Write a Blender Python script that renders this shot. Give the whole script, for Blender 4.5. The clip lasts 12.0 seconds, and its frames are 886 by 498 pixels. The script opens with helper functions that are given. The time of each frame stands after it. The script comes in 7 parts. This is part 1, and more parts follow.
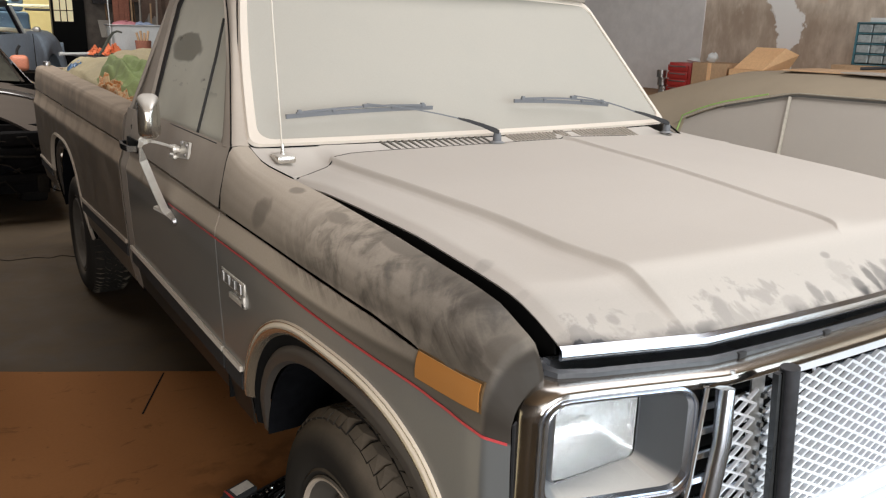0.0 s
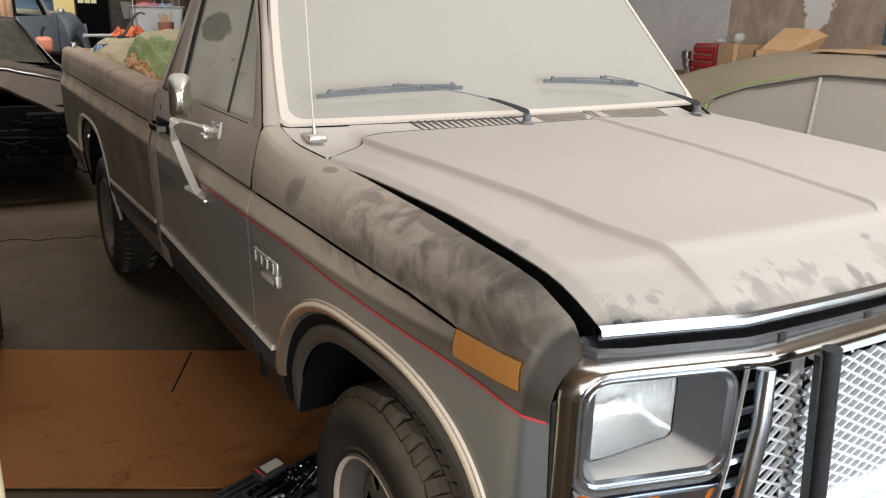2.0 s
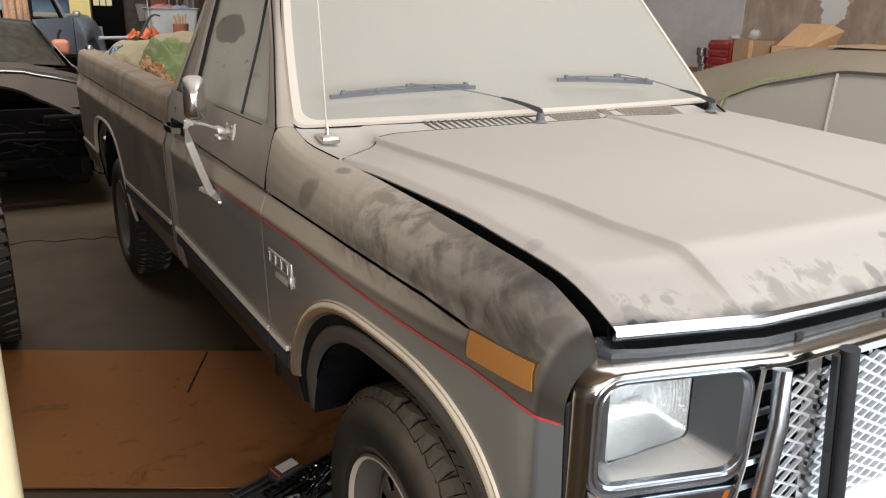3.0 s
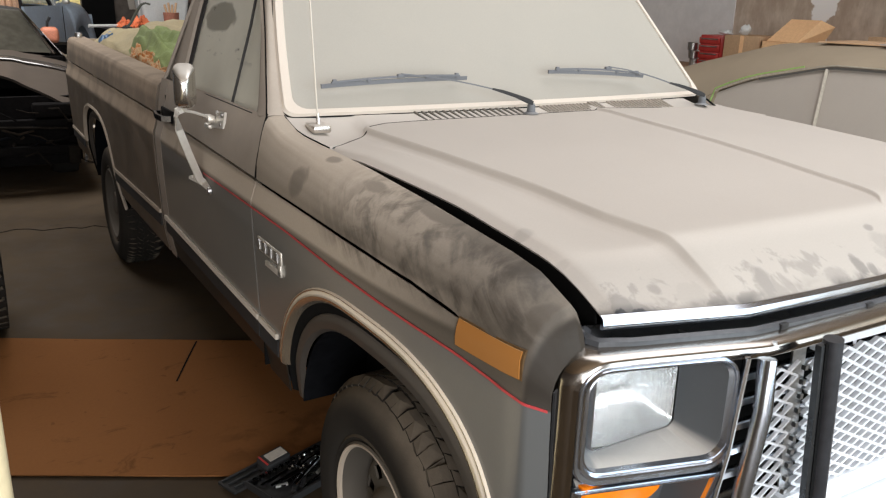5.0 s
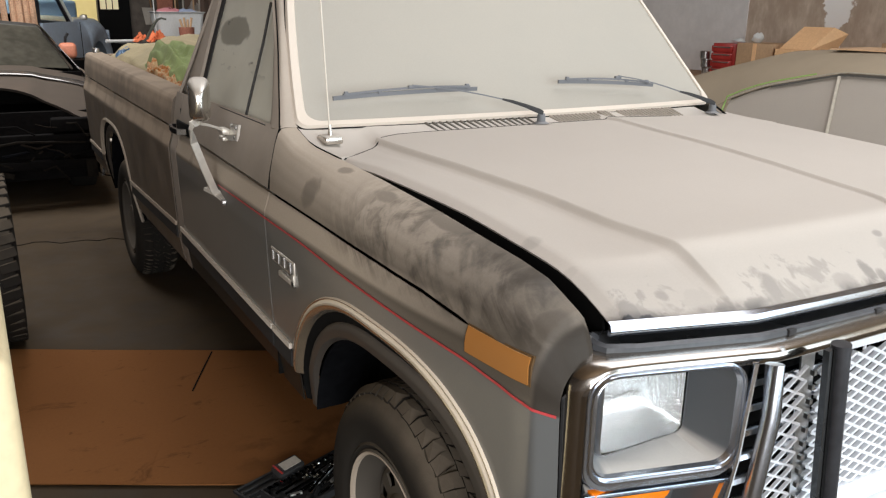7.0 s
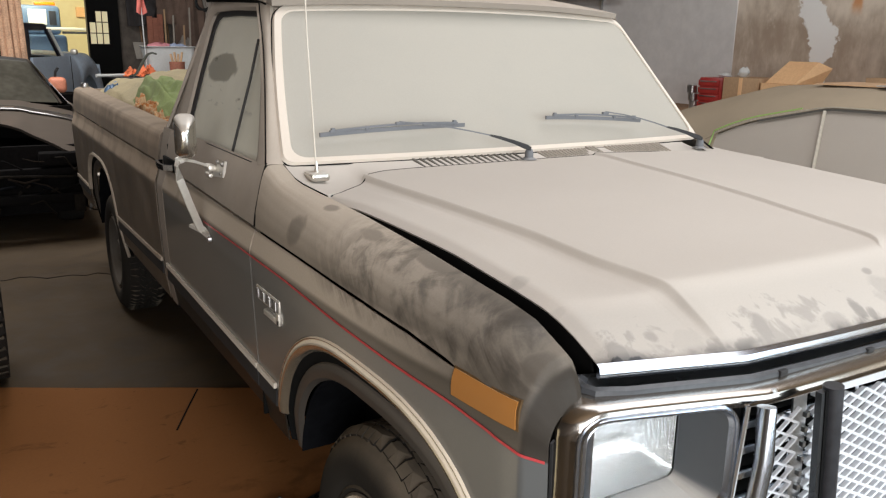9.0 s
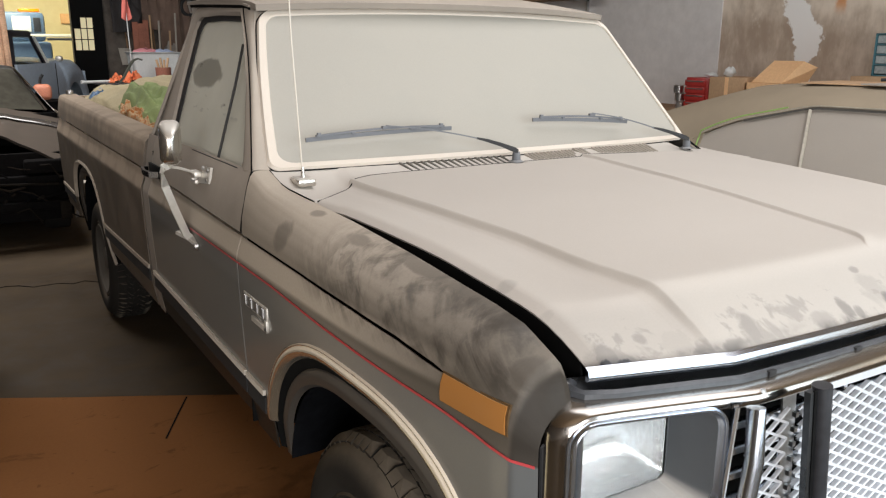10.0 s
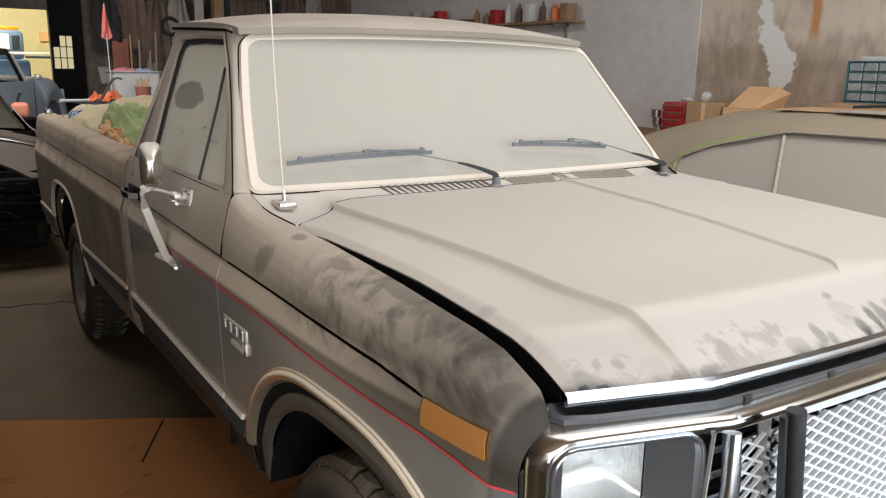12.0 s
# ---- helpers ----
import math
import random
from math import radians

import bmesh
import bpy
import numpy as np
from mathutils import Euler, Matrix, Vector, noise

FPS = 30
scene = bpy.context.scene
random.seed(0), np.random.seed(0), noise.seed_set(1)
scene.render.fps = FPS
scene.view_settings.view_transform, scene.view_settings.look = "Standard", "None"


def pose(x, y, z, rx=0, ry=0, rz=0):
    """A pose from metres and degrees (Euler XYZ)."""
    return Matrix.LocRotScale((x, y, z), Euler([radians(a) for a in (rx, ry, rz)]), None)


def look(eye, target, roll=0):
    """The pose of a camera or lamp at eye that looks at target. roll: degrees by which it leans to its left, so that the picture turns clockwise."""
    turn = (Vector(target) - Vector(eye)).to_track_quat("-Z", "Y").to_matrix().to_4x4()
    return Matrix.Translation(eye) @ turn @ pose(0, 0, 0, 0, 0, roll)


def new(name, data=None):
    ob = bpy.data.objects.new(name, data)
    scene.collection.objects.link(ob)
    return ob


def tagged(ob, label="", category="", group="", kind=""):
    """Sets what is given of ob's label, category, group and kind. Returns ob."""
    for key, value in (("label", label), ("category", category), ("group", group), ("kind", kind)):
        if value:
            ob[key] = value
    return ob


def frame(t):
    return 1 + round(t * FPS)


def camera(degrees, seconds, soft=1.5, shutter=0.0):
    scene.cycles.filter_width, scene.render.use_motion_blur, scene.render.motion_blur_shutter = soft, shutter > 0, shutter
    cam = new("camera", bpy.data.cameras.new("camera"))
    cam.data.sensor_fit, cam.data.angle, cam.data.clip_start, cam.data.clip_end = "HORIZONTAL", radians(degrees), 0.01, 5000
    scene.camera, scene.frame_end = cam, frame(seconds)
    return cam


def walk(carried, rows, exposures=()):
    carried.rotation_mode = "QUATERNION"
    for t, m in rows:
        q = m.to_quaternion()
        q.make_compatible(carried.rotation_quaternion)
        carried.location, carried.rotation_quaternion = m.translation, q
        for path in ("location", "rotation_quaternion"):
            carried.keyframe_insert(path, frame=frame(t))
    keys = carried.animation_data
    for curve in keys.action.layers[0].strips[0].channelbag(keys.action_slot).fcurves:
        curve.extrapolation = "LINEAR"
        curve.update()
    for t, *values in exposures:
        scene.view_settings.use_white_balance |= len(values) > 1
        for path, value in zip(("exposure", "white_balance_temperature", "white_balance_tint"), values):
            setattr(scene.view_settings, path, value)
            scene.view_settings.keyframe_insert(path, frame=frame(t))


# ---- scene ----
cam = camera(57.9, 12.0, 1.25)
METRES, EYE, TILT, LEAN, TURN = 8.0, 1.5, 0.0, 0.0, 0.0
PATH = [
    (0, (-1.615, -0.801, 1.536), (-0.563, 0.813, 1.0), 1.6),
    (0.5, (-1.605, -0.799, 1.533), (-0.519, 0.792, 0.995), 1.3),
    (1, (-1.618, -0.79, 1.533), (-0.532, 0.797, 0.986), 1.8),
    (1.5, (-1.632, -0.795, 1.531), (-0.571, 0.804, 0.969), 1.8),
    (2, (-1.644, -0.783, 1.528), (-0.636, 0.844, 0.95), 1.5),
    (2.5, (-1.639, -0.78, 1.531), (-0.661, 0.864, 0.951), 0.8),
    (4.5, (-1.649, -0.789, 1.526), (-0.668, 0.85, 0.934), 1.8),
    (5, (-1.644, -0.79, 1.525), (-0.648, 0.839, 0.927), 1.6),
    (5.5, (-1.632, -0.794, 1.522), (-0.629, 0.829, 0.923), 1.2),
    (6, (-1.63, -0.798, 1.522), (-0.63, 0.825, 0.918), 1.3),
    (6.5, (-1.635, -0.804, 1.522), (-0.651, 0.831, 0.924), 1.3),
    (7, (-1.646, -0.812, 1.527), (-0.679, 0.841, 0.954), 0.9),
    (9, (-1.626, -0.795, 1.536), (-0.629, 0.866, 1.039), 0.9),
    (9.5, (-1.619, -0.791, 1.535), (-0.61, 0.863, 1.039), 0.5),
    (10, (-1.617, -0.791, 1.538), (-0.598, 0.859, 1.047), 0.3),
    (10.5, (-1.61, -0.801, 1.542), (-0.576, 0.843, 1.064), 0.4),
    (11, (-1.613, -0.803, 1.544), (-0.568, 0.838, 1.079), 1.0),
    (11.5, (-1.623, -0.799, 1.547), (-0.569, 0.841, 1.097), 1.0),
    (12, (-1.624, -0.798, 1.55), (-0.557, 0.834, 1.109), 0.9),
]
walk(cam, [(t, look(eye, target, roll)) for t, eye, target, roll in PATH])

# ---------------------------------------------------------------- light
world = bpy.data.worlds.new("world")
scene.world = world
world.use_nodes = True
wn = world.node_tree.nodes
sky = wn.new("ShaderNodeTexSky")
sky.sky_type, sky.sun_disc = "NISHITA", False
sky.sun_elevation, sky.sun_rotation = radians(36), radians(302)
wn["Background"].inputs[1].default_value = 0.12
world.node_tree.links.new(sky.outputs[0], wn["Background"].inputs[0])

sun = new("sun", bpy.data.lights.new("sun", "SUN"))
sun.data.energy, sun.data.angle, sun.data.color = 3.0, radians(0.5), (1, 0.95, 0.88)
sun.matrix_world = look((-16, 10, 13.5), (0, 0, 0))


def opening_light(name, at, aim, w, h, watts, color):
    """Area lamp set in one opening, in place of daylight."""
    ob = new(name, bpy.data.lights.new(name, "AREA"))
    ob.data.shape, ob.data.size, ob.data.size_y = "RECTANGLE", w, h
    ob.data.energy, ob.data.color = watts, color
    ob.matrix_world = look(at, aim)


opening_light("door_light", (2.2, -4.95, 1.75), (2.2, 3.0, 1.5), 5.0, 3.4, 290, (0.82, 0.935, 1.0))
# Left opening is assumed; this lamp is added to light the truck's side.
opening_light("side_door_light", (-3.7, -4.95, 1.75), (-3.7, 3.0, 1.2), 4.8, 3.4, 360, (1.0, 0.97, 0.96))
# No roof window is known: overhead lamp added to light the hood.
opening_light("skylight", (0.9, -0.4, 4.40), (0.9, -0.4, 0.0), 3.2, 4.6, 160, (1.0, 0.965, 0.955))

# Second overhead lamp, added to lift the dark back of the garage.
opening_light("rear_skylight", (-1.6, 7.2, 4.40), (-1.6, 7.2, 0.0), 2.6, 2.2, 205, (1.0, 0.96, 0.93))

yellow_lamp = new("yellow_lamp", bpy.data.lights.new("yellow_lamp", "AREA"))
yellow_lamp.data.size, yellow_lamp.data.energy, yellow_lamp.data.color = 1.5, 215, (1, 0.90, 0.60)
yellow_lamp.matrix_world = look((-0.8, 13.9, 3.6), (-0.3, 16.4, 1.2))

# ---------------------------------------------------------------- helpers


class Nodes:
    """Short hand for a node material round one Principled shader."""

    def __init__(self, name):
        self.mat = bpy.data.materials.new(name)
        self.mat.use_nodes = True
        self.tree = self.mat.node_tree
        self.bsdf = self.tree.nodes["Principled BSDF"]

    def node(self, kind, **values):
        n = self.tree.nodes.new(kind)
        for key, value in values.items():
            if key == "operation":
                n.operation = value
            elif key == "data_type":
                n.data_type = value
        return n

    def link(self, a, b):
        self.tree.links.new(a, b)

    def put(self, socket, value):
        if hasattr(value, "links"):
            self.link(value, socket)
        else:
            socket.default_value = value

    def math(self, op, a, b=0.0, clamp=False):
        n = self.node("ShaderNodeMath", operation=op)
        n.use_clamp = clamp
        self.put(n.inputs[0], a)
        self.put(n.inputs[1], b)
        return n.outputs[0]

    def ramp(self, value, lo, hi, a=0.0, b=1.0):
        n = self.tree.nodes.new("ShaderNodeMapRange")
        n.interpolation_type = "SMOOTHSTEP"
        self.put(n.inputs[0], value)
        for k, v in zip((1, 2, 3, 4), (lo, hi, a, b)):
            n.inputs[k].default_value = v
        return n.outputs[0]

    def mix(self, fac, a, b):
        n = self.node("ShaderNodeMix", data_type="RGBA")
        self.put(n.inputs[0], fac)
        self.put(n.inputs[6], (*a, 1) if isinstance(a, tuple) else a)
        self.put(n.inputs[7], (*b, 1) if isinstance(b, tuple) else b)
        return n.outputs[2]

    def coords(self, scale=(1, 1, 1), turn=(0, 0, 0)):
        tc = self.tree.nodes.new("ShaderNodeTexCoord")
        mp = self.tree.nodes.new("ShaderNodeMapping")
        mp.inputs["Scale"].default_value = scale
        mp.inputs["Rotation"].default_value = [radians(a) for a in turn]
        self.link(tc.outputs["Object"], mp.inputs[0])
        return mp.outputs[0]

    def noise(self, scale, detail=4.0, rough=0.55, stretch=(1, 1, 1), warp=0.0, turn=(0, 0, 0)):
        n = self.tree.nodes.new("ShaderNodeTexNoise")
        n.inputs["Scale"].default_value = scale
        n.inputs["Detail"].default_value = detail
        n.inputs["Roughness"].default_value = rough
        n.inputs["Distortion"].default_value = warp
        self.link(self.coords(stretch, turn), n.inputs["Vector"])
        return n.outputs[0]

    def axis(self, which):
        tc = self.tree.nodes.new("ShaderNodeTexCoord")
        s = self.tree.nodes.new("ShaderNodeSeparateXYZ")
        self.link(tc.outputs["Object"], s.inputs[0])
        return s.outputs[which]

    def up(self):
        g = self.tree.nodes.new("ShaderNodeNewGeometry")
        s = self.tree.nodes.new("ShaderNodeSeparateXYZ")
        self.link(g.outputs["Normal"], s.inputs[0])
        return s.outputs[2]

    def bump(self, height, strength=0.2, distance=0.002):
        n = self.tree.nodes.new("ShaderNodeBump")
        n.inputs["Strength"].default_value = strength
        n.inputs["Distance"].default_value = distance
        self.put(n.inputs["Height"], height)
        self.link(n.outputs[0], self.bsdf.inputs["Normal"])

    def out(self, color=None, rough=None, metal=None, **more):
        if color is not None:
            self.put(self.bsdf.inputs["Base Color"], (*color, 1) if isinstance(color, tuple) else color)
        if rough is not None:
            self.put(self.bsdf.inputs["Roughness"], rough)
        if metal is not None:
            self.put(self.bsdf.inputs["Metallic"], metal)
        for key, value in more.items():
            self.put(self.bsdf.inputs[key.replace("_", " ")], value)
        return self.mat


DUST = (0.46, 0.405, 0.33)


def plain(name, color, rough=0.6, metal=0.0, grain=60.0, vary=0.18, bump=0.08, **more):
    """A surface of one colour with grain at two scales."""
    m = Nodes(name)
    big, small = m.noise(3.0, 3), m.noise(grain, 4)
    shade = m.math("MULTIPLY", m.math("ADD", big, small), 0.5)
    dark = tuple(c * (1 - vary) for c in color)
    light = tuple(min(1.0, c * (1 + vary)) for c in color)
    m.bump(small, bump, 0.002)
    return m.out(m.mix(m.ramp(shade, 0.3, 0.7), dark, light), m.ramp(big, 0.3, 0.7, max(0.03, rough - 0.06), min(1, rough + 0.06)), metal, **more)


def dusty(name, paint, rough=0.35, metal=0.0, lo=0.1, hi=0.8, film=0.12, most=0.92, dust=DUST, bump=0.1, patches=0.5, coat=0.0, spec=0.5):
    """Paint under dust that settles on what faces up, with a thin film on the sides."""
    m = Nodes(name)
    cloud, fine = m.noise(5.0, 5, 0.6), m.noise(220.0, 3)
    settle = m.ramp(m.up(), lo, hi, film, most)
    uneven = m.math("MULTIPLY", m.math("SUBTRACT", cloud, 0.5), patches)
    fac = m.math("ADD", settle, m.math("MULTIPLY", uneven, settle), clamp=True)
    shade = m.mix(fine, tuple(c * 0.95 for c in dust), tuple(min(1, c * 1.05) for c in dust))
    m.bump(fine, bump, 0.0015)
    return m.out(m.mix(fac, paint, shade), m.ramp(fac, 0.0, 0.6, rough, 0.92), m.ramp(fac, 0, 0.6, metal, 0.0) if metal else 0.0, Coat_Weight=coat, Coat_Roughness=0.25, Specular_IOR_Level=spec)


def root_shift(ob):
    shift = Vector((0, 0, 0))
    while ob is not None:
        shift += ob.location
        ob = ob.parent
    return shift


def thing(name, base, label, category, group="", kind=""):
    ob = new(name)
    ob.location = base
    ob.empty_display_size = 0.1
    return tagged(ob, label, category, group, kind)


def thicken(bm, outer, inner):
    """Gives a sheet its thickness: a second skin and a rim that joins the two."""
    bm.normal_update()
    skin, rim = list(bm.faces), [e for e in bm.edges if e.is_boundary]
    twin = {v: bm.verts.new(v.co + v.normal * inner) for v in list(bm.verts)}
    ends = [(e.verts[0], e.verts[1]) if lp.vert == e.verts[0] else (e.verts[1], e.verts[0]) for e in rim for lp in e.link_loops[:1]]
    for f in skin:
        bm.faces.new([twin[v] for v in reversed(f.verts)])
    for a, b in ends:
        bm.faces.new((b, a, twin[a], twin[b]))
    for v in twin:
        v.co += v.normal * outer


def part(name, bm, material, parent=None, label="", smooth=35.0, thick=0.0, inward=-1.0):
    """Links a bmesh, in world places, as one mesh under its thing or part."""
    if parent is not None:
        bmesh.ops.translate(bm, verts=bm.verts, vec=-root_shift(parent))
    bm.normal_update()
    me = bpy.data.meshes.new(name)
    if not thick:
        bmesh.ops.recalc_face_normals(bm, faces=bm.faces)
    else:
        # panels turn their outer face away from the middle of their thing
        ref = Vector((0, 0, 0.7))  # parts are held from their thing's base
        score = 0.0
        for f in bm.faces:
            c = f.calc_center_median()
            out = Vector((c.x - ref.x, 0, c.z - ref.z))
            score += f.normal.dot(out) * f.calc_area()
        if score < 0:
            bmesh.ops.reverse_faces(bm, faces=bm.faces)
        thicken(bm, thick * (1 + inward) / 2, thick * (inward - 1) / 2)
    bm.to_mesh(me)
    bm.free()
    me.materials.append(material)
    if smooth:
        me.shade_smooth()
        me.set_sharp_from_angle(angle=radians(smooth))
    ob = new(name, me)
    ob.parent = parent
    if label:
        ob["label"] = label
    return ob


def solid(name, bm, material, label, category, group="", kind="", smooth=35.0):
    """A thing that is one mesh."""
    return tagged(part(name, bm, material, None, "", smooth), label, category, group, kind)


def box(x0, x1, y0, y1, z0, z1, bevel=0.0, turn=0.0, segments=2):
    bm = bmesh.new()
    bmesh.ops.create_cube(bm, size=1)
    bmesh.ops.scale(bm, vec=(x1 - x0, y1 - y0, z1 - z0), verts=bm.verts)
    if bevel:
        bmesh.ops.bevel(bm, geom=bm.edges[:], offset=bevel, segments=segments, affect="EDGES", profile=0.5)
    if turn:
        bmesh.ops.rotate(bm, verts=bm.verts, matrix=Matrix.Rotation(radians(turn), 3, "Z"))
    bmesh.ops.translate(bm, verts=bm.verts, vec=((x0 + x1) / 2, (y0 + y1) / 2, (z0 + z1) / 2))
    return bm


def join(*bms):
    out = bmesh.new()
    for bm in bms:
        me = bpy.data.meshes.new("tmp")
        bm.to_mesh(me)
        bm.free()
        out.from_mesh(me)
        bpy.data.meshes.remove(me)
    return out


def moved(bm, m):
    bmesh.ops.transform(bm, verts=bm.verts, matrix=m)
    return bm


def flipped(bm):
    """The mirror image on the truck's other side."""
    bmesh.ops.scale(bm, vec=(-1, 1, 1), verts=bm.verts)
    bmesh.ops.reverse_faces(bm, faces=bm.faces)
    return bm


def sheet(fn, us, vs):
    """A grid of quads over fn(u, v)."""
    bm = bmesh.new()
    rows = [[bm.verts.new(fn(u, v)) for v in vs] for u in us]
    for a, b in zip(rows, rows[1:]):
        for k in range(len(vs) - 1):
            quad = [a[k], b[k], b[k + 1], a[k + 1]]
            if len({tuple(v.co) for v in quad}) == 4:
                bm.faces.new(quad)
            else:
                kept = []
                for v in quad:
                    if all((v.co - o.co).length > 1e-6 for o in kept):
                        kept.append(v)
                if len(kept) == 3:
                    bm.faces.new(kept)
    return bm


def sweep(points, ring, closed=False, caps=True):
    """A tube: ring of (a, b) offsets carried along points; b stays near world up."""
    bm = bmesh.new()
    pts = [Vector(p) for p in points]
    rings = []
    for k, p in enumerate(pts):
        before = pts[k - 1] if k or closed else p
        after = pts[(k + 1) % len(pts)] if k < len(pts) - 1 or closed else p
        d = (after - before).normalized()
        side = d.cross(Vector((0, 0, 1)))
        if side.length < 0.05:
            side = d.cross(Vector((0, 1, 0)))
        side.normalize()
        top = side.cross(d)
        rings.append([bm.verts.new(p + side * a + top * b) for a, b in ring])
    n = len(ring)
    pairs = list(zip(rings, rings[1:])) + ([(rings[-1], rings[0])] if closed else [])
    for r, s in pairs:
        for k in range(n):
            bm.faces.new((r[k], r[(k + 1) % n], s[(k + 1) % n], s[k]))
    if caps and not closed:
        bm.faces.new(rings[0][::-1])
        bm.faces.new(rings[-1])
    return bm


def circle(r, n=10, rx=None):
    return [((rx or r) * math.cos(2 * math.pi * k / n), r * math.sin(2 * math.pi * k / n)) for k in range(n)]


def flat(w, h):
    return [(-w / 2, -h / 2), (w / 2, -h / 2), (w / 2, h / 2), (-w / 2, h / 2)]


def tube(points, r, n=10):
    return sweep(points, circle(r, n))


def lathe(profile, n=32, axis="x", centre=(0, 0, 0)):
    """Turns (radius, along) pairs round an axis."""
    bm = bmesh.new()
    rows = []
    for k in range(n):
        a = 2 * math.pi * k / n
        row = []
        for r, h in profile:
            c, s = r * math.cos(a), r * math.sin(a)
            row.append(bm.verts.new({"x": (h, c, s), "y": (c, h, s), "z": (c, s, h)}[axis]))
        rows.append(row)
    for k in range(n):
        a, b = rows[k], rows[(k + 1) % n]
        for j in range(len(profile) - 1):
            if profile[j][0] < 1e-6 and profile[j + 1][0] < 1e-6:
                continue
            bm.faces.new((a[j], b[j], b[j + 1], a[j + 1]))
    bmesh.ops.remove_doubles(bm, verts=bm.verts, dist=1e-5)
    bmesh.ops.translate(bm, verts=bm.verts, vec=centre)
    return bm


def outline(points, depth, axis="y"):
    """A flat plate with this outline, pushed out along an axis."""
    bm = bmesh.new()
    face = bm.faces.new([bm.verts.new(p) for p in points])
    ext = bmesh.ops.extrude_face_region(bm, geom=[face])
    vec = {"x": (depth, 0, 0), "y": (0, depth, 0), "z": (0, 0, depth)}[axis]
    bmesh.ops.translate(bm, verts=[v for v in ext["geom"] if isinstance(v, bmesh.types.BMVert)], vec=vec)
    return bm


def ring_plate(outer, inner, depth):
    """A frame between two outlines of the same length, pushed along y."""
    bm = bmesh.new()
    loops = [[bm.verts.new(p) for p in outer], [bm.verts.new(p) for p in inner]]
    loops += [[bm.verts.new(Vector(p) + Vector((0, depth, 0))) for p in inner], [bm.verts.new(Vector(p) + Vector((0, depth, 0))) for p in outer]]
    n = len(outer)
    for a, b in zip(loops, loops[1:] + loops[:1]):
        for k in range(n):
            bm.faces.new((a[k], a[(k + 1) % n], b[(k + 1) % n], b[k]))
    return bm


def steps(a, b, n):
    return [a + (b - a) * k / n for k in range(n + 1)]


def curve(value, xs, ys):
    return float(np.interp(value, xs, ys))


# ---------------------------------------------------------------- materials
def prints(m, scale, size, warp=0.35):
    """Oval finger and palm marks, scattered."""
    v = m.tree.nodes.new("ShaderNodeTexVoronoi")
    v.inputs["Scale"].default_value = scale
    v.inputs["Randomness"].default_value = 1.0
    n = m.tree.nodes.new("ShaderNodeTexNoise")
    n.inputs["Scale"].default_value = scale * 1.3
    mixv = m.node("ShaderNodeMix", data_type="VECTOR")
    mixv.inputs[0].default_value = warp * 0.3
    c = m.coords((1.0, 0.6, 0.6))
    m.link(c, n.inputs["Vector"])
    m.link(c, mixv.inputs[4])
    m.link(n.outputs[1], mixv.inputs[5])
    m.link(mixv.outputs[1], v.inputs["Vector"])
    return m.ramp(v.outputs[0], size * 0.45, size, 1.0, 0.0)


# where palms and fingers rubbed the dust off the hood: middle, half sizes, how deep
WIPE_MARKS = (
    (-0.755, 0.098, 0.020, 0.030, 0.55), (-0.765, 0.088, 0.012, 0.012, 0.85), (-0.736, 0.076, 0.014, 0.012, 0.85), (-0.675, 0.108, 0.012, 0.013, 0.45),
    (-0.698, 0.062, 0.014, 0.014, 0.65), (-0.800, 0.110, 0.018, 0.018, 0.40), (-0.625, 0.075, 0.030, 0.030, 0.22), (-0.605, 0.030, 0.030, 0.012, 0.65),
    (-0.470, 0.046, 0.022, 0.034, 0.50), (-0.525, 0.030, 0.026, 0.012, 0.42), (-0.410, 0.022, 0.016, 0.012, 0.25), (-0.290, 0.024, 0.032, 0.020, 0.38),
    (-0.215, 0.032, 0.015, 0.020, 0.62), (-0.186, 0.020, 0.014, 0.014, 0.60), (-0.100, 0.048, 0.045, 0.036, 0.30), (-0.080, 0.022, 0.018, 0.020, 0.75),
    (-0.025, 0.036, 0.013, 0.026, 0.80), (0.010, 0.032, 0.022, 0.030, 0.70), (0.07, 0.03, 0.04, 0.03, 0.5), (0.18, 0.03, 0.05, 0.025, 0.4),
    (-0.093, 0.100, 0.014, 0.008, 0.50), (-0.790, 0.095, 0.050, 0.030, 0.36), (-0.70, 0.052, 0.070, 0.022, 0.34), (-0.36, 0.030, 0.05, 0.02, 0.22), (-0.776, 0.348, 0.020, 0.016, 0.22), (-0.786, 0.223, 0.015, 0.012, 0.15))


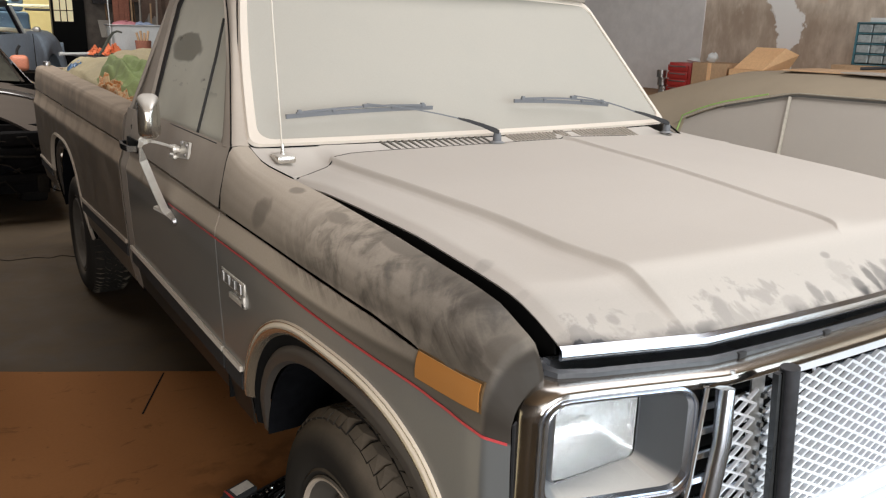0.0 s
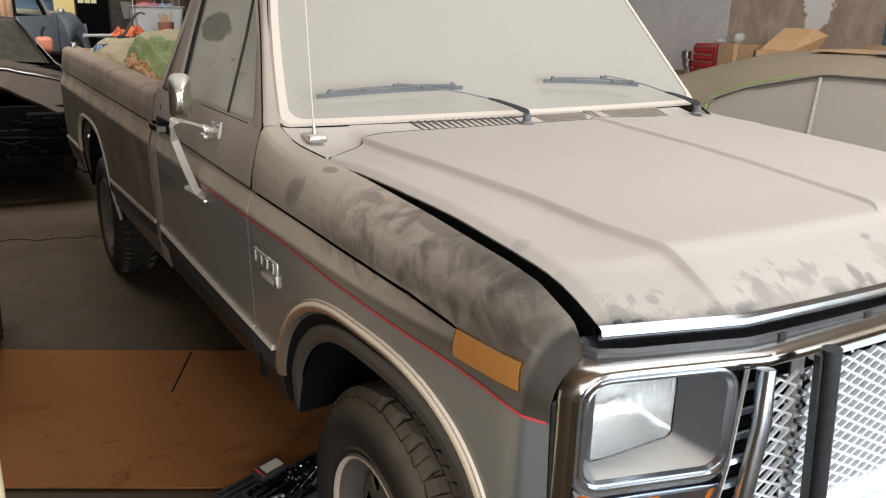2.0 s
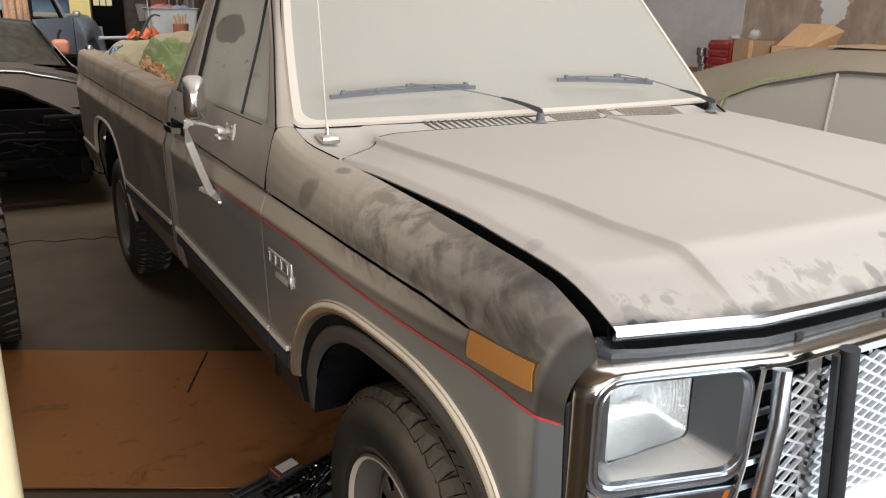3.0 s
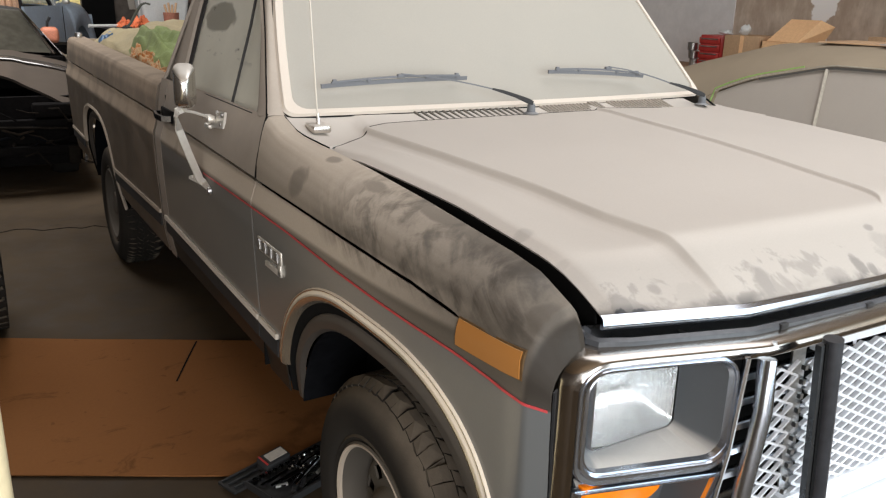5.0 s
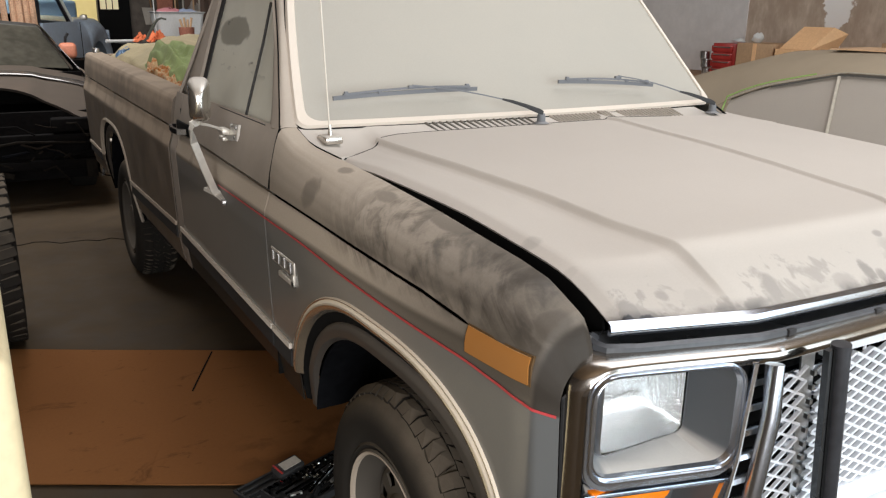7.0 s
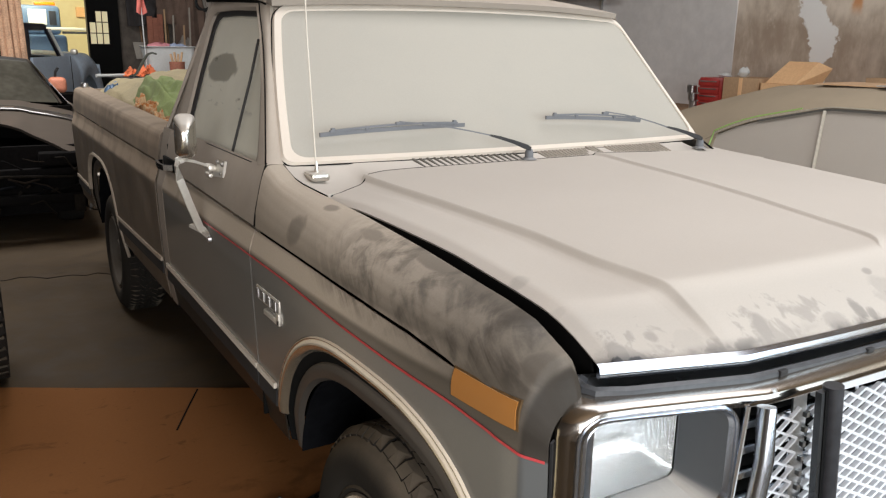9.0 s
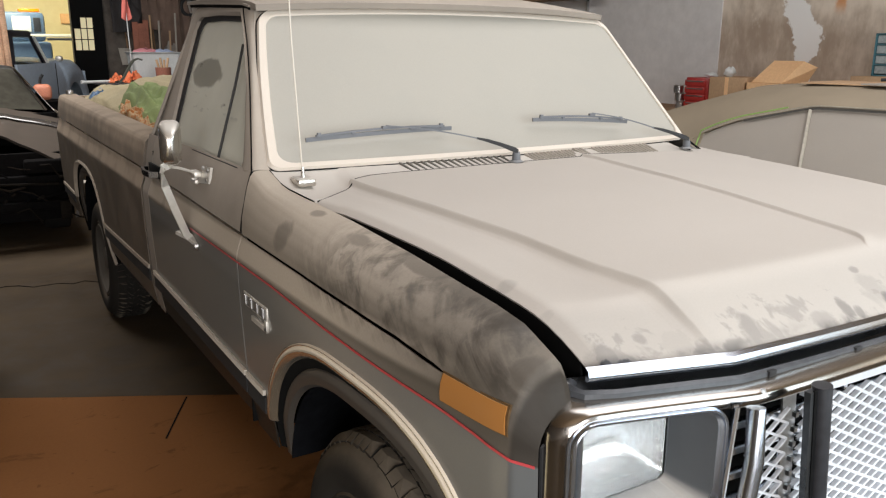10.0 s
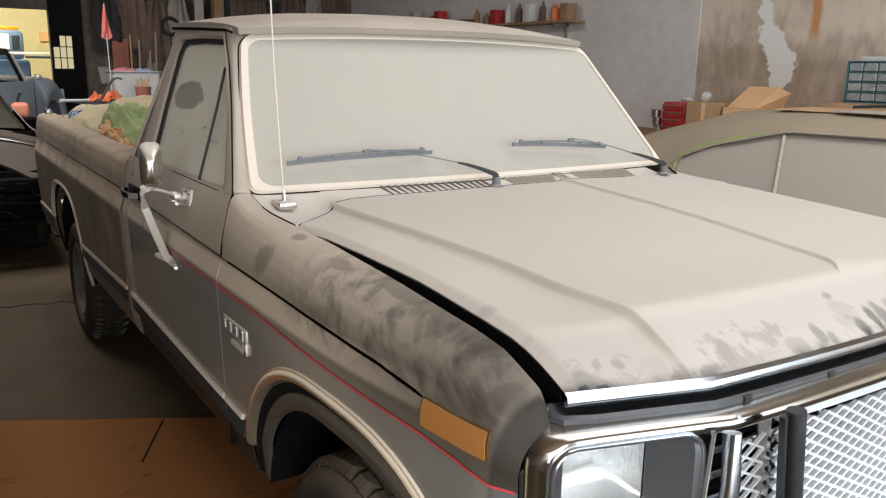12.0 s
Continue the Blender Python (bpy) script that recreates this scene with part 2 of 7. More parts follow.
def hood_dust(name):
    """Thick dust, wiped off along the front edge."""
    m = Nodes(name)
    y, x = m.axis(1), m.axis(0)
    cloud, fine = m.noise(2.2, 4), m.noise(260.0, 3)
    ax = m.math("ABSOLUTE", x)
    lip = m.math("MAXIMUM", m.math("MULTIPLY", m.math("MULTIPLY", x, x), 0.066), m.math("ADD", 0.02, m.math("MULTIPLY", m.math("SUBTRACT", ax, 0.55), 0.29)))
    back = m.math("SUBTRACT", y, lip)
    edge = m.math("SUBTRACT", m.noise(24.0, 5, 0.65, (1, 0.8, 1), 0.6), 0.5)
    wiped = m.math("MULTIPLY", m.ramp(m.math("ADD", m.noise(17.0, 4, 0.6, (1, 0.7, 1), 0.3), m.ramp(back, 0.0, 0.15, 0.07, -0.14)), 0.52, 0.66), m.ramp(back, 0.05, 0.20, 0.42, 0.0))
    for cx, cy, rx, ry, deep in WIPE_MARKS:
        qx = m.math("POWER", m.math("DIVIDE", m.math("SUBTRACT", x, cx), rx), 2.0)
        qy = m.math("POWER", m.math("DIVIDE", m.math("SUBTRACT", y, cy), ry), 2.0)
        d = m.math("ADD", m.math("ADD", qx, qy), m.math("MULTIPLY", edge, 3.4))
        wiped = m.math("MAXIMUM", wiped, m.ramp(d, 0.25, 1.9, deep, 0.0))
    wiped = m.math("MAXIMUM", wiped, m.math("MULTIPLY", m.ramp(back, 0.10, 0.155, 0.17, 0.0), m.ramp(cloud, 0.3, 0.7, 0.7, 1.1)))
    smear = m.ramp(m.noise(13.0, 3, 0.5), 0.40, 0.62)
    bare = m.ramp(back, 0.004, 0.030, 0.42, 0.0)
    fac = m.math("SUBTRACT", 1.0, m.math("MULTIPLY", wiped, 0.85), clamp=True)
    fac = m.math("SUBTRACT", fac, m.math("MULTIPLY", bare, smear), clamp=True)
    shade = m.mix(m.math("MULTIPLY", m.math("ADD", cloud, fine), 0.5), (0.465, 0.427, 0.381), (0.555, 0.514, 0.464))
    m.bump(fine, 0.06, 0.001)
    return m.out(m.mix(fac, (0.04, 0.041, 0.044), shade), m.ramp(fac, 0, 1, 0.4, 0.95), 0.0, Specular_IOR_Level=0.25)


PALM_MARKS = ((-0.888, 0.735, 1.147, 0.022, 0.050, 0.05), (-0.885, 0.962, 1.155, 0.018, 0.026, 0.05), (-0.95, 1.011, 1.088, 0.05, 0.045, 0.038), (-0.93, 0.705, 1.094, 0.02, 0.009, 0.010), (-0.92, 0.720, 1.108, 0.02, 0.012, 0.004), (-0.90, 0.123, 1.05, 0.04, 0.03, 0.03), (-0.915, 0.655, 1.100, 0.02, 0.008, 0.012), (-0.93, 0.60, 1.075, 0.02, 0.006, 0.007), (-0.865, 0.50, 1.120, 0.02, 0.10, 0.03), (-0.86, 0.34, 1.108, 0.02, 0.09, 0.02))


def fender_dust(name):
    """Dark two-tone paint under dust rubbed off in smears on the shoulder."""
    m = Nodes(name)
    z, y = m.axis(2), m.axis(1)
    cloud, fine = m.noise(3.0, 4, 0.55), m.noise(240.0, 3)
    smear = m.noise(10.0, 5, 0.62, (0.8, 0.9, 0.8), 0.8)
    across = m.tree.nodes.new("ShaderNodeCombineXYZ")
    m.put(across.inputs[0], m.math("SUBTRACT", y, m.math("MULTIPLY", z, 1.5)))
    m.put(across.inputs[1], m.math("MULTIPLY", z, 0.30))
    m.put(across.inputs[2], m.math("MULTIPLY", m.axis(0), 0.35))

    def strokes(scale, detail, rough, warp):
        n = m.tree.nodes.new("ShaderNodeTexNoise")
        for key, value in (("Scale", scale), ("Detail", detail), ("Roughness", rough), ("Distortion", warp)):
            n.inputs[key].default_value = value
        m.link(across.outputs[0], n.inputs["Vector"])
        return n.outputs[0]
    streak = strokes(30.0, 4, 0.6, 0.9)
    # Lower fender paler than the door: doorway light put in as extra dust.
    line0 = m.math("ADD", m.math("ADD", m.ramp(z, 0.965, 0.985, 0.09, 0.40), m.math("MULTIPLY", m.ramp(y, 0.55, 1.12, 0.44, 0.0), m.ramp(z, 0.965, 0.985, 1.0, 0.0))), m.ramp(y, 0.15, 1.1, -0.15, 0.06))
    bevel = m.math("MULTIPLY", m.ramp(z, 0.979, 0.994, 0.0, 0.50), m.ramp(z, 1.026, 1.045, 1.0, 0.0))
    line0 = m.math("ADD", line0, m.math("MULTIPLY", bevel, m.ramp(y, 0.14, 0.38)))
    settle = m.math("ADD", line0, m.ramp(m.up(), -0.1, 0.95, 0.0, 0.50))
    rub = m.math("MULTIPLY", m.ramp(m.math("ADD", m.math("MULTIPLY", smear, 0.6), m.math("MULTIPLY", streak, 0.4)), 0.40, 0.62), m.math("MULTIPLY", m.ramp(z, 0.99, 1.03), m.ramp(m.math("ADD", y, m.math("MULTIPLY", smear, 0.4)), 0.85, 1.15, 1.0, 0.05)))
    rub = m.math("MAXIMUM", rub, m.math("MULTIPLY", prints(m, 7.0, 0.20, 0.6), 0.35))
    # hand prints in the dust of the shoulder
    x = m.axis(0)
    for cx, cy, cz, rx, ry, rz in PALM_MARKS:
        parts_ = [m.math("POWER", m.math("DIVIDE", m.math("SUBTRACT", a, c), r), 2.0) for a, c, r in ((x, cx, rx), (y, cy, ry), (z, cz, rz))]
        d = m.math("ADD", m.math("ADD", parts_[0], parts_[1]), m.math("ADD", parts_[2], m.math("MULTIPLY", m.math("SUBTRACT", streak, 0.5), 1.6)))
        rub = m.math("MAXIMUM", rub, m.ramp(d, 0.45, 1.45, 0.62, 0.0))
    fac = m.math("MULTIPLY", settle, m.math("SUBTRACT", 1.0, m.math("MULTIPLY", rub, 0.70)))
    # The mix gets darker towards the front end.
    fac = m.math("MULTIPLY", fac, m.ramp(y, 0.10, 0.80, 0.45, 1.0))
    # Front fold drawn darker: its dark reflection is put into colour and specular.
    fold_shade = m.ramp(m.math("ADD", y, m.math("MULTIPLY", m.math("SUBTRACT", z, 0.95), 0.06)), 0.108, 0.121)
    fac = m.math("MULTIPLY", fac, m.ramp(fold_shade, 0, 1, 0.12, 1.0))
    fac = m.math("ADD", fac, m.math("MULTIPLY", m.math("SUBTRACT", cloud, 0.5), 0.10), clamp=True)
    front = m.math("POWER", m.math("DIVIDE", m.math("SUBTRACT", 0.36, y), 0.28, True), 1.7)
    line = m.math("SUBTRACT", m.ramp(y, 0.2, 1.1, 0.945, 0.974), m.math("MULTIPLY", front, 0.043))
    lower = m.ramp(m.math("SUBTRACT", z, line), -0.003, 0.003)
    paint = m.mix(lower, (0.108, 0.114, 0.115), (0.036, 0.031, 0.026))
    sill = m.ramp(z, 0.625, 0.65)
    paint = m.mix(sill, (0.013, 0.011, 0.0095), paint)
    fac = m.math("MULTIPLY", fac, m.ramp(sill, 0, 1, 0.18, 1.0))
    shade = m.mix(fine, (0.395, 0.338, 0.272), (0.49, 0.428, 0.352))
    m.bump(fine, 0.06, 0.001)
    return m.out(m.mix(fac, paint, shade), m.ramp(fac, 0, 0.5, 0.36, 0.92), 0.0, Coat_Weight=m.math("MULTIPLY", m.ramp(z, 0.90, 0.94, 0.85, 0.0), sill), Coat_Roughness=0.16, Specular_IOR_Level=m.math("MULTIPLY", m.math("ADD", m.ramp(z, 0.90, 0.94, 0.5, 0.06), m.math("MULTIPLY", fold_shade, m.ramp(z, 0.90, 0.94, 0.0, 0.17))), m.ramp(sill, 0, 1, 0.15, 1.0)))


M_HOOD = hood_dust("hood_dust")
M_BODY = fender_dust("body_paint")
M_BED = dusty("bed_paint", (0.050, 0.043, 0.036), 0.34, 0, -0.02, 0.28, 0.25, 0.95, (0.38, 0.30, 0.22), 0.1, 2.0)
M_CAB = dusty("cab_paint", (0.045, 0.044, 0.043), 0.45, 0, -0.1, 0.8, 0.60, 0.93, (0.42, 0.365, 0.305))
M_GLASS_DUST = dusty("dusty_glass", (0.30, 0.30, 0.27), 0.25, 0, 0.0, 0.75, 0.80, 0.97, (0.364, 0.344, 0.300), 0.03, 0.6)


def side_glass_mat():
    """Dusty window glass with one rubbed clear spot."""
    m = Nodes("dusty_side_glass")
    y, z = m.axis(1), m.axis(2)
    wob = m.math("MULTIPLY", m.math("SUBTRACT", m.noise(14.0, 4), 0.5), 1.5)
    dy = m.math("DIVIDE", m.math("SUBTRACT", y, 2.115), 0.165)
    dz = m.math("DIVIDE", m.math("SUBTRACT", z, 1.440), 0.050)
    d = m.math("ADD", m.math("ADD", m.math("POWER", dy, 2.0), m.math("POWER", dz, 2.0)), wob)
    spot = m.ramp(d, 0.85, 1.25, 1.0, 0.0)
    streak = m.math("MULTIPLY", m.ramp(m.noise(30.0, 3, 0.6, (1, 0.25, 1.0)), 0.58, 0.66), m.math("MULTIPLY", m.ramp(z, 1.30, 1.33), m.ramp(z, 1.36, 1.40, 1.0, 0.0)))
    cloud = m.noise(4.0, 5, 0.6)
    fac = m.math("MULTIPLY", m.ramp(cloud, 0.25, 0.8, 0.84, 0.98), m.math("SUBTRACT", 1.0, m.math("MULTIPLY", m.math("MAXIMUM", spot, streak), 0.50)))
    return m.out(m.mix(fac, (0.09, 0.09, 0.08), (0.62, 0.61, 0.52)), m.ramp(fac, 0.3, 0.9, 0.2, 0.7))


M_SIDE_GLASS = side_glass_mat()
M_TRIM_DUST = dusty("dusty_bright_trim", (0.62, 0.58, 0.52), 0.35, 0.6, 0.1, 0.9, 0.45, 0.9, (0.66, 0.60, 0.51))
M_TRIM_DULL = dusty("dull_trim", (0.42, 0.37, 0.31), 0.40, 0.5, 0.1, 0.9, 0.45, 0.9, (0.44, 0.37, 0.29))
M_SHIELD_TRIM = dusty("pale_trim", (0.60, 0.54, 0.47), 0.4, 0.2, 0.1, 0.9, 0.45, 0.8, (0.63, 0.56, 0.48))
M_RUBBER = plain("black_rubber", (0.018, 0.018, 0.019), 0.7, 0, 90, 0.3)
M_GUARD = plain("guard_rubber", (0.028, 0.029, 0.033), 0.38, 0, 60, 0.3, 0.04)
M_SEAL = plain("grey_rubber", (0.060, 0.064, 0.071), 0.34, 0, 60, 0.25, 0.04)
M_FRAME_DARK = plain("dark_grey_rubber", (0.04, 0.042, 0.042), 0.6, 0, 90, 0.3)
M_MARKER_RIM = plain("marker_rim", (0.10, 0.055, 0.02), 0.5, 0, 90, 0.3)
# Near-black for joints; also painted in for shade inside gaps and recesses.
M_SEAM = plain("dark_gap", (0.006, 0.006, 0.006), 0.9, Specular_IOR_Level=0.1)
# Wheel liner near-black: the shadow in the wheel openings is in its colour.
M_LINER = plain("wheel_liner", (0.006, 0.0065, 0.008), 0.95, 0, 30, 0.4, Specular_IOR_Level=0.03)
M_FLARE = dusty("flare_plastic", (0.036, 0.033, 0.031), 0.34, 0, -0.4, 0.9, 0.10, 0.38, (0.25, 0.215, 0.18), spec=0.45)
M_CHROME = plain("chrome", (0.74, 0.77, 0.81), 0.12, 1.0, 40, 0.05, 0.02)
# Blue in the silver, dark chrome and mesh stands in for reflected doorway light.
M_SATIN = plain("satin_silver", (0.57, 0.61, 0.68), 0.20, 1.0, 50, 0.06, 0.02)
M_DARK_CHROME = plain("dark_chrome", (0.47, 0.505, 0.56), 0.20, 1.0, 50, 0.06, 0.02)
M_STRAP = plain("strap_metal", (0.70, 0.67, 0.61), 0.42, 0.55, 50, 0.10, 0.04)
M_ALLOY = plain("bare_metal", (0.55, 0.55, 0.55), 0.35, 1.0, 80, 0.12)
M_WHITE_METAL = plain("bright_mesh", (0.82, 0.85, 0.89), 0.32, 0.25, 80, 0.06)
# Up-facing dust is made pale to carry the light on the pocket floor.
M_POCKET = dusty("pocket_paint", (0.082, 0.089, 0.095), 0.42, 0, 0.25, 0.90, 0.0, 0.92, (0.50, 0.475, 0.44), 0.04, 0.5)
M_AMBER_DULL = dusty("dusty_amber", (0.40, 0.150, 0.020), 0.35, 0, 0.2, 1.0, 0.10, 0.5, (0.5, 0.36, 0.2))
M_AMBER = plain("amber_lens", (0.90, 0.22, 0.006), 0.2, 0, 60, 0.1, 0.02, Emission_Color=(0, 0, 0, 1))
M_RED = plain("red_stripe", (0.50, 0.055, 0.06), 0.4, 0, 100, 0.15)
M_TYRE = dusty("tyre_rubber", (0.016, 0.015, 0.014), 0.85, 0, 0.02, 0.9, 0.04, 0.62, (0.20, 0.165, 0.125), 0.4, 2.2, spec=0.15)
M_RIM = dusty("steel_rim", (0.075, 0.069, 0.061), 0.55, 0.2, -0.2, 1.0, 0.15, 0.5, (0.17, 0.145, 0.115), spec=0.2)
M_BLUE = plain("blue_badge", (0.03, 0.04, 0.30), 0.3)
M_SLOT = plain("vent_dark", (0.13, 0.117, 0.10), 0.9)
M_SLOT_DUSTY = plain("vent_dusty", (0.30, 0.265, 0.22), 0.9)
M_WIPER = dusty("wiper_black", (0.085, 0.096, 0.115), 0.6, 0, 0.0, 1.0, 0.22, 0.60, (0.33, 0.325, 0.315))
M_MIRROR_CHROME = dusty("mirror_chrome", (0.62, 0.59, 0.54), 0.20, 1.0, 0.1, 1.0, 0.08, 0.42, (0.46, 0.41, 0.35))


def lens_mat():
    m = Nodes("lens_glass")
    rib = m.tree.nodes.new("ShaderNodeTexWave")
    rib.inputs["Scale"].default_value, rib.inputs["Distortion"].default_value = 80.0, 0.3
    m.link(m.coords(), rib.inputs["Vector"])
    m.bump(rib.outputs[1], 0.35, 0.0012)
    return m.out((0.97, 0.99, 0.99), 0.03, 0.0, Transmission_Weight=1.0, IOR=1.12)


M_LENS = lens_mat()
M_POST = plain("dark_post", (0.09, 0.095, 0.10), 0.3, 0.8, 60, 0.15)
# Cream tint and dust carry the pale reflection on this chrome.
M_ARCH = dusty("arch_metal", (0.88, 0.80, 0.68), 0.17, 1.0, -0.15, 0.6, 0.10, 0.60, (0.78, 0.69, 0.55), 0.03, 0.9)
# Dull brown tint holds the dim ceiling that the bright surround would reflect.
M_SHELL = dusty("shell_metal", (0.40, 0.375, 0.345), 0.16, 1.0, 0.6, 1.0, 0.02, 0.10, (0.40, 0.34, 0.27), 0.02)


def reflector_mat():
    m = Nodes("headlight_reflector")
    w = m.tree.nodes.new("ShaderNodeTexWave")
    w.inputs["Scale"].default_value, w.inputs["Distortion"].default_value = 95.0, 0.5
    m.link(m.coords(), w.inputs["Vector"])
    m.bump(m.math("ADD", m.math("MULTIPLY", w.outputs[1], 0.25), m.noise(22.0, 3)), 0.7, 0.010)
    return m.out((0.97, 0.985, 0.99), 0.22, 0.80)


M_REFLECT = reflector_mat()

# ---------------------------------------------------------------- building
def wall_mat(name, base, dark, scale=1.2, rough=0.9):
    m = Nodes(name)
    big, mid, fine = m.noise(scale, 5, 0.6), m.noise(7.0, 5, 0.65), m.noise(90.0, 4)
    f = m.math("MULTIPLY", m.math("ADD", big, mid), 0.5)
    m.bump(m.math("ADD", mid, m.math("MULTIPLY", fine, 0.4)), 0.25, 0.006)
    return m.out(m.mix(m.ramp(f, 0.36, 0.66), dark, base), rough)


def floor_mat():
    m = Nodes("floor_concrete")
    big, mid, fine = m.noise(0.9, 5, 0.6), m.noise(5.5, 6, 0.65, warp=0.5), m.noise(120.0, 4)
    f = m.math("ADD", m.math("MULTIPLY", big, 0.55), m.math("MULTIPLY", mid, 0.45))
    base = m.mix(m.ramp(f, 0.34, 0.68), (0.060, 0.043, 0.027), (0.105, 0.078, 0.050))
    oil = m.ramp(m.noise(2.3, 4, 0.6, warp=0.8), 0.62, 0.74)
    m.bump(m.math("ADD", mid, m.math("MULTIPLY", fine, 0.5)), 0.2, 0.004)
    return m.out(m.mix(m.math("MULTIPLY", oil, 0.55), base, (0.03, 0.024, 0.018)), m.ramp(mid, 0.3, 0.7, 0.6, 0.9), Specular_IOR_Level=0.12)


def raw_wall_mat():
    """Stained bare concrete, light above and brown where damp ran down it, with a white patch and a rust run."""
    m = Nodes("raw_concrete")
    z, y = m.axis(2), m.axis(1)
    big, mid, fine = m.noise(1.6, 5, 0.65, (1, 1.0, 0.55)), m.noise(7.0, 5, 0.6, (1, 1, 0.5)), m.noise(110.0, 4)
    drip = m.noise(13.0, 5, 0.65, (1, 1, 0.12))
    f = m.math("ADD", m.math("MULTIPLY", big, 0.5), m.math("ADD", m.math("MULTIPLY", mid, 0.38), m.math("MULTIPLY", drip, 0.12)))
    edge = m.math("ADD", z, m.math("ADD", m.math("MULTIPLY", m.math("SUBTRACT", big, 0.5), 0.5), m.math("MULTIPLY", m.math("SUBTRACT", drip, 0.5), 0.3)))
    damp = m.math("ADD", f, m.ramp(edge, 1.80, 1.95, 0.05, -0.06))
    base = m.mix(m.ramp(damp, 0.38, 0.66), (0.74, 0.64, 0.53), (0.40, 0.31, 0.235))
    pale = m.ramp(m.noise(3.0, 5, 0.7, (1, 1, 0.6)), 0.60, 0.72)
    base = m.mix(m.math("MULTIPLY", pale, 0.45), base, (0.80, 0.72, 0.61))
    # white plaster patch
    wob = m.math("MULTIPLY", m.math("SUBTRACT", m.noise(4.0, 5, 0.75), 0.5), 0.30)
    mid_y = m.ramp(z, 1.55, 2.12, 3.93, 4.13)
    d = m.math("ABSOLUTE", m.math("SUBTRACT", m.math("ADD", y, wob), mid_y))
    wide = m.math("ADD", m.ramp(z, 1.35, 1.62, 0.045, 0.15), m.ramp(z, 1.90, 2.02, 0.0, -0.095))
    white = m.ramp(m.math("SUBTRACT", d, wide), -0.012, 0.012, 1.0, 0.0)
    base = m.mix(white, base, (0.88, 0.86, 0.83))
    # rust run
    wob2 = m.math("MULTIPLY", m.math("SUBTRACT", m.noise(6.0, 4, 0.7), 0.5), 0.12)
    d2 = m.math("ABSOLUTE", m.math("SUBTRACT", m.math("ADD", y, wob2), 3.62))
    rust = m.math("MULTIPLY", m.ramp(d2, 0.025, 0.075, 1.0, 0.0), m.ramp(z, 1.80, 1.95))
    base = m.mix(m.math("MULTIPLY", rust, 0.85), base, (0.62, 0.26, 0.08))
    m.bump(m.math("ADD", mid, m.math("MULTIPLY", fine, 0.4)), 0.3, 0.008)
    return m.out(base, 0.9)


M_FLOOR = floor_mat()
M_RAW = raw_wall_mat()
M_GREYWALL = wall_mat("grey_painted_wall", (0.72, 0.695, 0.68), (0.61, 0.588, 0.575), 0.8)
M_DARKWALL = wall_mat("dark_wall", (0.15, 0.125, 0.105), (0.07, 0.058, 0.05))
M_CEIL = wall_mat("ceiling_boards", (0.36, 0.26, 0.165), (0.26, 0.18, 0.11))
M_YELLOW = wall_mat("yellow_wall", (0.84, 0.77, 0.52), (0.78, 0.70, 0.45))
M_OUT = wall_mat("yard_ground", (0.34, 0.32, 0.29), (0.26, 0.245, 0.22))

XW, YB, ZC = 5.2, 13.0, 4.3
tagged(part("floor", box(-7.3, XW + 0.3, -5.3, 18.3, -0.2, 0.0), M_FLOOR), "stained dusty grey-brown concrete garage floor", "floor", "", "structure")
tagged(part("ground", box(-60, 60, -90, -5.3, -0.25, -0.05), M_OUT), "pale dry yard ground outside the garage door", "ground", "", "structure")
tagged(part("wall_east", box(XW, XW + 0.25, -5.0, 4.9, 0, ZC), M_RAW), "bare stained concrete wall with white patch and rust run", "wall", "", "structure")
tagged(part("wall_east_painted", box(XW - 0.012, XW + 0.25, 4.9, YB, 0, ZC), M_GREYWALL), "grey painted plaster wall", "wall", "", "structure")
# The unlit look of this wall is put into its dark colour.
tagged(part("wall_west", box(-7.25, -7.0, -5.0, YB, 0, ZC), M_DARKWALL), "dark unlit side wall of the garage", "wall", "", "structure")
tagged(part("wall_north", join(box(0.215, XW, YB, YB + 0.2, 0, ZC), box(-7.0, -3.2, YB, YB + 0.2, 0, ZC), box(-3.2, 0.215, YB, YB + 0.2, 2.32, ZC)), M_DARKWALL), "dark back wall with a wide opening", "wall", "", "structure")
# The left opening is added for the side fill lamp.
tagged(part("wall_south", join(box(-7.0, -6.2, -5.25, -5.0, 0, ZC), box(-1.2, -0.4, -5.25, -5.0, 0, ZC), box(4.8, XW, -5.25, -5.0, 0, ZC), box(-6.2, -1.2, -5.25, -5.0, 3.5, ZC), box(-0.4, 4.8, -5.25, -5.0, 3.5, ZC)), M_GREYWALL), "wall with a wide open garage door and an added side opening", "wall", "", "structure")
# Two openings added in the unseen ceiling for the overhead fill lamps.
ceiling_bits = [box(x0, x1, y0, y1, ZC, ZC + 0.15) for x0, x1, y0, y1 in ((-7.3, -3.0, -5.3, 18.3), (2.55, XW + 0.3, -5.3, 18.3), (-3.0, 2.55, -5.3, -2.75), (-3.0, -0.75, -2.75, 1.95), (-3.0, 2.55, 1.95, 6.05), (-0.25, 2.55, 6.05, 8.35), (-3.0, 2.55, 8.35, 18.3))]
tagged(part("ceiling", join(*ceiling_bits), M_CEIL), "brown boarded garage ceiling with two openings added for overhead fill lamps", "ceiling", "", "structure")
tagged(part("wall_yellow_room", join(box(-5.0, 4.0, 18.0, 18.2, 0, ZC), box(-5.2, -5.0, YB + 0.2, 18.2, 0, ZC), box(4.0, 4.2, YB + 0.2, 18.2, 0, ZC)), M_YELLOW), "yellow-lit walls of the room behind", "wall", "", "structure")

# ---------------------------------------------------------------- pickup truck
truck = thing("pickup_truck", (0, 0, 0), "dusty charcoal two-tone pickup truck with red pinstripe and unlatched hood", "pickup truck")
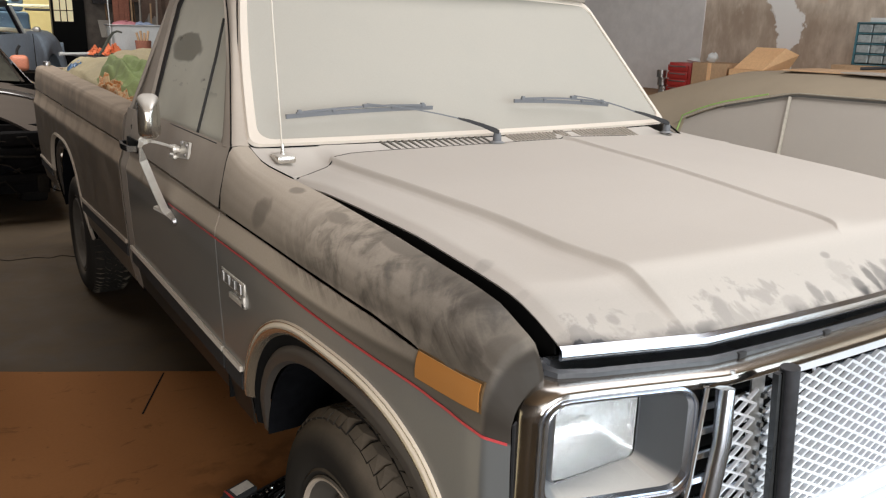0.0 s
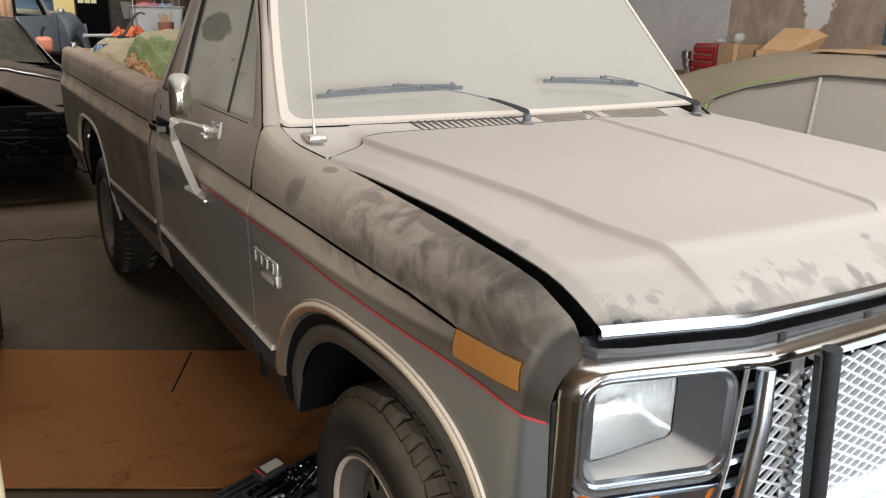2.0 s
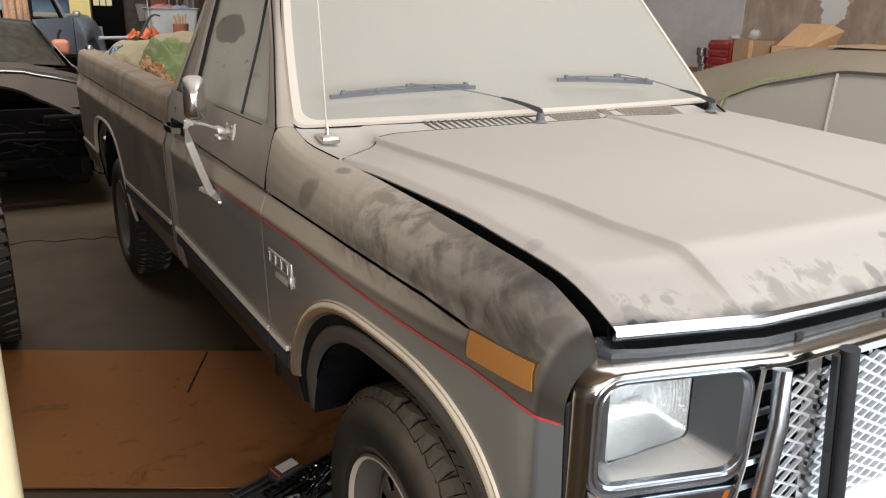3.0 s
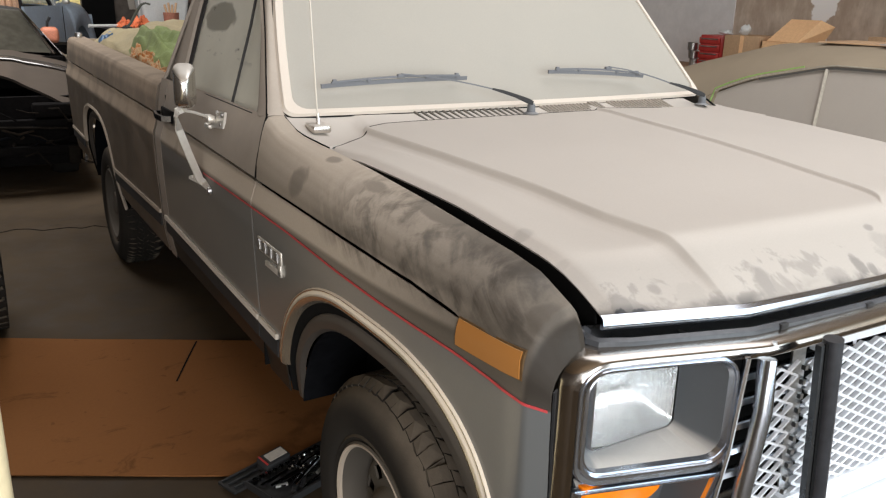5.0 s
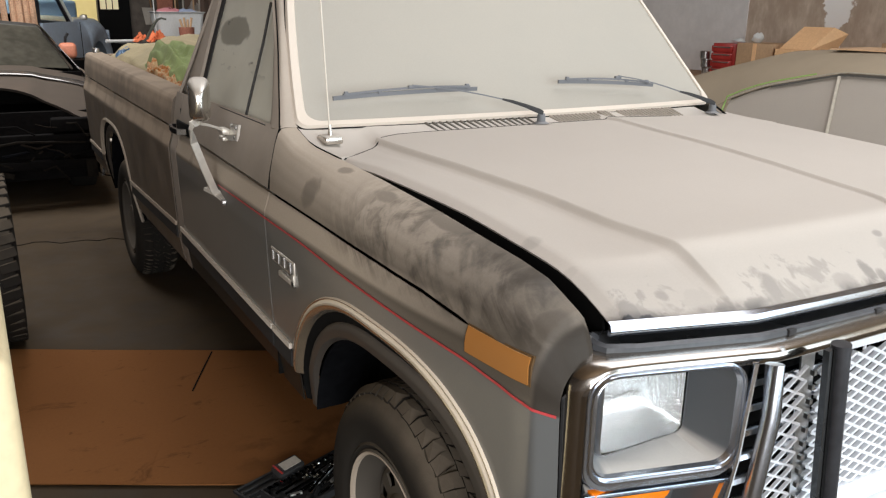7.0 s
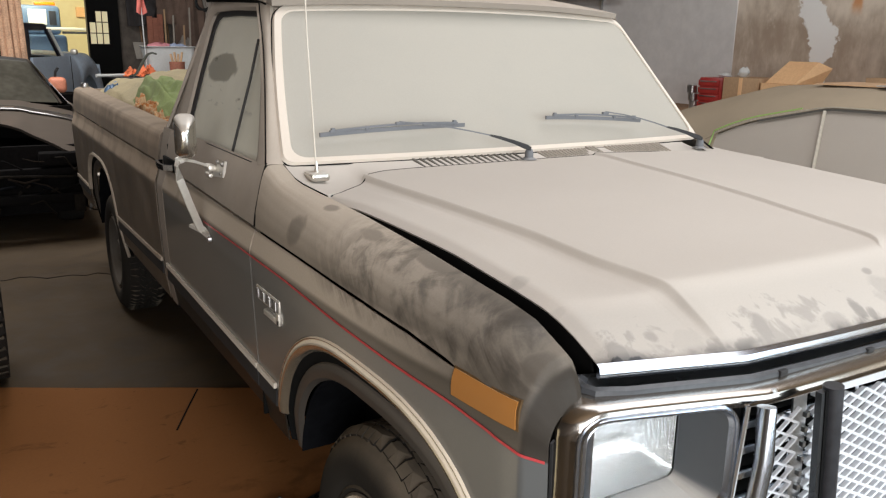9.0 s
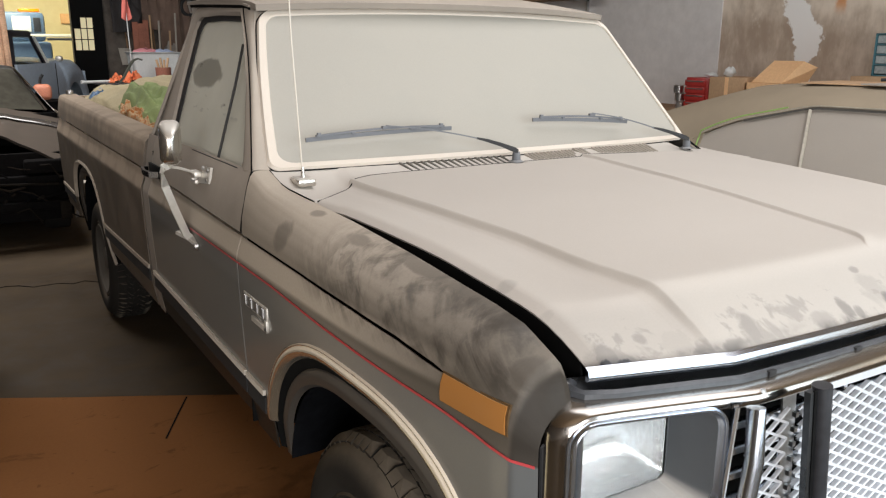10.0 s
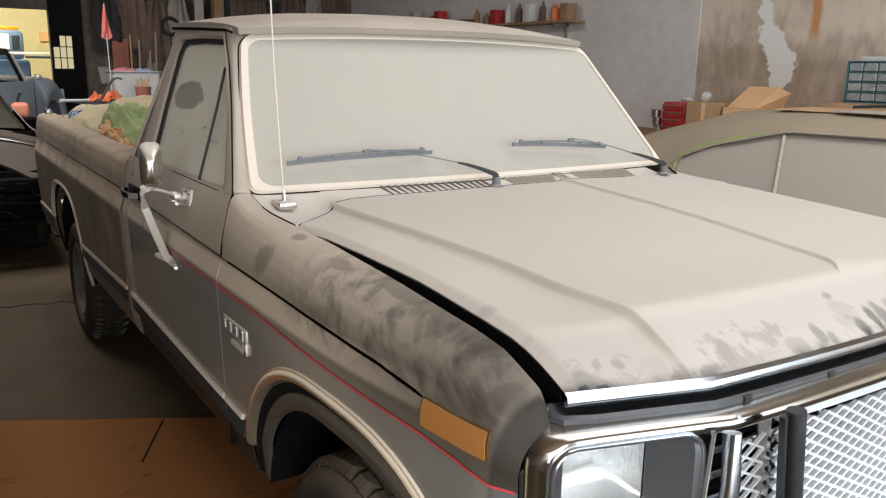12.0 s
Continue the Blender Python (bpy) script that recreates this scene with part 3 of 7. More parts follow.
FW, RW = 0.635, 4.02          # wheel centres along the truck
TR = 0.345                   # tyre radius
SEAM, DOOR_END, BED0, BED1 = 1.272, 2.35, 2.485, 5.10


FOLD = (0.0925, 0.0985, 0.109, 0.112, 0.115, 0.118, 0.121)   # the front end turns in here


def gz(y):
    """Height of the groove along the body side."""
    return curve(y, [0.085, 0.11, 0.15, 0.23, 0.30, 0.42, 0.60, 0.85, 1.2, 2.0, 2.44, 5.1], [0.930, 0.957, 0.980, 1.001, 1.013, 1.026, 1.034, 1.039, 1.044, 1.058, 1.066, 1.072])


def inset(y):
    return curve(y, [0.085, 0.111, 0.117, 0.15, 0.22, 0.30, 0.38, 0.46, 0.54, 0.62, 0.72], [0.093, 0.064, 0.060, 0.050, 0.038, 0.026, 0.0165, 0.0095, 0.0045, 0.0015, 0.0])


def side_x(z, y):
    """Half width of the body at a height, below the groove."""
    return curve(z, [0.42, 0.50, 0.60, 0.70, 0.85, 0.95, 0.980, 0.990, 1.035, 1.08], [0.945, 0.962, 0.980, 0.986, 0.992, 0.9945, 0.9955, 0.9945, 0.980, 0.972]) - inset(y)


def rail_z(y):
    """Height of the bed's top rail, rising a little towards the tailgate."""
    return 1.188 + 0.032 * (y - BED0) / (BED1 - BED0)


def opening(c, back, hw):
    """Half width and squareness of a wheel opening; the front one is rounder behind the wheel."""
    return (hw + 0.018, 2.2) if c == FW and back else (hw, 3.0)


def arch(y, c, hw, h, z0=0.42):
    """Height of a squarish wheel opening's edge, or None outside it."""
    hw, p = opening(c, y > c, hw)
    d = abs(y - c) / hw
    return z0 + h * (1 - d ** p) ** (1 / p) if d < 1 else None


def low_z(y, base=0.485):
    z = base
    for c, hw in ((FW, 0.46), (RW + 0.03, 0.495)):
        a = arch(y, c, hw, 0.462)
        if a is not None:
            z = max(z, a)
    return z


def open_groove(y):
    """How far the groove is open: it closes ahead of the side marker."""
    t = min(1, max(0, (y - 0.262) / 0.03))
    return t * t * (3 - 2 * t)


def stripe_z(y):
    """Height of the pinstripe: level along the door, bending down at the front."""
    return curve(y, [0.08, 0.12, 0.18, 0.27, 0.36, 0.46, 0.60, 0.75, 1.0], [0.902, 0.915, 0.930, 0.945, 0.951, 0.956, 0.962, 0.966, 0.974])


def lean(z, y):
    """How the rear edge of the fender slants back towards its top."""
    w = min(1, max(0, (y - 0.95) / (SEAM - 0.95)))
    return curve(z, [1.03, 1.125, 1.21], [0, 0.022, 0.064]) * w * w


def side_panel(y0, y1, n=60, base=0.485):
    ys = sorted(set([round(v, 4) for v in steps(y0, y1, n)] + [q for q in FOLD if y0 < q < y1] + [c + s * hw * k for c, hw in ((FW, 0.46), (RW + 0.03, 0.495)) for s in (-1, 1) for k in (0.999, 0.985, 0.95) if y0 < c + s * hw * k < y1]))

    def fn(y, v):
        lo, hi = low_z(y, base), gz(y) - 0.0045 * open_groove(y)
        z = lo + (hi - lo) * v
        return (-side_x(z, y), y, z)
    return sheet(fn, ys, steps(0, 0.7, 8) + steps(0.72, 1, 16))


def groove(y0, y1, n=24):
    """The dark groove between the lower side and the shoulder."""
    def fn(y, v):
        z = gz(y) - 0.008 + 0.016 * v
        return (-(side_x(gz(y), y) - 0.012), y, z)
    return sheet(fn, steps(y0, y1, n), [0, 0.5, 1])


def fender_top(y):
    return curve(y, [0.085, 0.10, 0.12, 0.2, 0.28, 0.37, 0.58, 0.84, 1.09, 1.17, 1.21, 1.245, 1.27], [0.992, 1.035, 1.064, 1.095, 1.106, 1.113, 1.130, 1.145, 1.160, 1.168, 1.176, 1.192, 1.207])


def fender_in(y):
    """Half width at the fender's inner edge, along hood and cowl."""
    return curve(y, [0.85, 1.08, 1.2, 1.334], [0.845, 0.857, 0.868, 0.874])


def shoulder(y0, y1, n=60):
    """The rounded top of a front fender, from the groove to the hood gap."""
    shape = [(0.0, 0.0), (0.16, 0.03), (0.38, 0.10), (0.58, 0.21), (0.76, 0.38), (0.89, 0.60), (0.97, 0.82), (1.0, 1.0)]
    square = [(0.0, 0.0), (0.25, 0.06), (0.50, 0.17), (0.75, 0.33), (0.91, 0.46), (0.985, 0.58), (1.0, 0.75), (1.0, 1.0)]
    ks = [i / 7 for i in range(8)]

    def fn(y, v):
        a, b = gz(y) + 0.003 * open_groove(y), fender_top(y)
        xi = fender_in(y + 0.06 * max(0, (y - 1.1) / 0.17))
        xo = max(side_x(gz(y), y), xi + 0.01)
        k = min(1, max(0, (y - 0.70) / 0.55))
        zz = np.interp(min(v, 1), ks, [p[0] + (q[0] - p[0]) * k for p, q in zip(shape, square)])
        xx = np.interp(min(v, 1), ks, [p[1] + (q[1] - p[1]) * k for p, q in zip(shape, square)])
        z = a + (b - a) * zz
        if v > 1:
            return (-(xi - 0.012), y + lean(b, y), b - 0.07 * (v - 1))
        return (-(xo + (xi - xo) * xx), y + lean(z, y), z)
    ys = sorted(set([round(q, 4) for q in steps(y0, y1, n)] + [q for q in FOLD if y0 < q < y1]))
    return sheet(fn, ys, steps(0, 1, 21) + [1.2, 2.0])


def welded(bm):
    bmesh.ops.remove_doubles(bm, verts=bm.verts, dist=0.0004)
    return bm


def far_side(bm):
    """Mirror image of a cab part, drawn in to the narrower far side."""
    flipped(bm)
    for v in bm.verts:
        v.co.x *= curve(v.co.z, [1.05, 1.205, 1.64], [1.0, 0.845, 0.945])
    return bm


def far_fender(bm):
    """Mirror image of a fender; the far one sits a little lower under the raised hood."""
    flipped(bm)
    for v in bm.verts:
        v.co.z = min(v.co.z, 1.135)
        v.co.z -= 0.035 * min(1, max(0, (v.co.z - 0.98) / 0.12)) * (1 if v.co.y < 1.0 else max(0, (1.25 - v.co.y) / 0.25))
    return bm


def fender_nose():
    """The dark return at the front edge of a fender."""
    def fn(v, w):
        z = 0.50 + (0.985 - 0.50) * v
        x1 = side_x(z, 0.085) if z < 0.945 else curve(z, [0.945, 0.965, 0.985], [0.888, 0.868, 0.848])
        return (-(x1 - 0.004 - (x1 - 0.835) * w), 0.087 + 0.03 * w, z)
    return sheet(fn, steps(0, 1, 20), [0, 0.3, 1])


for s in (1, -1):
    fix = (lambda b: b) if s == 1 else flipped
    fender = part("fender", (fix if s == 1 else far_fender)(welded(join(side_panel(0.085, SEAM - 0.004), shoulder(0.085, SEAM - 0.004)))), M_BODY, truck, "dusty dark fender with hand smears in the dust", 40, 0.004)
    part("fender_return", fix(fender_nose()), M_RUBBER, fender, "dark return edge", 40, 0.004)
    part("groove", fix(groove(0.265, SEAM)), M_SEAM, fender, "", 0, 0.003)
    door = part("door", fix(side_panel(SEAM + 0.004, DOOR_END, 24, 0.515)), M_BODY, truck, "dusty charcoal door", 40, 0.02)
    part("groove", fix(groove(SEAM, DOOR_END)), M_SEAM, door, "", 0, 0.003)

    def belt(y, v):
        """Door and cab side from the groove up to the window line."""
        a, b = gz(y) + 0.004, 1.205
        z = a + (b - a) * v
        slant = curve(z, [1.03, 1.125, 1.21], [0, 0.022, 0.064]) * max(0, 1 - (y - SEAM) / 0.3)
        top = 0.920 + 0.030 * min(1, max(0, (y - 1.95) / 0.45))
        return (-(side_x(gz(y), y) + (top - side_x(gz(y), y)) * (0.45 * v + 0.55 * v ** 2)), y + slant, z)
    part("upper_panel", (fix if s == 1 else far_side)(sheet(belt, steps(SEAM + 0.004, DOOR_END, 10), steps(0, 1, 8))), M_CAB, door, "", 40, 0.01)
    corner = part("cab_corner", fix(join(side_panel(DOOR_END + 0.006, BED0 - 0.03, 4, 0.50), sheet(belt, steps(DOOR_END + 0.006, BED0 - 0.03, 4), steps(0, 1, 8)))), M_CAB, truck, "", 40, 0.01)
    rocker = part("rocker", fix(sheet(lambda y, v: (-(0.962 - 0.06 * v), y, 0.515 - 0.035 * v), steps(1.12, BED0 - 0.03, 4), steps(0, 1, 4))), M_RUBBER, truck, "", 40, 0.01)
    part("door_seam", fix(box(-0.975, -0.90, SEAM - 0.004, SEAM + 0.004, 0.50, 1.03)), M_SEAM, truck, "", 0)
    part("door_seam", (fix if s == 1 else far_side)(sheet(lambda v, w: (lambda p: (p[0] - 0.0015, p[1] - 0.006 + 0.011 * w, p[2]))(belt(SEAM, v)), steps(0, 1, 10), [0, 1])), M_SEAM, truck, "", 0, 0.004)
    if s == 1:
        part("cowl_seam", fix(sheet(lambda y, w: (-fender_in(y) - 0.001 + 0.003 * w, y, curve(y, [1.06, 1.09, 1.19, 1.25, 1.30, 1.334], [1.159, 1.161, 1.169, 1.177, 1.193, 1.208]) + 0.0015), steps(1.06, 1.336, 14), [0, 1])), M_SEAM, truck, "", 0, 0.004)
        part("fender_seam", fix(sheet(lambda x, w: (-x, 1.336 + 0.008 * w + 0.10 * (0.917 - x), 1.2095), steps(0.868, 0.919, 4), [0, 1])), M_SEAM, truck, "", 0, 0.006)
    part("door_seam", fix(box(-0.965, -0.88, DOOR_END, DOOR_END + 0.006, 0.50, 1.15)), M_SEAM, truck, "", 0)
    part("bed_gap", fix(box(-0.955, -0.80, BED0 - 0.029, BED0 - 0.001, 0.50, 1.10)), M_SEAM, truck, "", 0)

    # bed side with its rounded top rail
    def bed_fn(y, v):
        a = gz(y) + 0.004
        prof = [(0.0, 0.978), (0.45, 0.972), (0.85, 0.962), (0.95, 0.952), (1.0, 0.93), (1.0, 0.86), (0.94, 0.845), (0.2, 0.845)]
        zz = np.interp(v, [i / 7 for i in range(8)], [p[0] for p in prof])
        xx = np.interp(v, [i / 7 for i in range(8)], [p[1] for p in prof])
        return (-xx, y, a + (rail_z(y) - a) * zz)
    bed = part("bed_side", fix(join(side_panel(BED0, BED1, 70, 0.50), sheet(bed_fn, steps(BED0, BED1, 10), steps(0, 1, 28)))), M_BED, truck, "brown dusty bed side with worn paint", 40, 0.004)
    end = [(-0.974, 0.70), (-0.976, 0.95), (-0.974, 1.07), (-0.968, 1.12), (-0.958, 1.168), (-0.950, 1.180), (-0.932, 1.186), (-0.862, 1.186), (-0.848, 1.178), (-0.847, 0.70)]
    part("bed_end", fix(outline([(x, BED0 + 0.001, z) for x, z in end], 0.008)), M_BED, bed, "", 0)
    part("groove", fix(groove(BED0, BED1)), M_SEAM, bed, "", 0, 0.003)
    part("rail_post", fix(lathe([(0, 0.0), (0.022, 0.0), (0.024, 0.018), (0.02, 0.028), (0, 0.03)], 14, "z", (-0.90, BED1 - 0.06, rail_z(BED1 - 0.06)))), M_ALLOY, bed)

    # bright mouldings along the side
    def strip_path(y0, y1, off=0.004, n=16, zs=((1.13, 2.43, 2.5, 3.47), (0.645, 0.668, 0.668, 0.640))):
        return [(-(side_x(curve(y, *zs), y) + off), y, curve(y, *zs)) for y in steps(y0, y1, n)]
    for a, b in ((FW + 0.49, SEAM - 0.006), (SEAM + 0.006, DOOR_END + 0.05), (BED0 + 0.004, RW - 0.46), (RW + 0.57, BED1 - 0.02)):
        part("side_moulding", fix(sweep(strip_path(a, b), [(-0.005, -0.007), (0.003, -0.007), (0.004, -0.002), (0.002, -0.0005), (0.006, 0.001), (0.005, 0.007), (-0.005, 0.009)])), M_TRIM_DUST if a < 2 else M_TRIM_DULL, truck, "dull bright side moulding")
        part("black_band", fix(sweep([(x, y, z - 0.036) for x, y, z in strip_path(a, b, 0.001)], flat(0.006, 0.046))), M_RUBBER, truck)
    for c, hw, wide, m in ((FW, 0.46, 0.031, M_ARCH), (RW + 0.03, 0.495, 0.018, M_TRIM_DULL)):
        def lip(d, v, grow=0.0, depth=0.0):
            a = math.pi * d
            k = math.cos(a)
            wide_, p = opening(c, k > 0, hw)
            cy = math.copysign(abs(k) ** (2 / p), k)
            sz = abs(math.sin(a)) ** (2 / p)
            return c + (wide_ + grow) * cy, 0.42 + (0.462 + grow) * sz

        def trim_fn(d, v):
            g = curve(v, [0, 0.12, 0.76, 0.82, 0.92, 1], [-0.006, 0.001, wide * 0.76, wide * 0.81, wide * 0.93, wide])
            bulge = curve(v, [0, 0.12, 0.28, 0.44, 0.60, 0.74, 0.79, 0.86, 0.92, 1], [-0.010, 0.0035, 0.0075, 0.0090, 0.0080, 0.0050, 0.0042, 0.0062, 0.0058, 0.0005])
            y, z = lip(d, v, g)
            return (-(side_x(z, y) + bulge), y, z)
        ds = [0.5 - 0.5 * math.cos(math.pi * k / 64) for k in range(65)]
        part("arch_moulding", fix(sheet(trim_fn, [max(0.097, q) for q in ds if q > 0.085], steps(0, 1, 25))), m, truck, "bright metal wheel arch moulding", 50, 0.002)

        def lip_out(d):
            """How far the dark lip stands in from the opening's edge."""
            return (-0.016 - 0.020 * math.sin(math.pi * d) ** 1.5) if c == FW else -0.024
        low = [max(0.038, q) if c == FW else q for q in ds if q > 0.03 or c != FW]

        def gap(d, v):
            y, z = lip(d, v, 0.003 + (lip_out(d) - 0.010) * v)
            return (-(side_x(z, y) - 0.008 - 0.022 * v), y, z)
        # Shade behind the moulding, put in as a near-black sheet.
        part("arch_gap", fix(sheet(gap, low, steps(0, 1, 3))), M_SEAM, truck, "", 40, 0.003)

        def flange(d, v):
            g = lip_out(d) - curve(v, [0, 0.12, 0.85, 1.0], [-0.004, 0.0, 0.036, 0.042])
            y, z = lip(d, v, g)
            return (-(side_x(z, y) - curve(v, [0, 0.12, 0.4, 0.85, 1.0], [0.040, 0.020, 0.014, 0.016, 0.030])), y, z)
        part("arch_flare", fix(sheet(flange, low, steps(0, 1, 10))), M_FLARE, truck, "matt dark inner arch lip", 40, 0.004)

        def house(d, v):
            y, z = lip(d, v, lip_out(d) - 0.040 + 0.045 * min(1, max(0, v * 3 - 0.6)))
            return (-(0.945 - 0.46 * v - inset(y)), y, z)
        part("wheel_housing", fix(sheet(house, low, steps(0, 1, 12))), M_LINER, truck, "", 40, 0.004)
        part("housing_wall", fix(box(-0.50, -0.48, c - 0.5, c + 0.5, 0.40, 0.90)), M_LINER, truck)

    # pinstripe
    def stripe(y, v):
        z = stripe_z(y) + 0.0048 * (v - 0.5)
        return (-(side_x(z, y) + 0.003), y, z)
    part("pinstripe", fix(sheet(stripe, sorted(set(steps(0.087, 1.74, 50) + list(FOLD))), [0, 1])), M_RED, truck, "thin red pinstripe", 0, 0.001)

    # side marker lamp
    def mark(y, v, off=0.004):
        z = 0.954 + 0.047 * v + 0.008 * (y - 0.12) / 0.15
        return (-(side_x(z, y) + off), y, z)
    part("marker_rim", fix(sheet(lambda y, v: mark(0.195 + (y - 0.195) * 1.05, -0.06 + 1.12 * v, 0.0015), steps(0.122, 0.268, 8), steps(0, 1, 3))), M_MARKER_RIM, truck, "", 30, 0.008)
    lamp = part("side_marker", fix(sheet(mark, steps(0.122, 0.268, 8), steps(0, 1, 3))), M_AMBER_DULL, truck, "faded amber side marker lamp", 25, 0.010)

# ---- hood
def nose(x):
    a = abs(x)
    return 0.02 - 0.02 * (1 - (a / 0.55) ** 2) if a < 0.55 else 0.02 + (a - 0.55) * 0.29


def hood_back(x):
    return curve(abs(x), [0, 0.50, 0.60, 0.66, 0.76, 0.85], [1.258, 1.256, 1.247, 1.220, 1.152, 1.088])


def crease_left(y):
    return curve(y, [0.0, 0.15, 0.33, 0.52, 1.19], [-0.575, -0.577, -0.602, -0.607, -0.676])


def crease_right(y):
    return curve(y, [0.10, 0.155, 0.175, 0.205, 0.25, 0.70, 1.19], [0.0, 0.030, 0.052, 0.068, 0.080, 0.145, 0.195])


def hood_z(x, y):
    d = y - nose(x)
    z = curve(d, [0, 0.02, 0.05, 0.09, 0.13, 0.148, 0.158, 0.170, 0.32, 0.54, 0.81, 1.05, 1.2], [1.042, 1.052, 1.066, 1.083, 1.0995, 1.1065, 1.1088, 1.1100, 1.1175, 1.131, 1.143, 1.150, 1.156])
    # towards its outer edge the front fold rounds off
    soft = curve(d, [0, 0.04, 0.08, 0.12, 0.16, 0.20, 0.25, 0.32], [1.042, 1.063, 1.0805, 1.0945, 1.1040, 1.1095, 1.1135, 1.1175])
    z += (soft - z) * curve(abs(x), [0.62, 0.76], [0, 1]) * (1 if d < 0.32 else 0)
    left, right = crease_left(y), crease_right(y)
    fade = curve(d, [0, 0.05, 0.14], [0.0, 0.5, 1.0])
    rise = curve(x, [left - 0.10, left - 0.030, left - 0.014, left - 0.007, left + 0.003, left + 0.006], [0, 0.08, 0.22, 0.36, 0.97, 1])
    ridge = curve(x, [right - 0.004, right - 0.001, right + 0.005, right + 0.008, right + 0.05, right + 0.25, 0.78], [0, 0.03, 0.36, 0.38, 0.20, -0.10, -0.5])
    lift = curve(y, [0.30, 0.55, 0.95, 1.12], [0, 0.45, 0.45, 0]) * curve(x, [left - 0.06, left - 0.02], [1, 0])
    up = rise + lift + curve(d, [0.14, 0.19], [0, 1]) * ridge
    return z + (0.024 * up) * fade


def hood_edge(y):
    """Half width of the hood: it leaves a gap that widens towards the front."""
    return curve(y, [0.1, 0.3, 0.5, 0.8, 1.0, 1.09], [0.790, 0.790, 0.794, 0.809, 0.825, 0.836])


def hood_fn(u, v):
    e0 = hood_edge(0.05)
    y0 = nose(curve(u, [-0.822, -0.64, 0.18, 0.822], [-e0, crease_left(0.05), crease_right(0.05), e0])) + 0.004
    y = y0 + (hood_back(u) - y0) * v
    e = hood_edge(y)
    x = curve(u, [-0.822, -0.64, 0.18, 0.822], [-e, crease_left(y), crease_right(y), e])
    drop = 0.014 * max(0, (abs(u) - 0.80) / 0.022)
    return (x, y, hood_z(x, y) - drop)


xs = sorted(set([round(v, 4) for v in steps(-0.822, 0.822, 200)] + [-0.815, 0.815, -0.805, 0.805] + [round(c + q, 4) for c in (-0.64, 0.18) for q in (-0.022, -0.018, -0.014, -0.010, -0.007, -0.004, -0.001, 0.0015, 0.004, 0.0055, 0.007, 0.010, 0.013, 0.017, 0.020, 0.024)]))
vs = [0, 0.008, 0.018, 0.03, 0.045, 0.06, 0.075, 0.09, 0.10, 0.107, 0.114, 0.120, 0.126, 0.132, 0.138, 0.145, 0.155, 0.17, 0.19] + steps(0.22, 1, 30)
hood = part("hood", sheet(hood_fn, xs, vs), M_HOOD, truck, "hood under thick pale dust with hand prints", 60, 0.006)
for s in (1, -1):
    # Near-black sheets below stand in for the shade inside the hood gap.
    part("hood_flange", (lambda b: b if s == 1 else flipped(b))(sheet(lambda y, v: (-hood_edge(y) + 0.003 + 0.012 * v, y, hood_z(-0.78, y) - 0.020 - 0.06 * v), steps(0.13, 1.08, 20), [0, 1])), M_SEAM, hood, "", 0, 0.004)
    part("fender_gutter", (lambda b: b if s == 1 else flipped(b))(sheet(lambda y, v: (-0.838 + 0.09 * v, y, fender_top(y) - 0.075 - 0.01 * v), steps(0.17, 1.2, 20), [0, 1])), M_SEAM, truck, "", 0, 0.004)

front = [(x, nose(x), 0) for x in steps(-0.805, -0.55, 6) + steps(-0.50, 0.50, 10) + steps(0.55, 0.805, 6)]
part("hood_moulding", sweep([(x, y - 0.004, 1.037) for x, y, _ in front], [(-0.004, -0.013), (0.004, -0.0125), (0.0075, -0.008), (0.008, -0.003), (0.005, 0.006), (-0.006, 0.010)]), M_DARK_CHROME, hood, "bright metal hood lip moulding")
edge_path = [(-0.806, nose(-0.806) + 0.030, 1.006), (-0.817, nose(-0.812) + 0.020, 1.005), (-0.820, nose(-0.812) + 0.006, 1.003), (-0.812, nose(-0.808) - 0.008, 1.001)] + [(x, y - 0.017, 1.0) for x, y, _ in front[1:]]
part("hood_seal", sweep(edge_path, [(-0.006, -0.007), (0.005, -0.007), (0.009, -0.001), (0.008, 0.008), (0.002, 0.013), (-0.004, 0.011), (-0.010, 0.006)]), M_SEAL, truck, "black rubber seal under the hood lip", 30)
part("seal_plate", sheet(lambda x, v: (x, nose(x) - 0.012 + 0.05 * v, 1.004 + 0.012 * v), steps(-0.812, 0.812, 40), [0, 0.4, 1]), M_POST, truck, "dull dark plate behind the seal", 30, 0.003)

# ---- cowl, windshield and cab
def cowl_fn(x, v):
    y0, y1 = hood_back(x) + 0.004, 1.334
    x = x / 0.86 * (fender_in(y0 + (y1 - y0) * v) - 0.004)
    z0 = hood_z(x, hood_back(x)) - 0.002
    z0 += (1.155 - z0) * min(1, max(0, (abs(x) - 0.74) / 0.1))
    z1 = 1.205 - 0.042 * min(1, max(0, (x - 0.66) / 0.10))
    return (x, y0 + (y1 - y0) * v, z0 + (z1 - z0) * v ** (1.2 + 1.1 * min(1, max(0, (abs(x) - 0.6) / 0.2))))


cowl = part("cowl", sheet(cowl_fn, steps(-0.86, 0.86, 86), steps(0, 1, 10)), M_HOOD, truck, "dust-covered cowl panel", 40, 0.01)
part("hood_seam", sheet(lambda x, w: (x, hood_back(x) + 0.001 + 0.003 * w, hood_z(x, hood_back(x)) + 0.0008), steps(-0.84, 0.50, 100), [0, 1]), M_SEAM, truck, "", 0, 0.004)
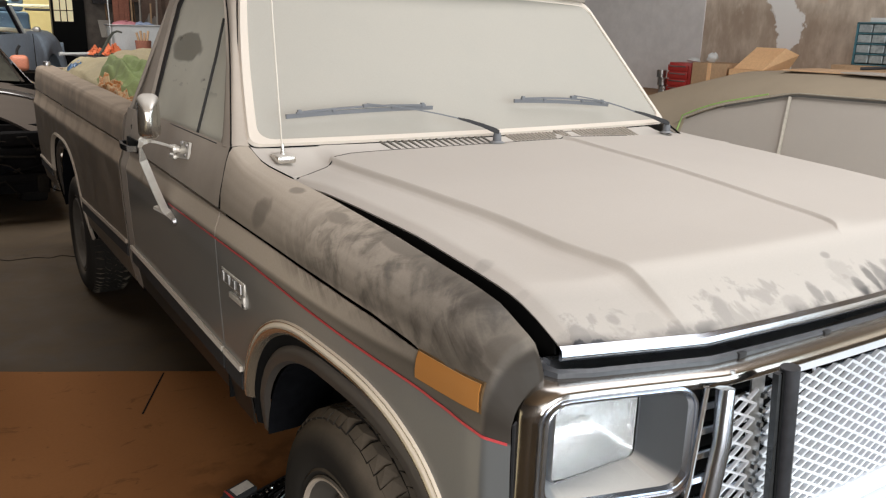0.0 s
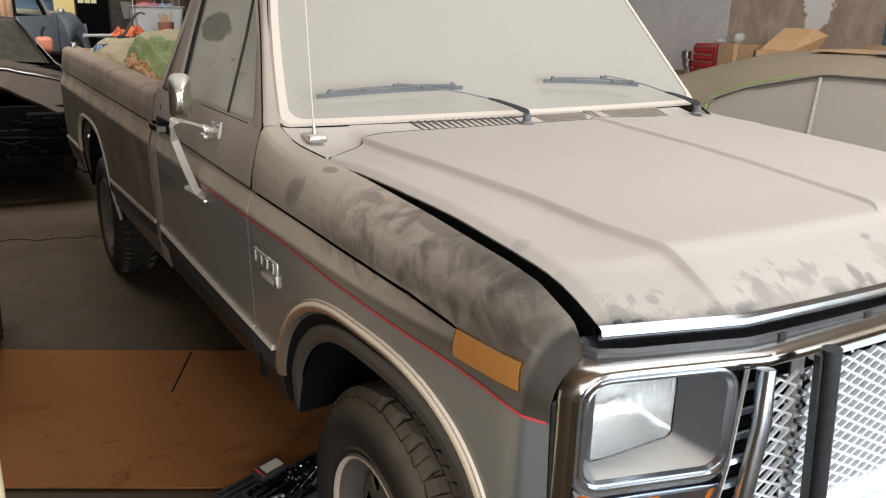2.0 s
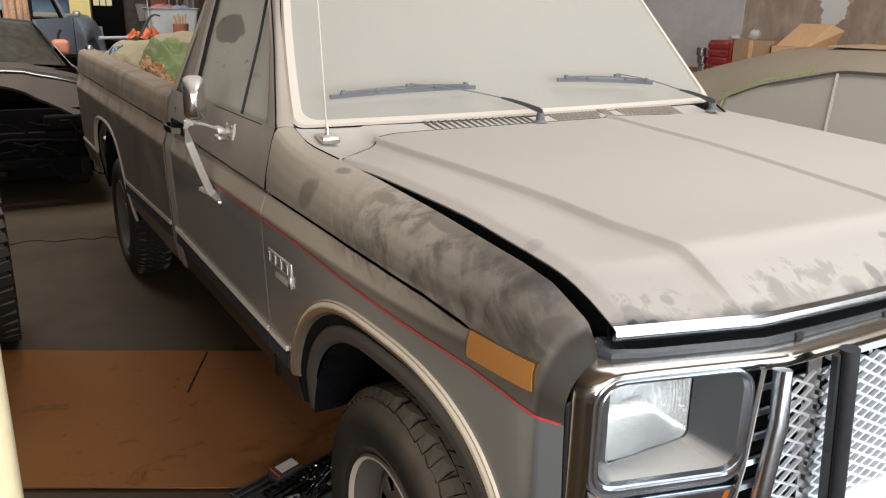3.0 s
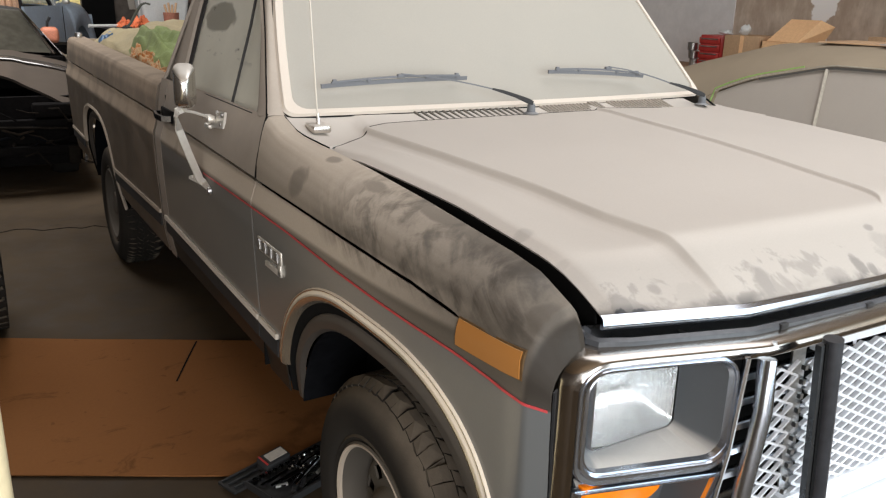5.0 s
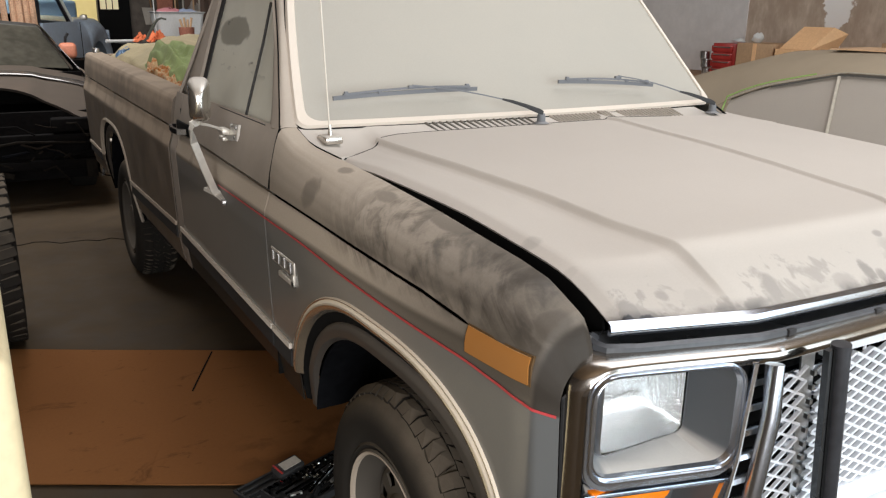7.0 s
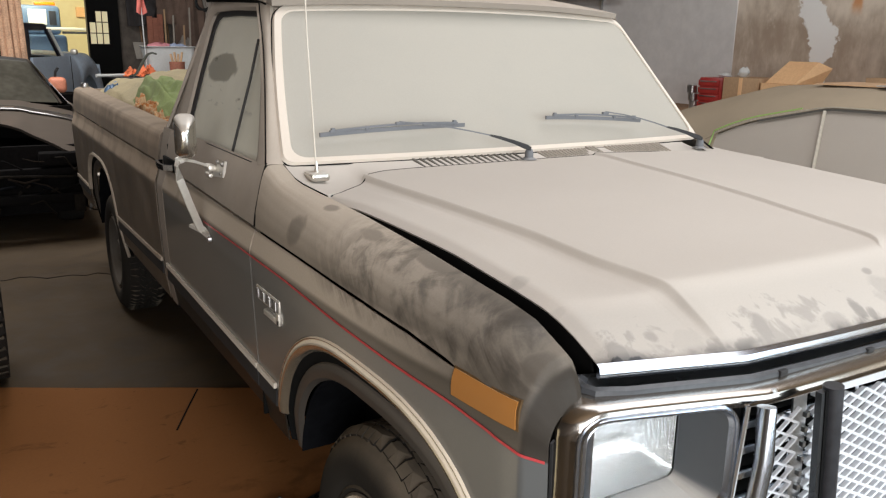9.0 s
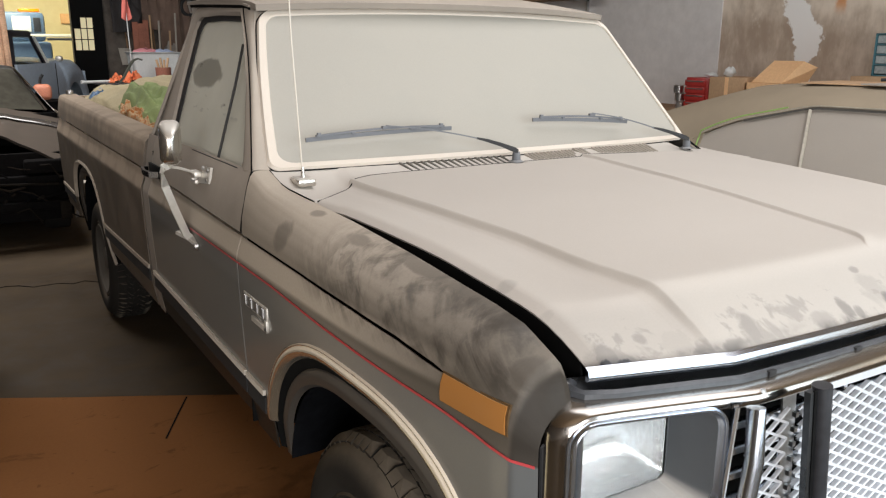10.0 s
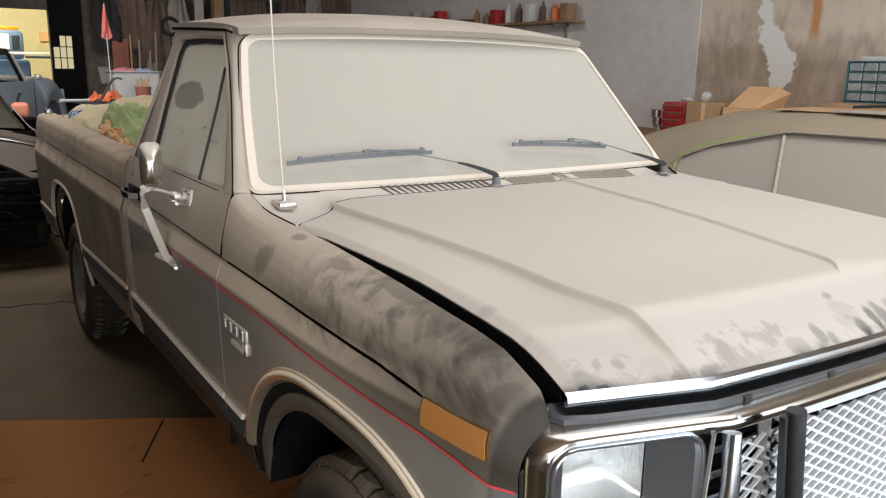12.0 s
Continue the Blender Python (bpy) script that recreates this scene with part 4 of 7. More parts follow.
for x0, x1, n in ((-0.46, -0.075, 16), (0.0, 0.25, 16), (0.29, 0.56, 16)):
    for k, x in enumerate(steps(x0, x1, n)[:-1]):
        at = Vector(cowl_fn(x, 0.45))
        b = box(-0.0038 if x0 < -0.1 else -0.006, 0.0038 if x0 < -0.1 else 0.006, -0.034, 0.034, -0.003, 0.003)
        part("vent_slot", moved(b, Matrix.Translation(at + Vector((0, 0, 0.001))) @ Matrix.Rotation(radians(24), 4, "Z") @ Matrix.Rotation(radians(24), 4, "X")), M_SLOT if x0 < -0.1 else M_SLOT_DUSTY, cowl, "", 0)

WB, WT = (0.848, 1.325, 1.208), (0.712, 1.76, 1.633)
RIGHT = (0.745, 0.706)       # the driver's side of the glass stands nearer the middle


def shield(u, v, off=0.0, grow=0.0):
    """Windshield surface: u across -1..1, v up 0..1."""
    w = WB[0] + (WT[0] - WB[0]) * v + 0.036 * v * (1 - v) + grow
    if u > 0:
        w = RIGHT[0] + (RIGHT[1] - RIGHT[0]) * v + grow
    y = WB[1] + (WT[1] - WB[1]) * v - 0.014 * (1 - u * u)
    z = WB[2] + (WT[2] - WB[2]) * v + 0.020 * v * (1 - u ** 2) - 0.004 * (1 - v) * (1 - u * u)
    n = Vector((0, -0.70, 0.71))
    return Vector((w * u, y, z)) + n * off


part("windshield", sheet(lambda v, u: shield(u, v), steps(0, 1, 14), steps(-1, 1, 28)), M_GLASS_DUST, truck, "windshield clouded with pale dust", 60, 0.006)
def shield_loop(du, v0, v1, r0, r1, off):
    """A closed line round the windshield with rounded corners."""
    pts = []
    for cu, cv, r, a0 in ((1, v1, r1, 0), (-1, v1, r1, 90), (-1, v0, r0, 180), (1, v0, r0, 270)):
        ru, rv = r / 0.79, r / 0.608
        cx, cy = cu * (1 + du * (1 if cu < 0 else 0.5) / 0.79 - ru), cv + (rv if cv < 0.5 else -rv)
        pts += [(cx + ru * math.cos(radians(a0 + k * 15)), cy + rv * math.sin(radians(a0 + k * 15))) for k in range(7)]
    dense = []
    for (u0, w0), (u1, w1) in zip(pts, pts[1:] + pts[:1]):
        n = 14 if math.hypot(u1 - u0, w1 - w0) > 0.4 else 1
        dense += [(u0 + (u1 - u0) * k / n, w0 + (w1 - w0) * k / n) for k in range(n)]
    return [shield(u, v, off) for u, v in dense]


bm = bmesh.new()
loops = [[bm.verts.new(p) for p in shield_loop(*a)] for a in ((-0.004, 0.022, 0.982, 0.045, 0.045, 0.001), (-0.001, 0.018, 0.986, 0.046, 0.046, 0.006), (0.022, -0.008, 1.028, 0.034, 0.060, 0.007), (0.027, -0.014, 1.036, 0.034, 0.064, -0.002))]
for a, b in zip(loops, loops[1:]):
    for k in range(len(a)):
        bm.faces.new((a[k], a[(k + 1) % len(a)], b[(k + 1) % len(a)], b[k]))
part("windshield_trim", bm, M_SHIELD_TRIM, truck, "pale dusty windshield surround", 50)
part("trim_gap", sweep(shield_loop(0.029, -0.016, 1.039, 0.034, 0.064, -0.004), circle(0.0022, 6), True), M_SEAM, truck, "", 0)


for u0, u1 in ((-1.045, -0.90), (0.90, 1.025)):
    part("shield_corner", sheet(lambda u, v: shield(u, v, -0.006), steps(u0, u1, 4), steps(0.90, 1.06, 4)), M_CAB, truck, "", 60, 0.004)


def seam_y(z):
    """Where the door's front edge meets the windshield pillar."""
    return curve(z, [1.208, 1.306, 1.411, 1.490, 1.558, 1.629, 1.657], [1.339, 1.4425, 1.553, 1.644, 1.728, 1.828, 1.862])


def xo(z):
    """Half width of the cab side above the belt."""
    return 0.918 + (0.742 - 0.918) * (z - 1.205) / (1.665 - 1.205)


for s in (1, -1):
    fix = (lambda b: b) if s == 1 else far_side

    def pillar(v, w):
        p = shield(-1 - 0.020 / 0.79, v, -0.003)
        z = min(1.665, p.z)
        q = Vector((-xo(z) - 0.001, seam_y(z) - 0.004, z))
        return p.lerp(q, w) + Vector((-0.007, -0.004, 0.003)) * math.sin(math.pi * w)
    part("a_pillar", fix(sheet(pillar, steps(-0.004, 1.06, 18), steps(0, 1, 8))), M_CAB, truck, "", 60, 0.006)
    part("pillar_seam", fix(sheet(lambda z, w: (-xo(z) - 0.0025, seam_y(z) - 0.005 + 0.009 * w, z), steps(1.205, 1.655, 14), [0, 1])), M_SEAM, truck, "", 0, 0.006)


def roof_fn(u, v):
    """Roof: u across -1..1, v from the windshield to the back."""
    y = 1.735 + 0.78 * v
    half = 0.748 if u < 0 else 0.690
    crown = 1 - abs(u) ** 2.6
    rise = curve(v, [0, 0.06, 0.15, 0.35, 0.7, 0.93, 1.0], [0.0, 0.022, 0.038, 0.055, 0.06, 0.05, 0.03])
    bow = -0.045 * (1 - u * u) * max(0, 1 - v * 4)
    return (half * u, y + bow, 1.662 + 0.03 * crown * 0.6 + rise * (0.35 + 0.65 * crown) + 0.025 * v)


part("roof_header", sheet(lambda u, w: shield(u * 1.03, 1.034, -0.004).lerp(Vector(roof_fn(u, 0.0)) + Vector((0, 0.006, -0.004)), w), steps(-1, 1, 30), [0, 0.5, 1]), M_CAB, truck, "", 60, 0.004)
roof = part("roof", sheet(roof_fn, steps(-1, 1, 36), steps(0, 1, 30)), M_CAB, truck, "dust-covered cab roof", 60, 0.02)
for s in (1, -1):
    fix = (lambda b: b) if s == 1 else far_side
    part("drip_rail", fix(sweep([(-0.748, 1.79, 1.658), (-0.756, 1.83, 1.666), (-0.757, 2.05, 1.676), (-0.756, 2.3, 1.686), (-0.752, 2.51, 1.692)], [(-0.006, -0.003), (0.007, -0.003), (0.008, 0.003), (-0.006, 0.004)])), M_CAB, truck, "roof drip rail")

    # Shadow under the drip rail, drawn as a thin black strip.
    part("rail_gap", fix(sheet(lambda y, w: (-0.750 + 0.004 * w, y, curve(y, [1.79, 1.83, 2.05, 2.3, 2.51], [1.655, 1.663, 1.673, 1.683, 1.689]) - 0.010 * w), steps(1.80, 2.50, 10), [0, 1])), M_SEAM, truck, "", 0, 0.003)

    # door upper frame with its window opening
    outer = [(1.341, 1.205), (1.389, 1.25), (1.4465, 1.306), (1.557, 1.411), (1.648, 1.490), (1.732, 1.558), (1.834, 1.630), (1.868, 1.657), (2.25, 1.672), (2.41, 1.678), (2.445, 1.668), (2.462, 1.60), (2.462, 1.40), (2.462, 1.205)]
    inner = [(1.425, 1.193), (1.432, 1.222), (1.475, 1.275), (1.594, 1.409), (1.680, 1.490), (1.760, 1.560), (1.830, 1.615), (1.862, 1.630), (2.12, 1.639), (2.335, 1.638), (2.370, 1.625), (2.383, 1.590), (2.345, 1.40), (2.285, 1.193)]

    def ringed(bm, loops, closed=False):
        vs_ = [[bm.verts.new(p) for p in lp] for lp in loops]
        for a, b in zip(vs_, vs_[1:]):
            for k in range(len(a) - (0 if closed else 1)):
                bm.faces.new((a[k], a[(k + 1) % len(a)], b[(k + 1) % len(a)], b[k]))
        return bm
    mid1 = [((a[0] * 0.5 + b[0] * 0.5), (a[1] * 0.5 + b[1] * 0.5)) for a, b in zip(outer, inner)]
    frame_bm = ringed(bmesh.new(), [[(-xo(z), y, z) for y, z in outer], [(-xo(z) - 0.006, y, z) for y, z in mid1], [(-xo(z), y, z) for y, z in inner], [(-xo(z) + 0.035, y, z) for y, z in inner]])
    dframe = part("door_frame", fix(frame_bm), M_CAB, truck, "", 40, 0.006)
    seal = [(y + (1.95 - y) * (0.075 if y > 1.95 else 0.012), z + (1.42 - z) * (0.085 if z > 1.42 else 0.02)) for y, z in inner]
    part("window_seal", fix(ringed(bmesh.new(), [[(-xo(z) + 0.012, y, z) for y, z in inner], [(-xo(z) + 0.016, y, z) for y, z in seal]])), M_RUBBER, dframe, "black window seal", 40, 0.004)
    part("side_window", fix(sheet(lambda z, w: (-xo(z) + 0.022, (1 - w) * curve(z, [1.19, 1.225, 1.409, 1.63], [1.415, 1.425, 1.585, 1.845]) + w * curve(z, [1.19, 1.40, 1.585, 1.64], [2.30, 2.36, 2.395, 2.36]), z), steps(1.185, 1.642, 10), steps(0, 1, 8))), M_SIDE_GLASS, truck, "dusty side window with a wiped spot", 40, 0.004)
    part("vent_divider", fix(sweep([(-xo(1.192) + 0.013, 1.690, 1.192), (-xo(1.42) + 0.013, 1.745, 1.42), (-xo(1.54) + 0.013, 1.790, 1.54)], flat(0.006, 0.006))), M_FRAME_DARK, dframe)
    part("sill_line", fix(sweep([(-xo(1.196) - 0.001, 1.45, 1.197), (-xo(1.196) - 0.001, 2.28, 1.197)], flat(0.004, 0.006))), M_RUBBER, dframe)
    part("back_pillar", fix(sheet(lambda v, w: (-(xo(1.19 + 0.50 * v)) - 0.028 * (1 - v) + 0.05 * w ** 2.5, 2.440 + 0.05 * w, 1.19 + 0.50 * v), steps(0, 1, 8), steps(0, 1, 6))), M_CAB, truck, "", 40, 0.01)
part("cab_back", join(box(-0.90, 0.90, 2.455, 2.47, 0.50, 1.22), sheet(lambda x, v: (x * (0.88 - 0.15 * v), 2.50 + 0.01 * v, 1.2 + 0.49 * v), [-1, -0.72], [0, 1]), sheet(lambda x, v: (x * (0.88 - 0.15 * v), 2.50 + 0.01 * v, 1.2 + 0.49 * v), [0.72, 1], [0, 1]), box(-0.72, 0.72, 2.45, 2.465, 1.60, 1.69)), M_CAB, truck, "", 0)
part("rear_window", sheet(lambda x, v: (x * 0.6, 2.458 + 0.008 * v, 1.22 + 0.4 * v), [-1, 1], [0, 1]), M_SIDE_GLASS, truck, "", 0, 0.004)
part("cab_floor", join(box(-0.9, 0.9, 1.2, 2.47, 0.50, 0.54), box(-0.82, 0.82, 1.19, 1.24, 0.5, 1.15), box(-0.8, 0.8, 1.26, 1.55, 1.0, 1.17, 0.04), box(-0.75, 0.75, 1.85, 2.40, 0.6, 0.85, 0.05), box(-0.75, 0.75, 2.25, 2.42, 0.85, 1.25, 0.05)), M_LINER, truck, "dark cab interior with bench seat")

# ---- bed
part("bed_floor", join(box(-0.84, 0.84, BED0 + 0.01, BED1, 0.62, 0.66), box(-0.93, 0.93, BED0 + 0.002, BED0 + 0.03, 0.60, 1.16)), M_BED, truck)
part("tailgate", box(-0.845, 0.845, BED1 - 0.05, BED1, 0.62, 1.208, 0.012), M_BED, truck, "closed dusty tailgate")
part("engine_bay", box(-0.75, 0.75, 0.25, 1.15, 0.5, 0.94), M_LINER, truck, "", 0)
for x in (-0.39, 0.39):
    part("chassis_rail", box(x - 0.06, x + 0.06, 0.1, 5.0, 0.38, 0.498), M_LINER, truck, "", 0)
for y in (FW, RW):
    part("axle", tube([(-0.75, y, TR), (0.75, y, TR)], 0.05), M_LINER, truck)
part("rear_bumper", box(-0.93, 0.93, BED1 + 0.03, BED1 + 0.15, 0.46, 0.62, 0.02), M_TRIM_DUST, truck)

# ---- wheels


def wheel_parts(x, y, s, front):
    """Tyre and slotted steel rim; s = 1 faces the passenger side."""
    w = 0.20
    prof = [(0.195, 0.02), (0.20, 0.0), (0.215, -0.010), (0.222, -0.006), (0.228, -0.012), (0.25, -0.018), (0.275, -0.021), (0.295, -0.020), (0.312, -0.016), (0.326, -0.011), (0.340, -0.003), (0.352, 0.012), (0.366, 0.030), (0.37, 0.06), (0.372, 0.108), (0.37, w - 0.06), (0.366, w - 0.03), (0.352, w - 0.012), (0.31, w + 0.02), (0.25, w + 0.02), (0.20, w), (0.195, w - 0.02)]
    prof = [(r if r < 0.205 else 0.205 + (r - 0.205) * (TR - 0.205) / 0.165, h) for r, h in prof]
    hub = part("wheel", join(lathe([(0.05, 0.09), (0.05, 0.16)], 12, "x", (x, y, TR))), M_LINER, truck, "front wheel" if front else "rear wheel")
    tyre = part("tyre", lathe(prof, 64, "x", (x, y, TR)), M_TYRE, hub, "worn black tyre with dusty sidewall")
    # tread blocks in ribs with zigzag sipes
    bm = bmesh.new()
    ribs = ((0.010, 0.052), (0.0535, 0.083), (0.086, 0.113), (0.116, 0.148), (0.1495, 0.192))
    n, wear = 62, random.Random(3)
    for j, (a, b) in enumerate(ribs):
        for k in range(n):
            t0, t1 = 2 * math.pi * (k + 0.5 * (j % 2)) / n, 2 * math.pi * (k + 0.5 * (j % 2) + wear.uniform(0.90, 0.98)) / n
            skew = (wear.uniform(-0.25, 0.30) if j in (0, 4) else wear.uniform(0.45, 0.95)) * 2 * math.pi / n * (1 if j % 2 else -1)
            r0 = TR - 0.006 if j in (0, 4) else TR
            r1 = r0 + 0.008
            pts = []
            for r in (r0 - 0.004, r1):
                for ta, aa, jag in ((t0, a, 0.003), (t1, a, -0.003), (t1 + skew * 0.35, (a + b) / 2, 0), (t1 + skew, b, -0.002), (t0 + skew, b, 0.002), (t0 + skew * 0.65, (a + b) / 2, 0)):
                    # the outer ribs run down into the sidewall
                    down = 0.013 if (j == 0 and aa == a) or (j == 4 and aa == b) else 0
                    rr = r - down + (0.004 if j in (0, 4) and aa != a and not down else 0)
                    pts.append(bm.verts.new((x + aa + jag * wear.uniform(-0.4, 1.3), y + rr * math.cos(ta), TR + rr * math.sin(ta))))
            for f in ((6, 7, 8, 9, 10, 11), (0, 1, 7, 6), (1, 2, 8, 7), (2, 3, 9, 8), (3, 4, 10, 9), (4, 5, 11, 10), (5, 0, 6, 11)):
                bm.faces.new([pts[i] for i in f])
    part("tread", bm, M_TYRE, tyre, "", 0)
    part("rim_barrel", lathe([(0.198, 0.004), (0.203, -0.006), (0.196, -0.010), (0.188, 0.0), (0.184, 0.03), (0.176, 0.05), (0.172, 0.080)], 48, "x", (x, y, TR)), M_RIM, hub, "dull grey steel rim")
    disc = bmesh.new()
    seg = 60
    prof2 = [(0.172, 0.078), (0.150, 0.050), (0.138, 0.045), (0.102, 0.043), (0.085, 0.040), (0.072, 0.020), (0.060, 0.006), (0.0, 0.006)]
    rows = [[disc.verts.new((x + h, y + r * math.cos(2 * math.pi * k / seg), TR + r * math.sin(2 * math.pi * k / seg))) for r, h in prof2[:-1]] for k in range(seg)]
    for k in range(seg):
        for j in range(len(prof2) - 2):
            if j == 2 and k % 6 in (1, 2, 3):
                continue
            a, b = rows[k], rows[(k + 1) % seg]
            disc.faces.new((a[j], b[j], b[j + 1], a[j + 1]))
    disc.faces.new([r[-1] for r in rows])
    part("rim_disc", disc, M_RIM, hub, "", 40, 0.006)
    part("rim_back", lathe([(0.0, 0.10), (0.165, 0.10)], 32, "x", (x, y, TR)), M_SEAM, hub)
    part("bright_ring", lathe([(0.200, -0.004), (0.196, -0.012), (0.190, -0.008), (0.188, 0.002)], 48, "x", (x, y, TR)), M_TRIM_DULL if front else M_RIM, hub)
    return hub


for y, f in ((FW, True), (RW, False)):
    wheel_parts(-0.935, y, 1, f)
    hub = wheel_parts(-0.935, y, -1, f)
    for o in (hub, *hub.children_recursive):
        me = o.data.copy()
        me.transform(Matrix.Diagonal((-1, 1, 1, 1)))
        me.flip_normals()
        o.data = me

# ---- front of the truck
def F(x, z, off):
    """A place on the front, by how far it lies behind the hood lip's plan line."""
    return Vector((x, nose(x) + off, z))


def round_rect(x0, x1, z0, z1, r, n=5):
    pts = []
    for cx, cz, a0 in ((x1 - r, z1 - r, 0), (x0 + r, z1 - r, 90), (x0 + r, z0 + r, 180), (x1 - r, z0 + r, 270)):
        pts += [(cx + r * math.cos(radians(a0 + 90 * k / n)), cz + r * math.sin(radians(a0 + 90 * k / n))) for k in range(n + 1)]
    return pts


def between(a, b, k):
    """The outline that lies part of the way from one to another."""
    return [(p[0] + (q[0] - p[0]) * k, p[1] + (q[1] - p[1]) * k) for p, q in zip(a, b)]


def rings(loops, closed=True, cap=False):
    bm = bmesh.new()
    vs_ = [[bm.verts.new(p) for p in lp] for lp in loops]
    for a, b in zip(vs_, vs_[1:]):
        for k in range(len(a) - (0 if closed else 1)):
            bm.faces.new((a[k], a[(k + 1) % len(a)], b[(k + 1) % len(a)], b[k]))
    if cap:
        bm.faces.new(vs_[-1])
    return bm


# shell: a bright band bent round the whole front opening
path = [(-0.872, 0.56), (-0.872, 0.70), (-0.872, 0.85), (-0.872, 0.945)]
path += [(-0.872 + 0.05 * (1 - math.cos(radians(a))), 0.945 + 0.05 * math.sin(radians(a))) for a in (15, 30, 45, 60, 75, 90)]
path += [(x, 0.996) for x in steps(-0.78, -0.55, 6)] + [(x, 0.996 + 0.006 * (1 - (x / 0.5) ** 2)) for x in steps(-0.5, 0.0, 8)]
path += [(-x, z) for x, z in path[-2::-1]]
prof = [(0.045, -0.007), (0.0, -0.006), (-0.030, -0.0045), (-0.046, -0.003), (-0.053, -0.001), (-0.058, 0.004), (-0.0605, 0.011), (-0.060, 0.020), (-0.052, 0.026)]
loops = []
for off, inn in prof:
    row = []
    for k, (x, z) in enumerate(path):
        a, b = path[max(0, k - 1)], path[min(len(path) - 1, k + 1)]
        d = Vector((b[0] - a[0], b[1] - a[1])).normalized()
        nx, nz = d[1], -d[0]
        lip = inn - (max(0, inn - 0.003) + curve(off, [-0.060, -0.045], [0.004, 0.014])) * nx * nx
        row.append(F(x + nx * lip, z + nz * lip, off))
    loops.append(row)
shell = part("grille_shell", rings(loops, False), M_SHELL, truck, "hazy bright metal front surround", 50, 0.002)
part("shell_bolt", lathe([(0.0, 0.006), (0.008, 0.005), (0.011, 0.0)], 12, "z", tuple(F(-0.534, 0.992, -0.048))), M_ALLOY, shell)
for x in (-0.48, -0.25, 0.25):
    part("seal_clip", box(x - 0.010, x + 0.010, nose(x) - 0.029, nose(x) - 0.020, 0.994, 1.011, 0.002), M_RUBBER, truck)

for s in (1, -1):
    fix = (lambda b: b) if s == 1 else flipped

    def fl(pts, off):
        return [F(x, z, off) for x, z in pts]
    # headlight pocket
    o, i1 = round_rect(-0.873, -0.598, 0.770, 0.985, 0.044), round_rect(-0.857, -0.608, 0.796, 0.975, 0.035)
    bezel = part("headlight_bezel", fix(rings([fl(o, -0.046), fl(o, -0.058), fl(between(o, i1, 0.12), -0.061), fl(between(o, i1, 0.42), -0.060), fl(between(o, i1, 0.52), -0.0645), fl(between(o, i1, 0.72), -0.0645), fl(between(o, i1, 0.80), -0.060), fl(i1, -0.062), fl(round_rect(-0.855, -0.610, 0.799, 0.973, 0.033), -0.052)])), M_SATIN, truck, "bright rounded headlight surround", 40)
    p0 = round_rect(-0.855, -0.610, 0.799, 0.973, 0.033)

    def upright(pts, y):
        return [(x, y, z) for x, z in pts]
    # the lamp faces straight ahead, so the swept surround leaves a deep pocket on its inner side
    h0, h1 = round_rect(-0.848, -0.658, 0.833, 0.974, 0.016), round_rect(-0.845, -0.661, 0.836, 0.971, 0.014)
    part("pocket", fix(rings([fl(p0, -0.052), upright(round_rect(-0.854, -0.640, 0.822, 0.978, 0.020), 0.062), upright(h0, 0.064)], True)), M_POCKET, bezel, "grey painted headlight pocket", 55, 0.003)
    lamp = part("headlight", fix(rings([upright(h0, 0.075), upright(h0, 0.050), upright(h1, 0.046)], True)), M_ALLOY, bezel, "rectangular sealed beam headlight", 40)
    bowl = []
    for k in range(9):
        q = k / 8
        g = 0.066 * q
        bowl.append(upright(round_rect(-0.844 + g, -0.662 - g, 0.837 + g, 0.970 - g, max(0.002, 0.013 - 0.011 * q)), 0.056 + 0.055 * (1 - (1 - q) ** 2)))
    part("reflector", fix(rings(bowl, True, True)), M_REFLECT, lamp, "bright fluted reflector", 60)
    part("lens", fix(rings([upright(h1, 0.053), upright(h1, 0.046), upright(round_rect(-0.836, -0.670, 0.845, 0.962, 0.012), 0.038), upright(round_rect(-0.79, -0.716, 0.880, 0.927, 0.01), 0.034)], True, True)), M_LENS, lamp, "clear ribbed headlight glass", 40)
    # turn signal below
    t0, t1 = [(-0.873, 0.767), (-0.602, 0.767), (-0.632, 0.660), (-0.873, 0.660)], [(-0.854, 0.758), (-0.617, 0.758), (-0.645, 0.672), (-0.854, 0.672)]
    signal = part("signal_bezel", fix(rings([fl(t0, -0.046), fl(t0, -0.058), fl(between(t0, t1, 0.10), -0.061), fl(between(t0, t1, 0.38), -0.060), fl(between(t0, t1, 0.50), -0.0645), fl(between(t0, t1, 0.75), -0.0645), fl(between(t0, t1, 0.85), -0.060), fl(t1, -0.060), fl(t1, -0.052)])), M_SATIN, truck, "bright turn signal surround", 30)
    part("signal_pocket", fix(rings([fl(t1, -0.052), upright([(-0.856, 0.776), (-0.625, 0.770), (-0.650, 0.672), (-0.856, 0.672)], 0.066)], True, True)), M_POCKET, signal, "", 30, 0.003)
    a0 = [(-0.852, 0.700), (-0.720, 0.698), (-0.692, 0.703), (-0.674, 0.713), (-0.668, 0.726), (-0.670, 0.768), (-0.852, 0.770)]
    part("signal_lens", fix(rings([upright(a0, 0.064), upright(a0, 0.050), upright([(-0.75 + (x + 0.75) * 0.95, 0.741 + (z - 0.741) * 0.90) for x, z in a0], 0.045)], True, True)), M_AMBER, signal, "orange turn signal lens", 40)
    # inner upright edge of the bezel and its dark gap
    part("bezel_rib", fix(sweep([F(-0.588, 0.978, -0.058), F(-0.600, 0.80, -0.058), F(-0.628, 0.62, -0.058)], circle(0.006, 8, 0.008))), M_CHROME, truck)
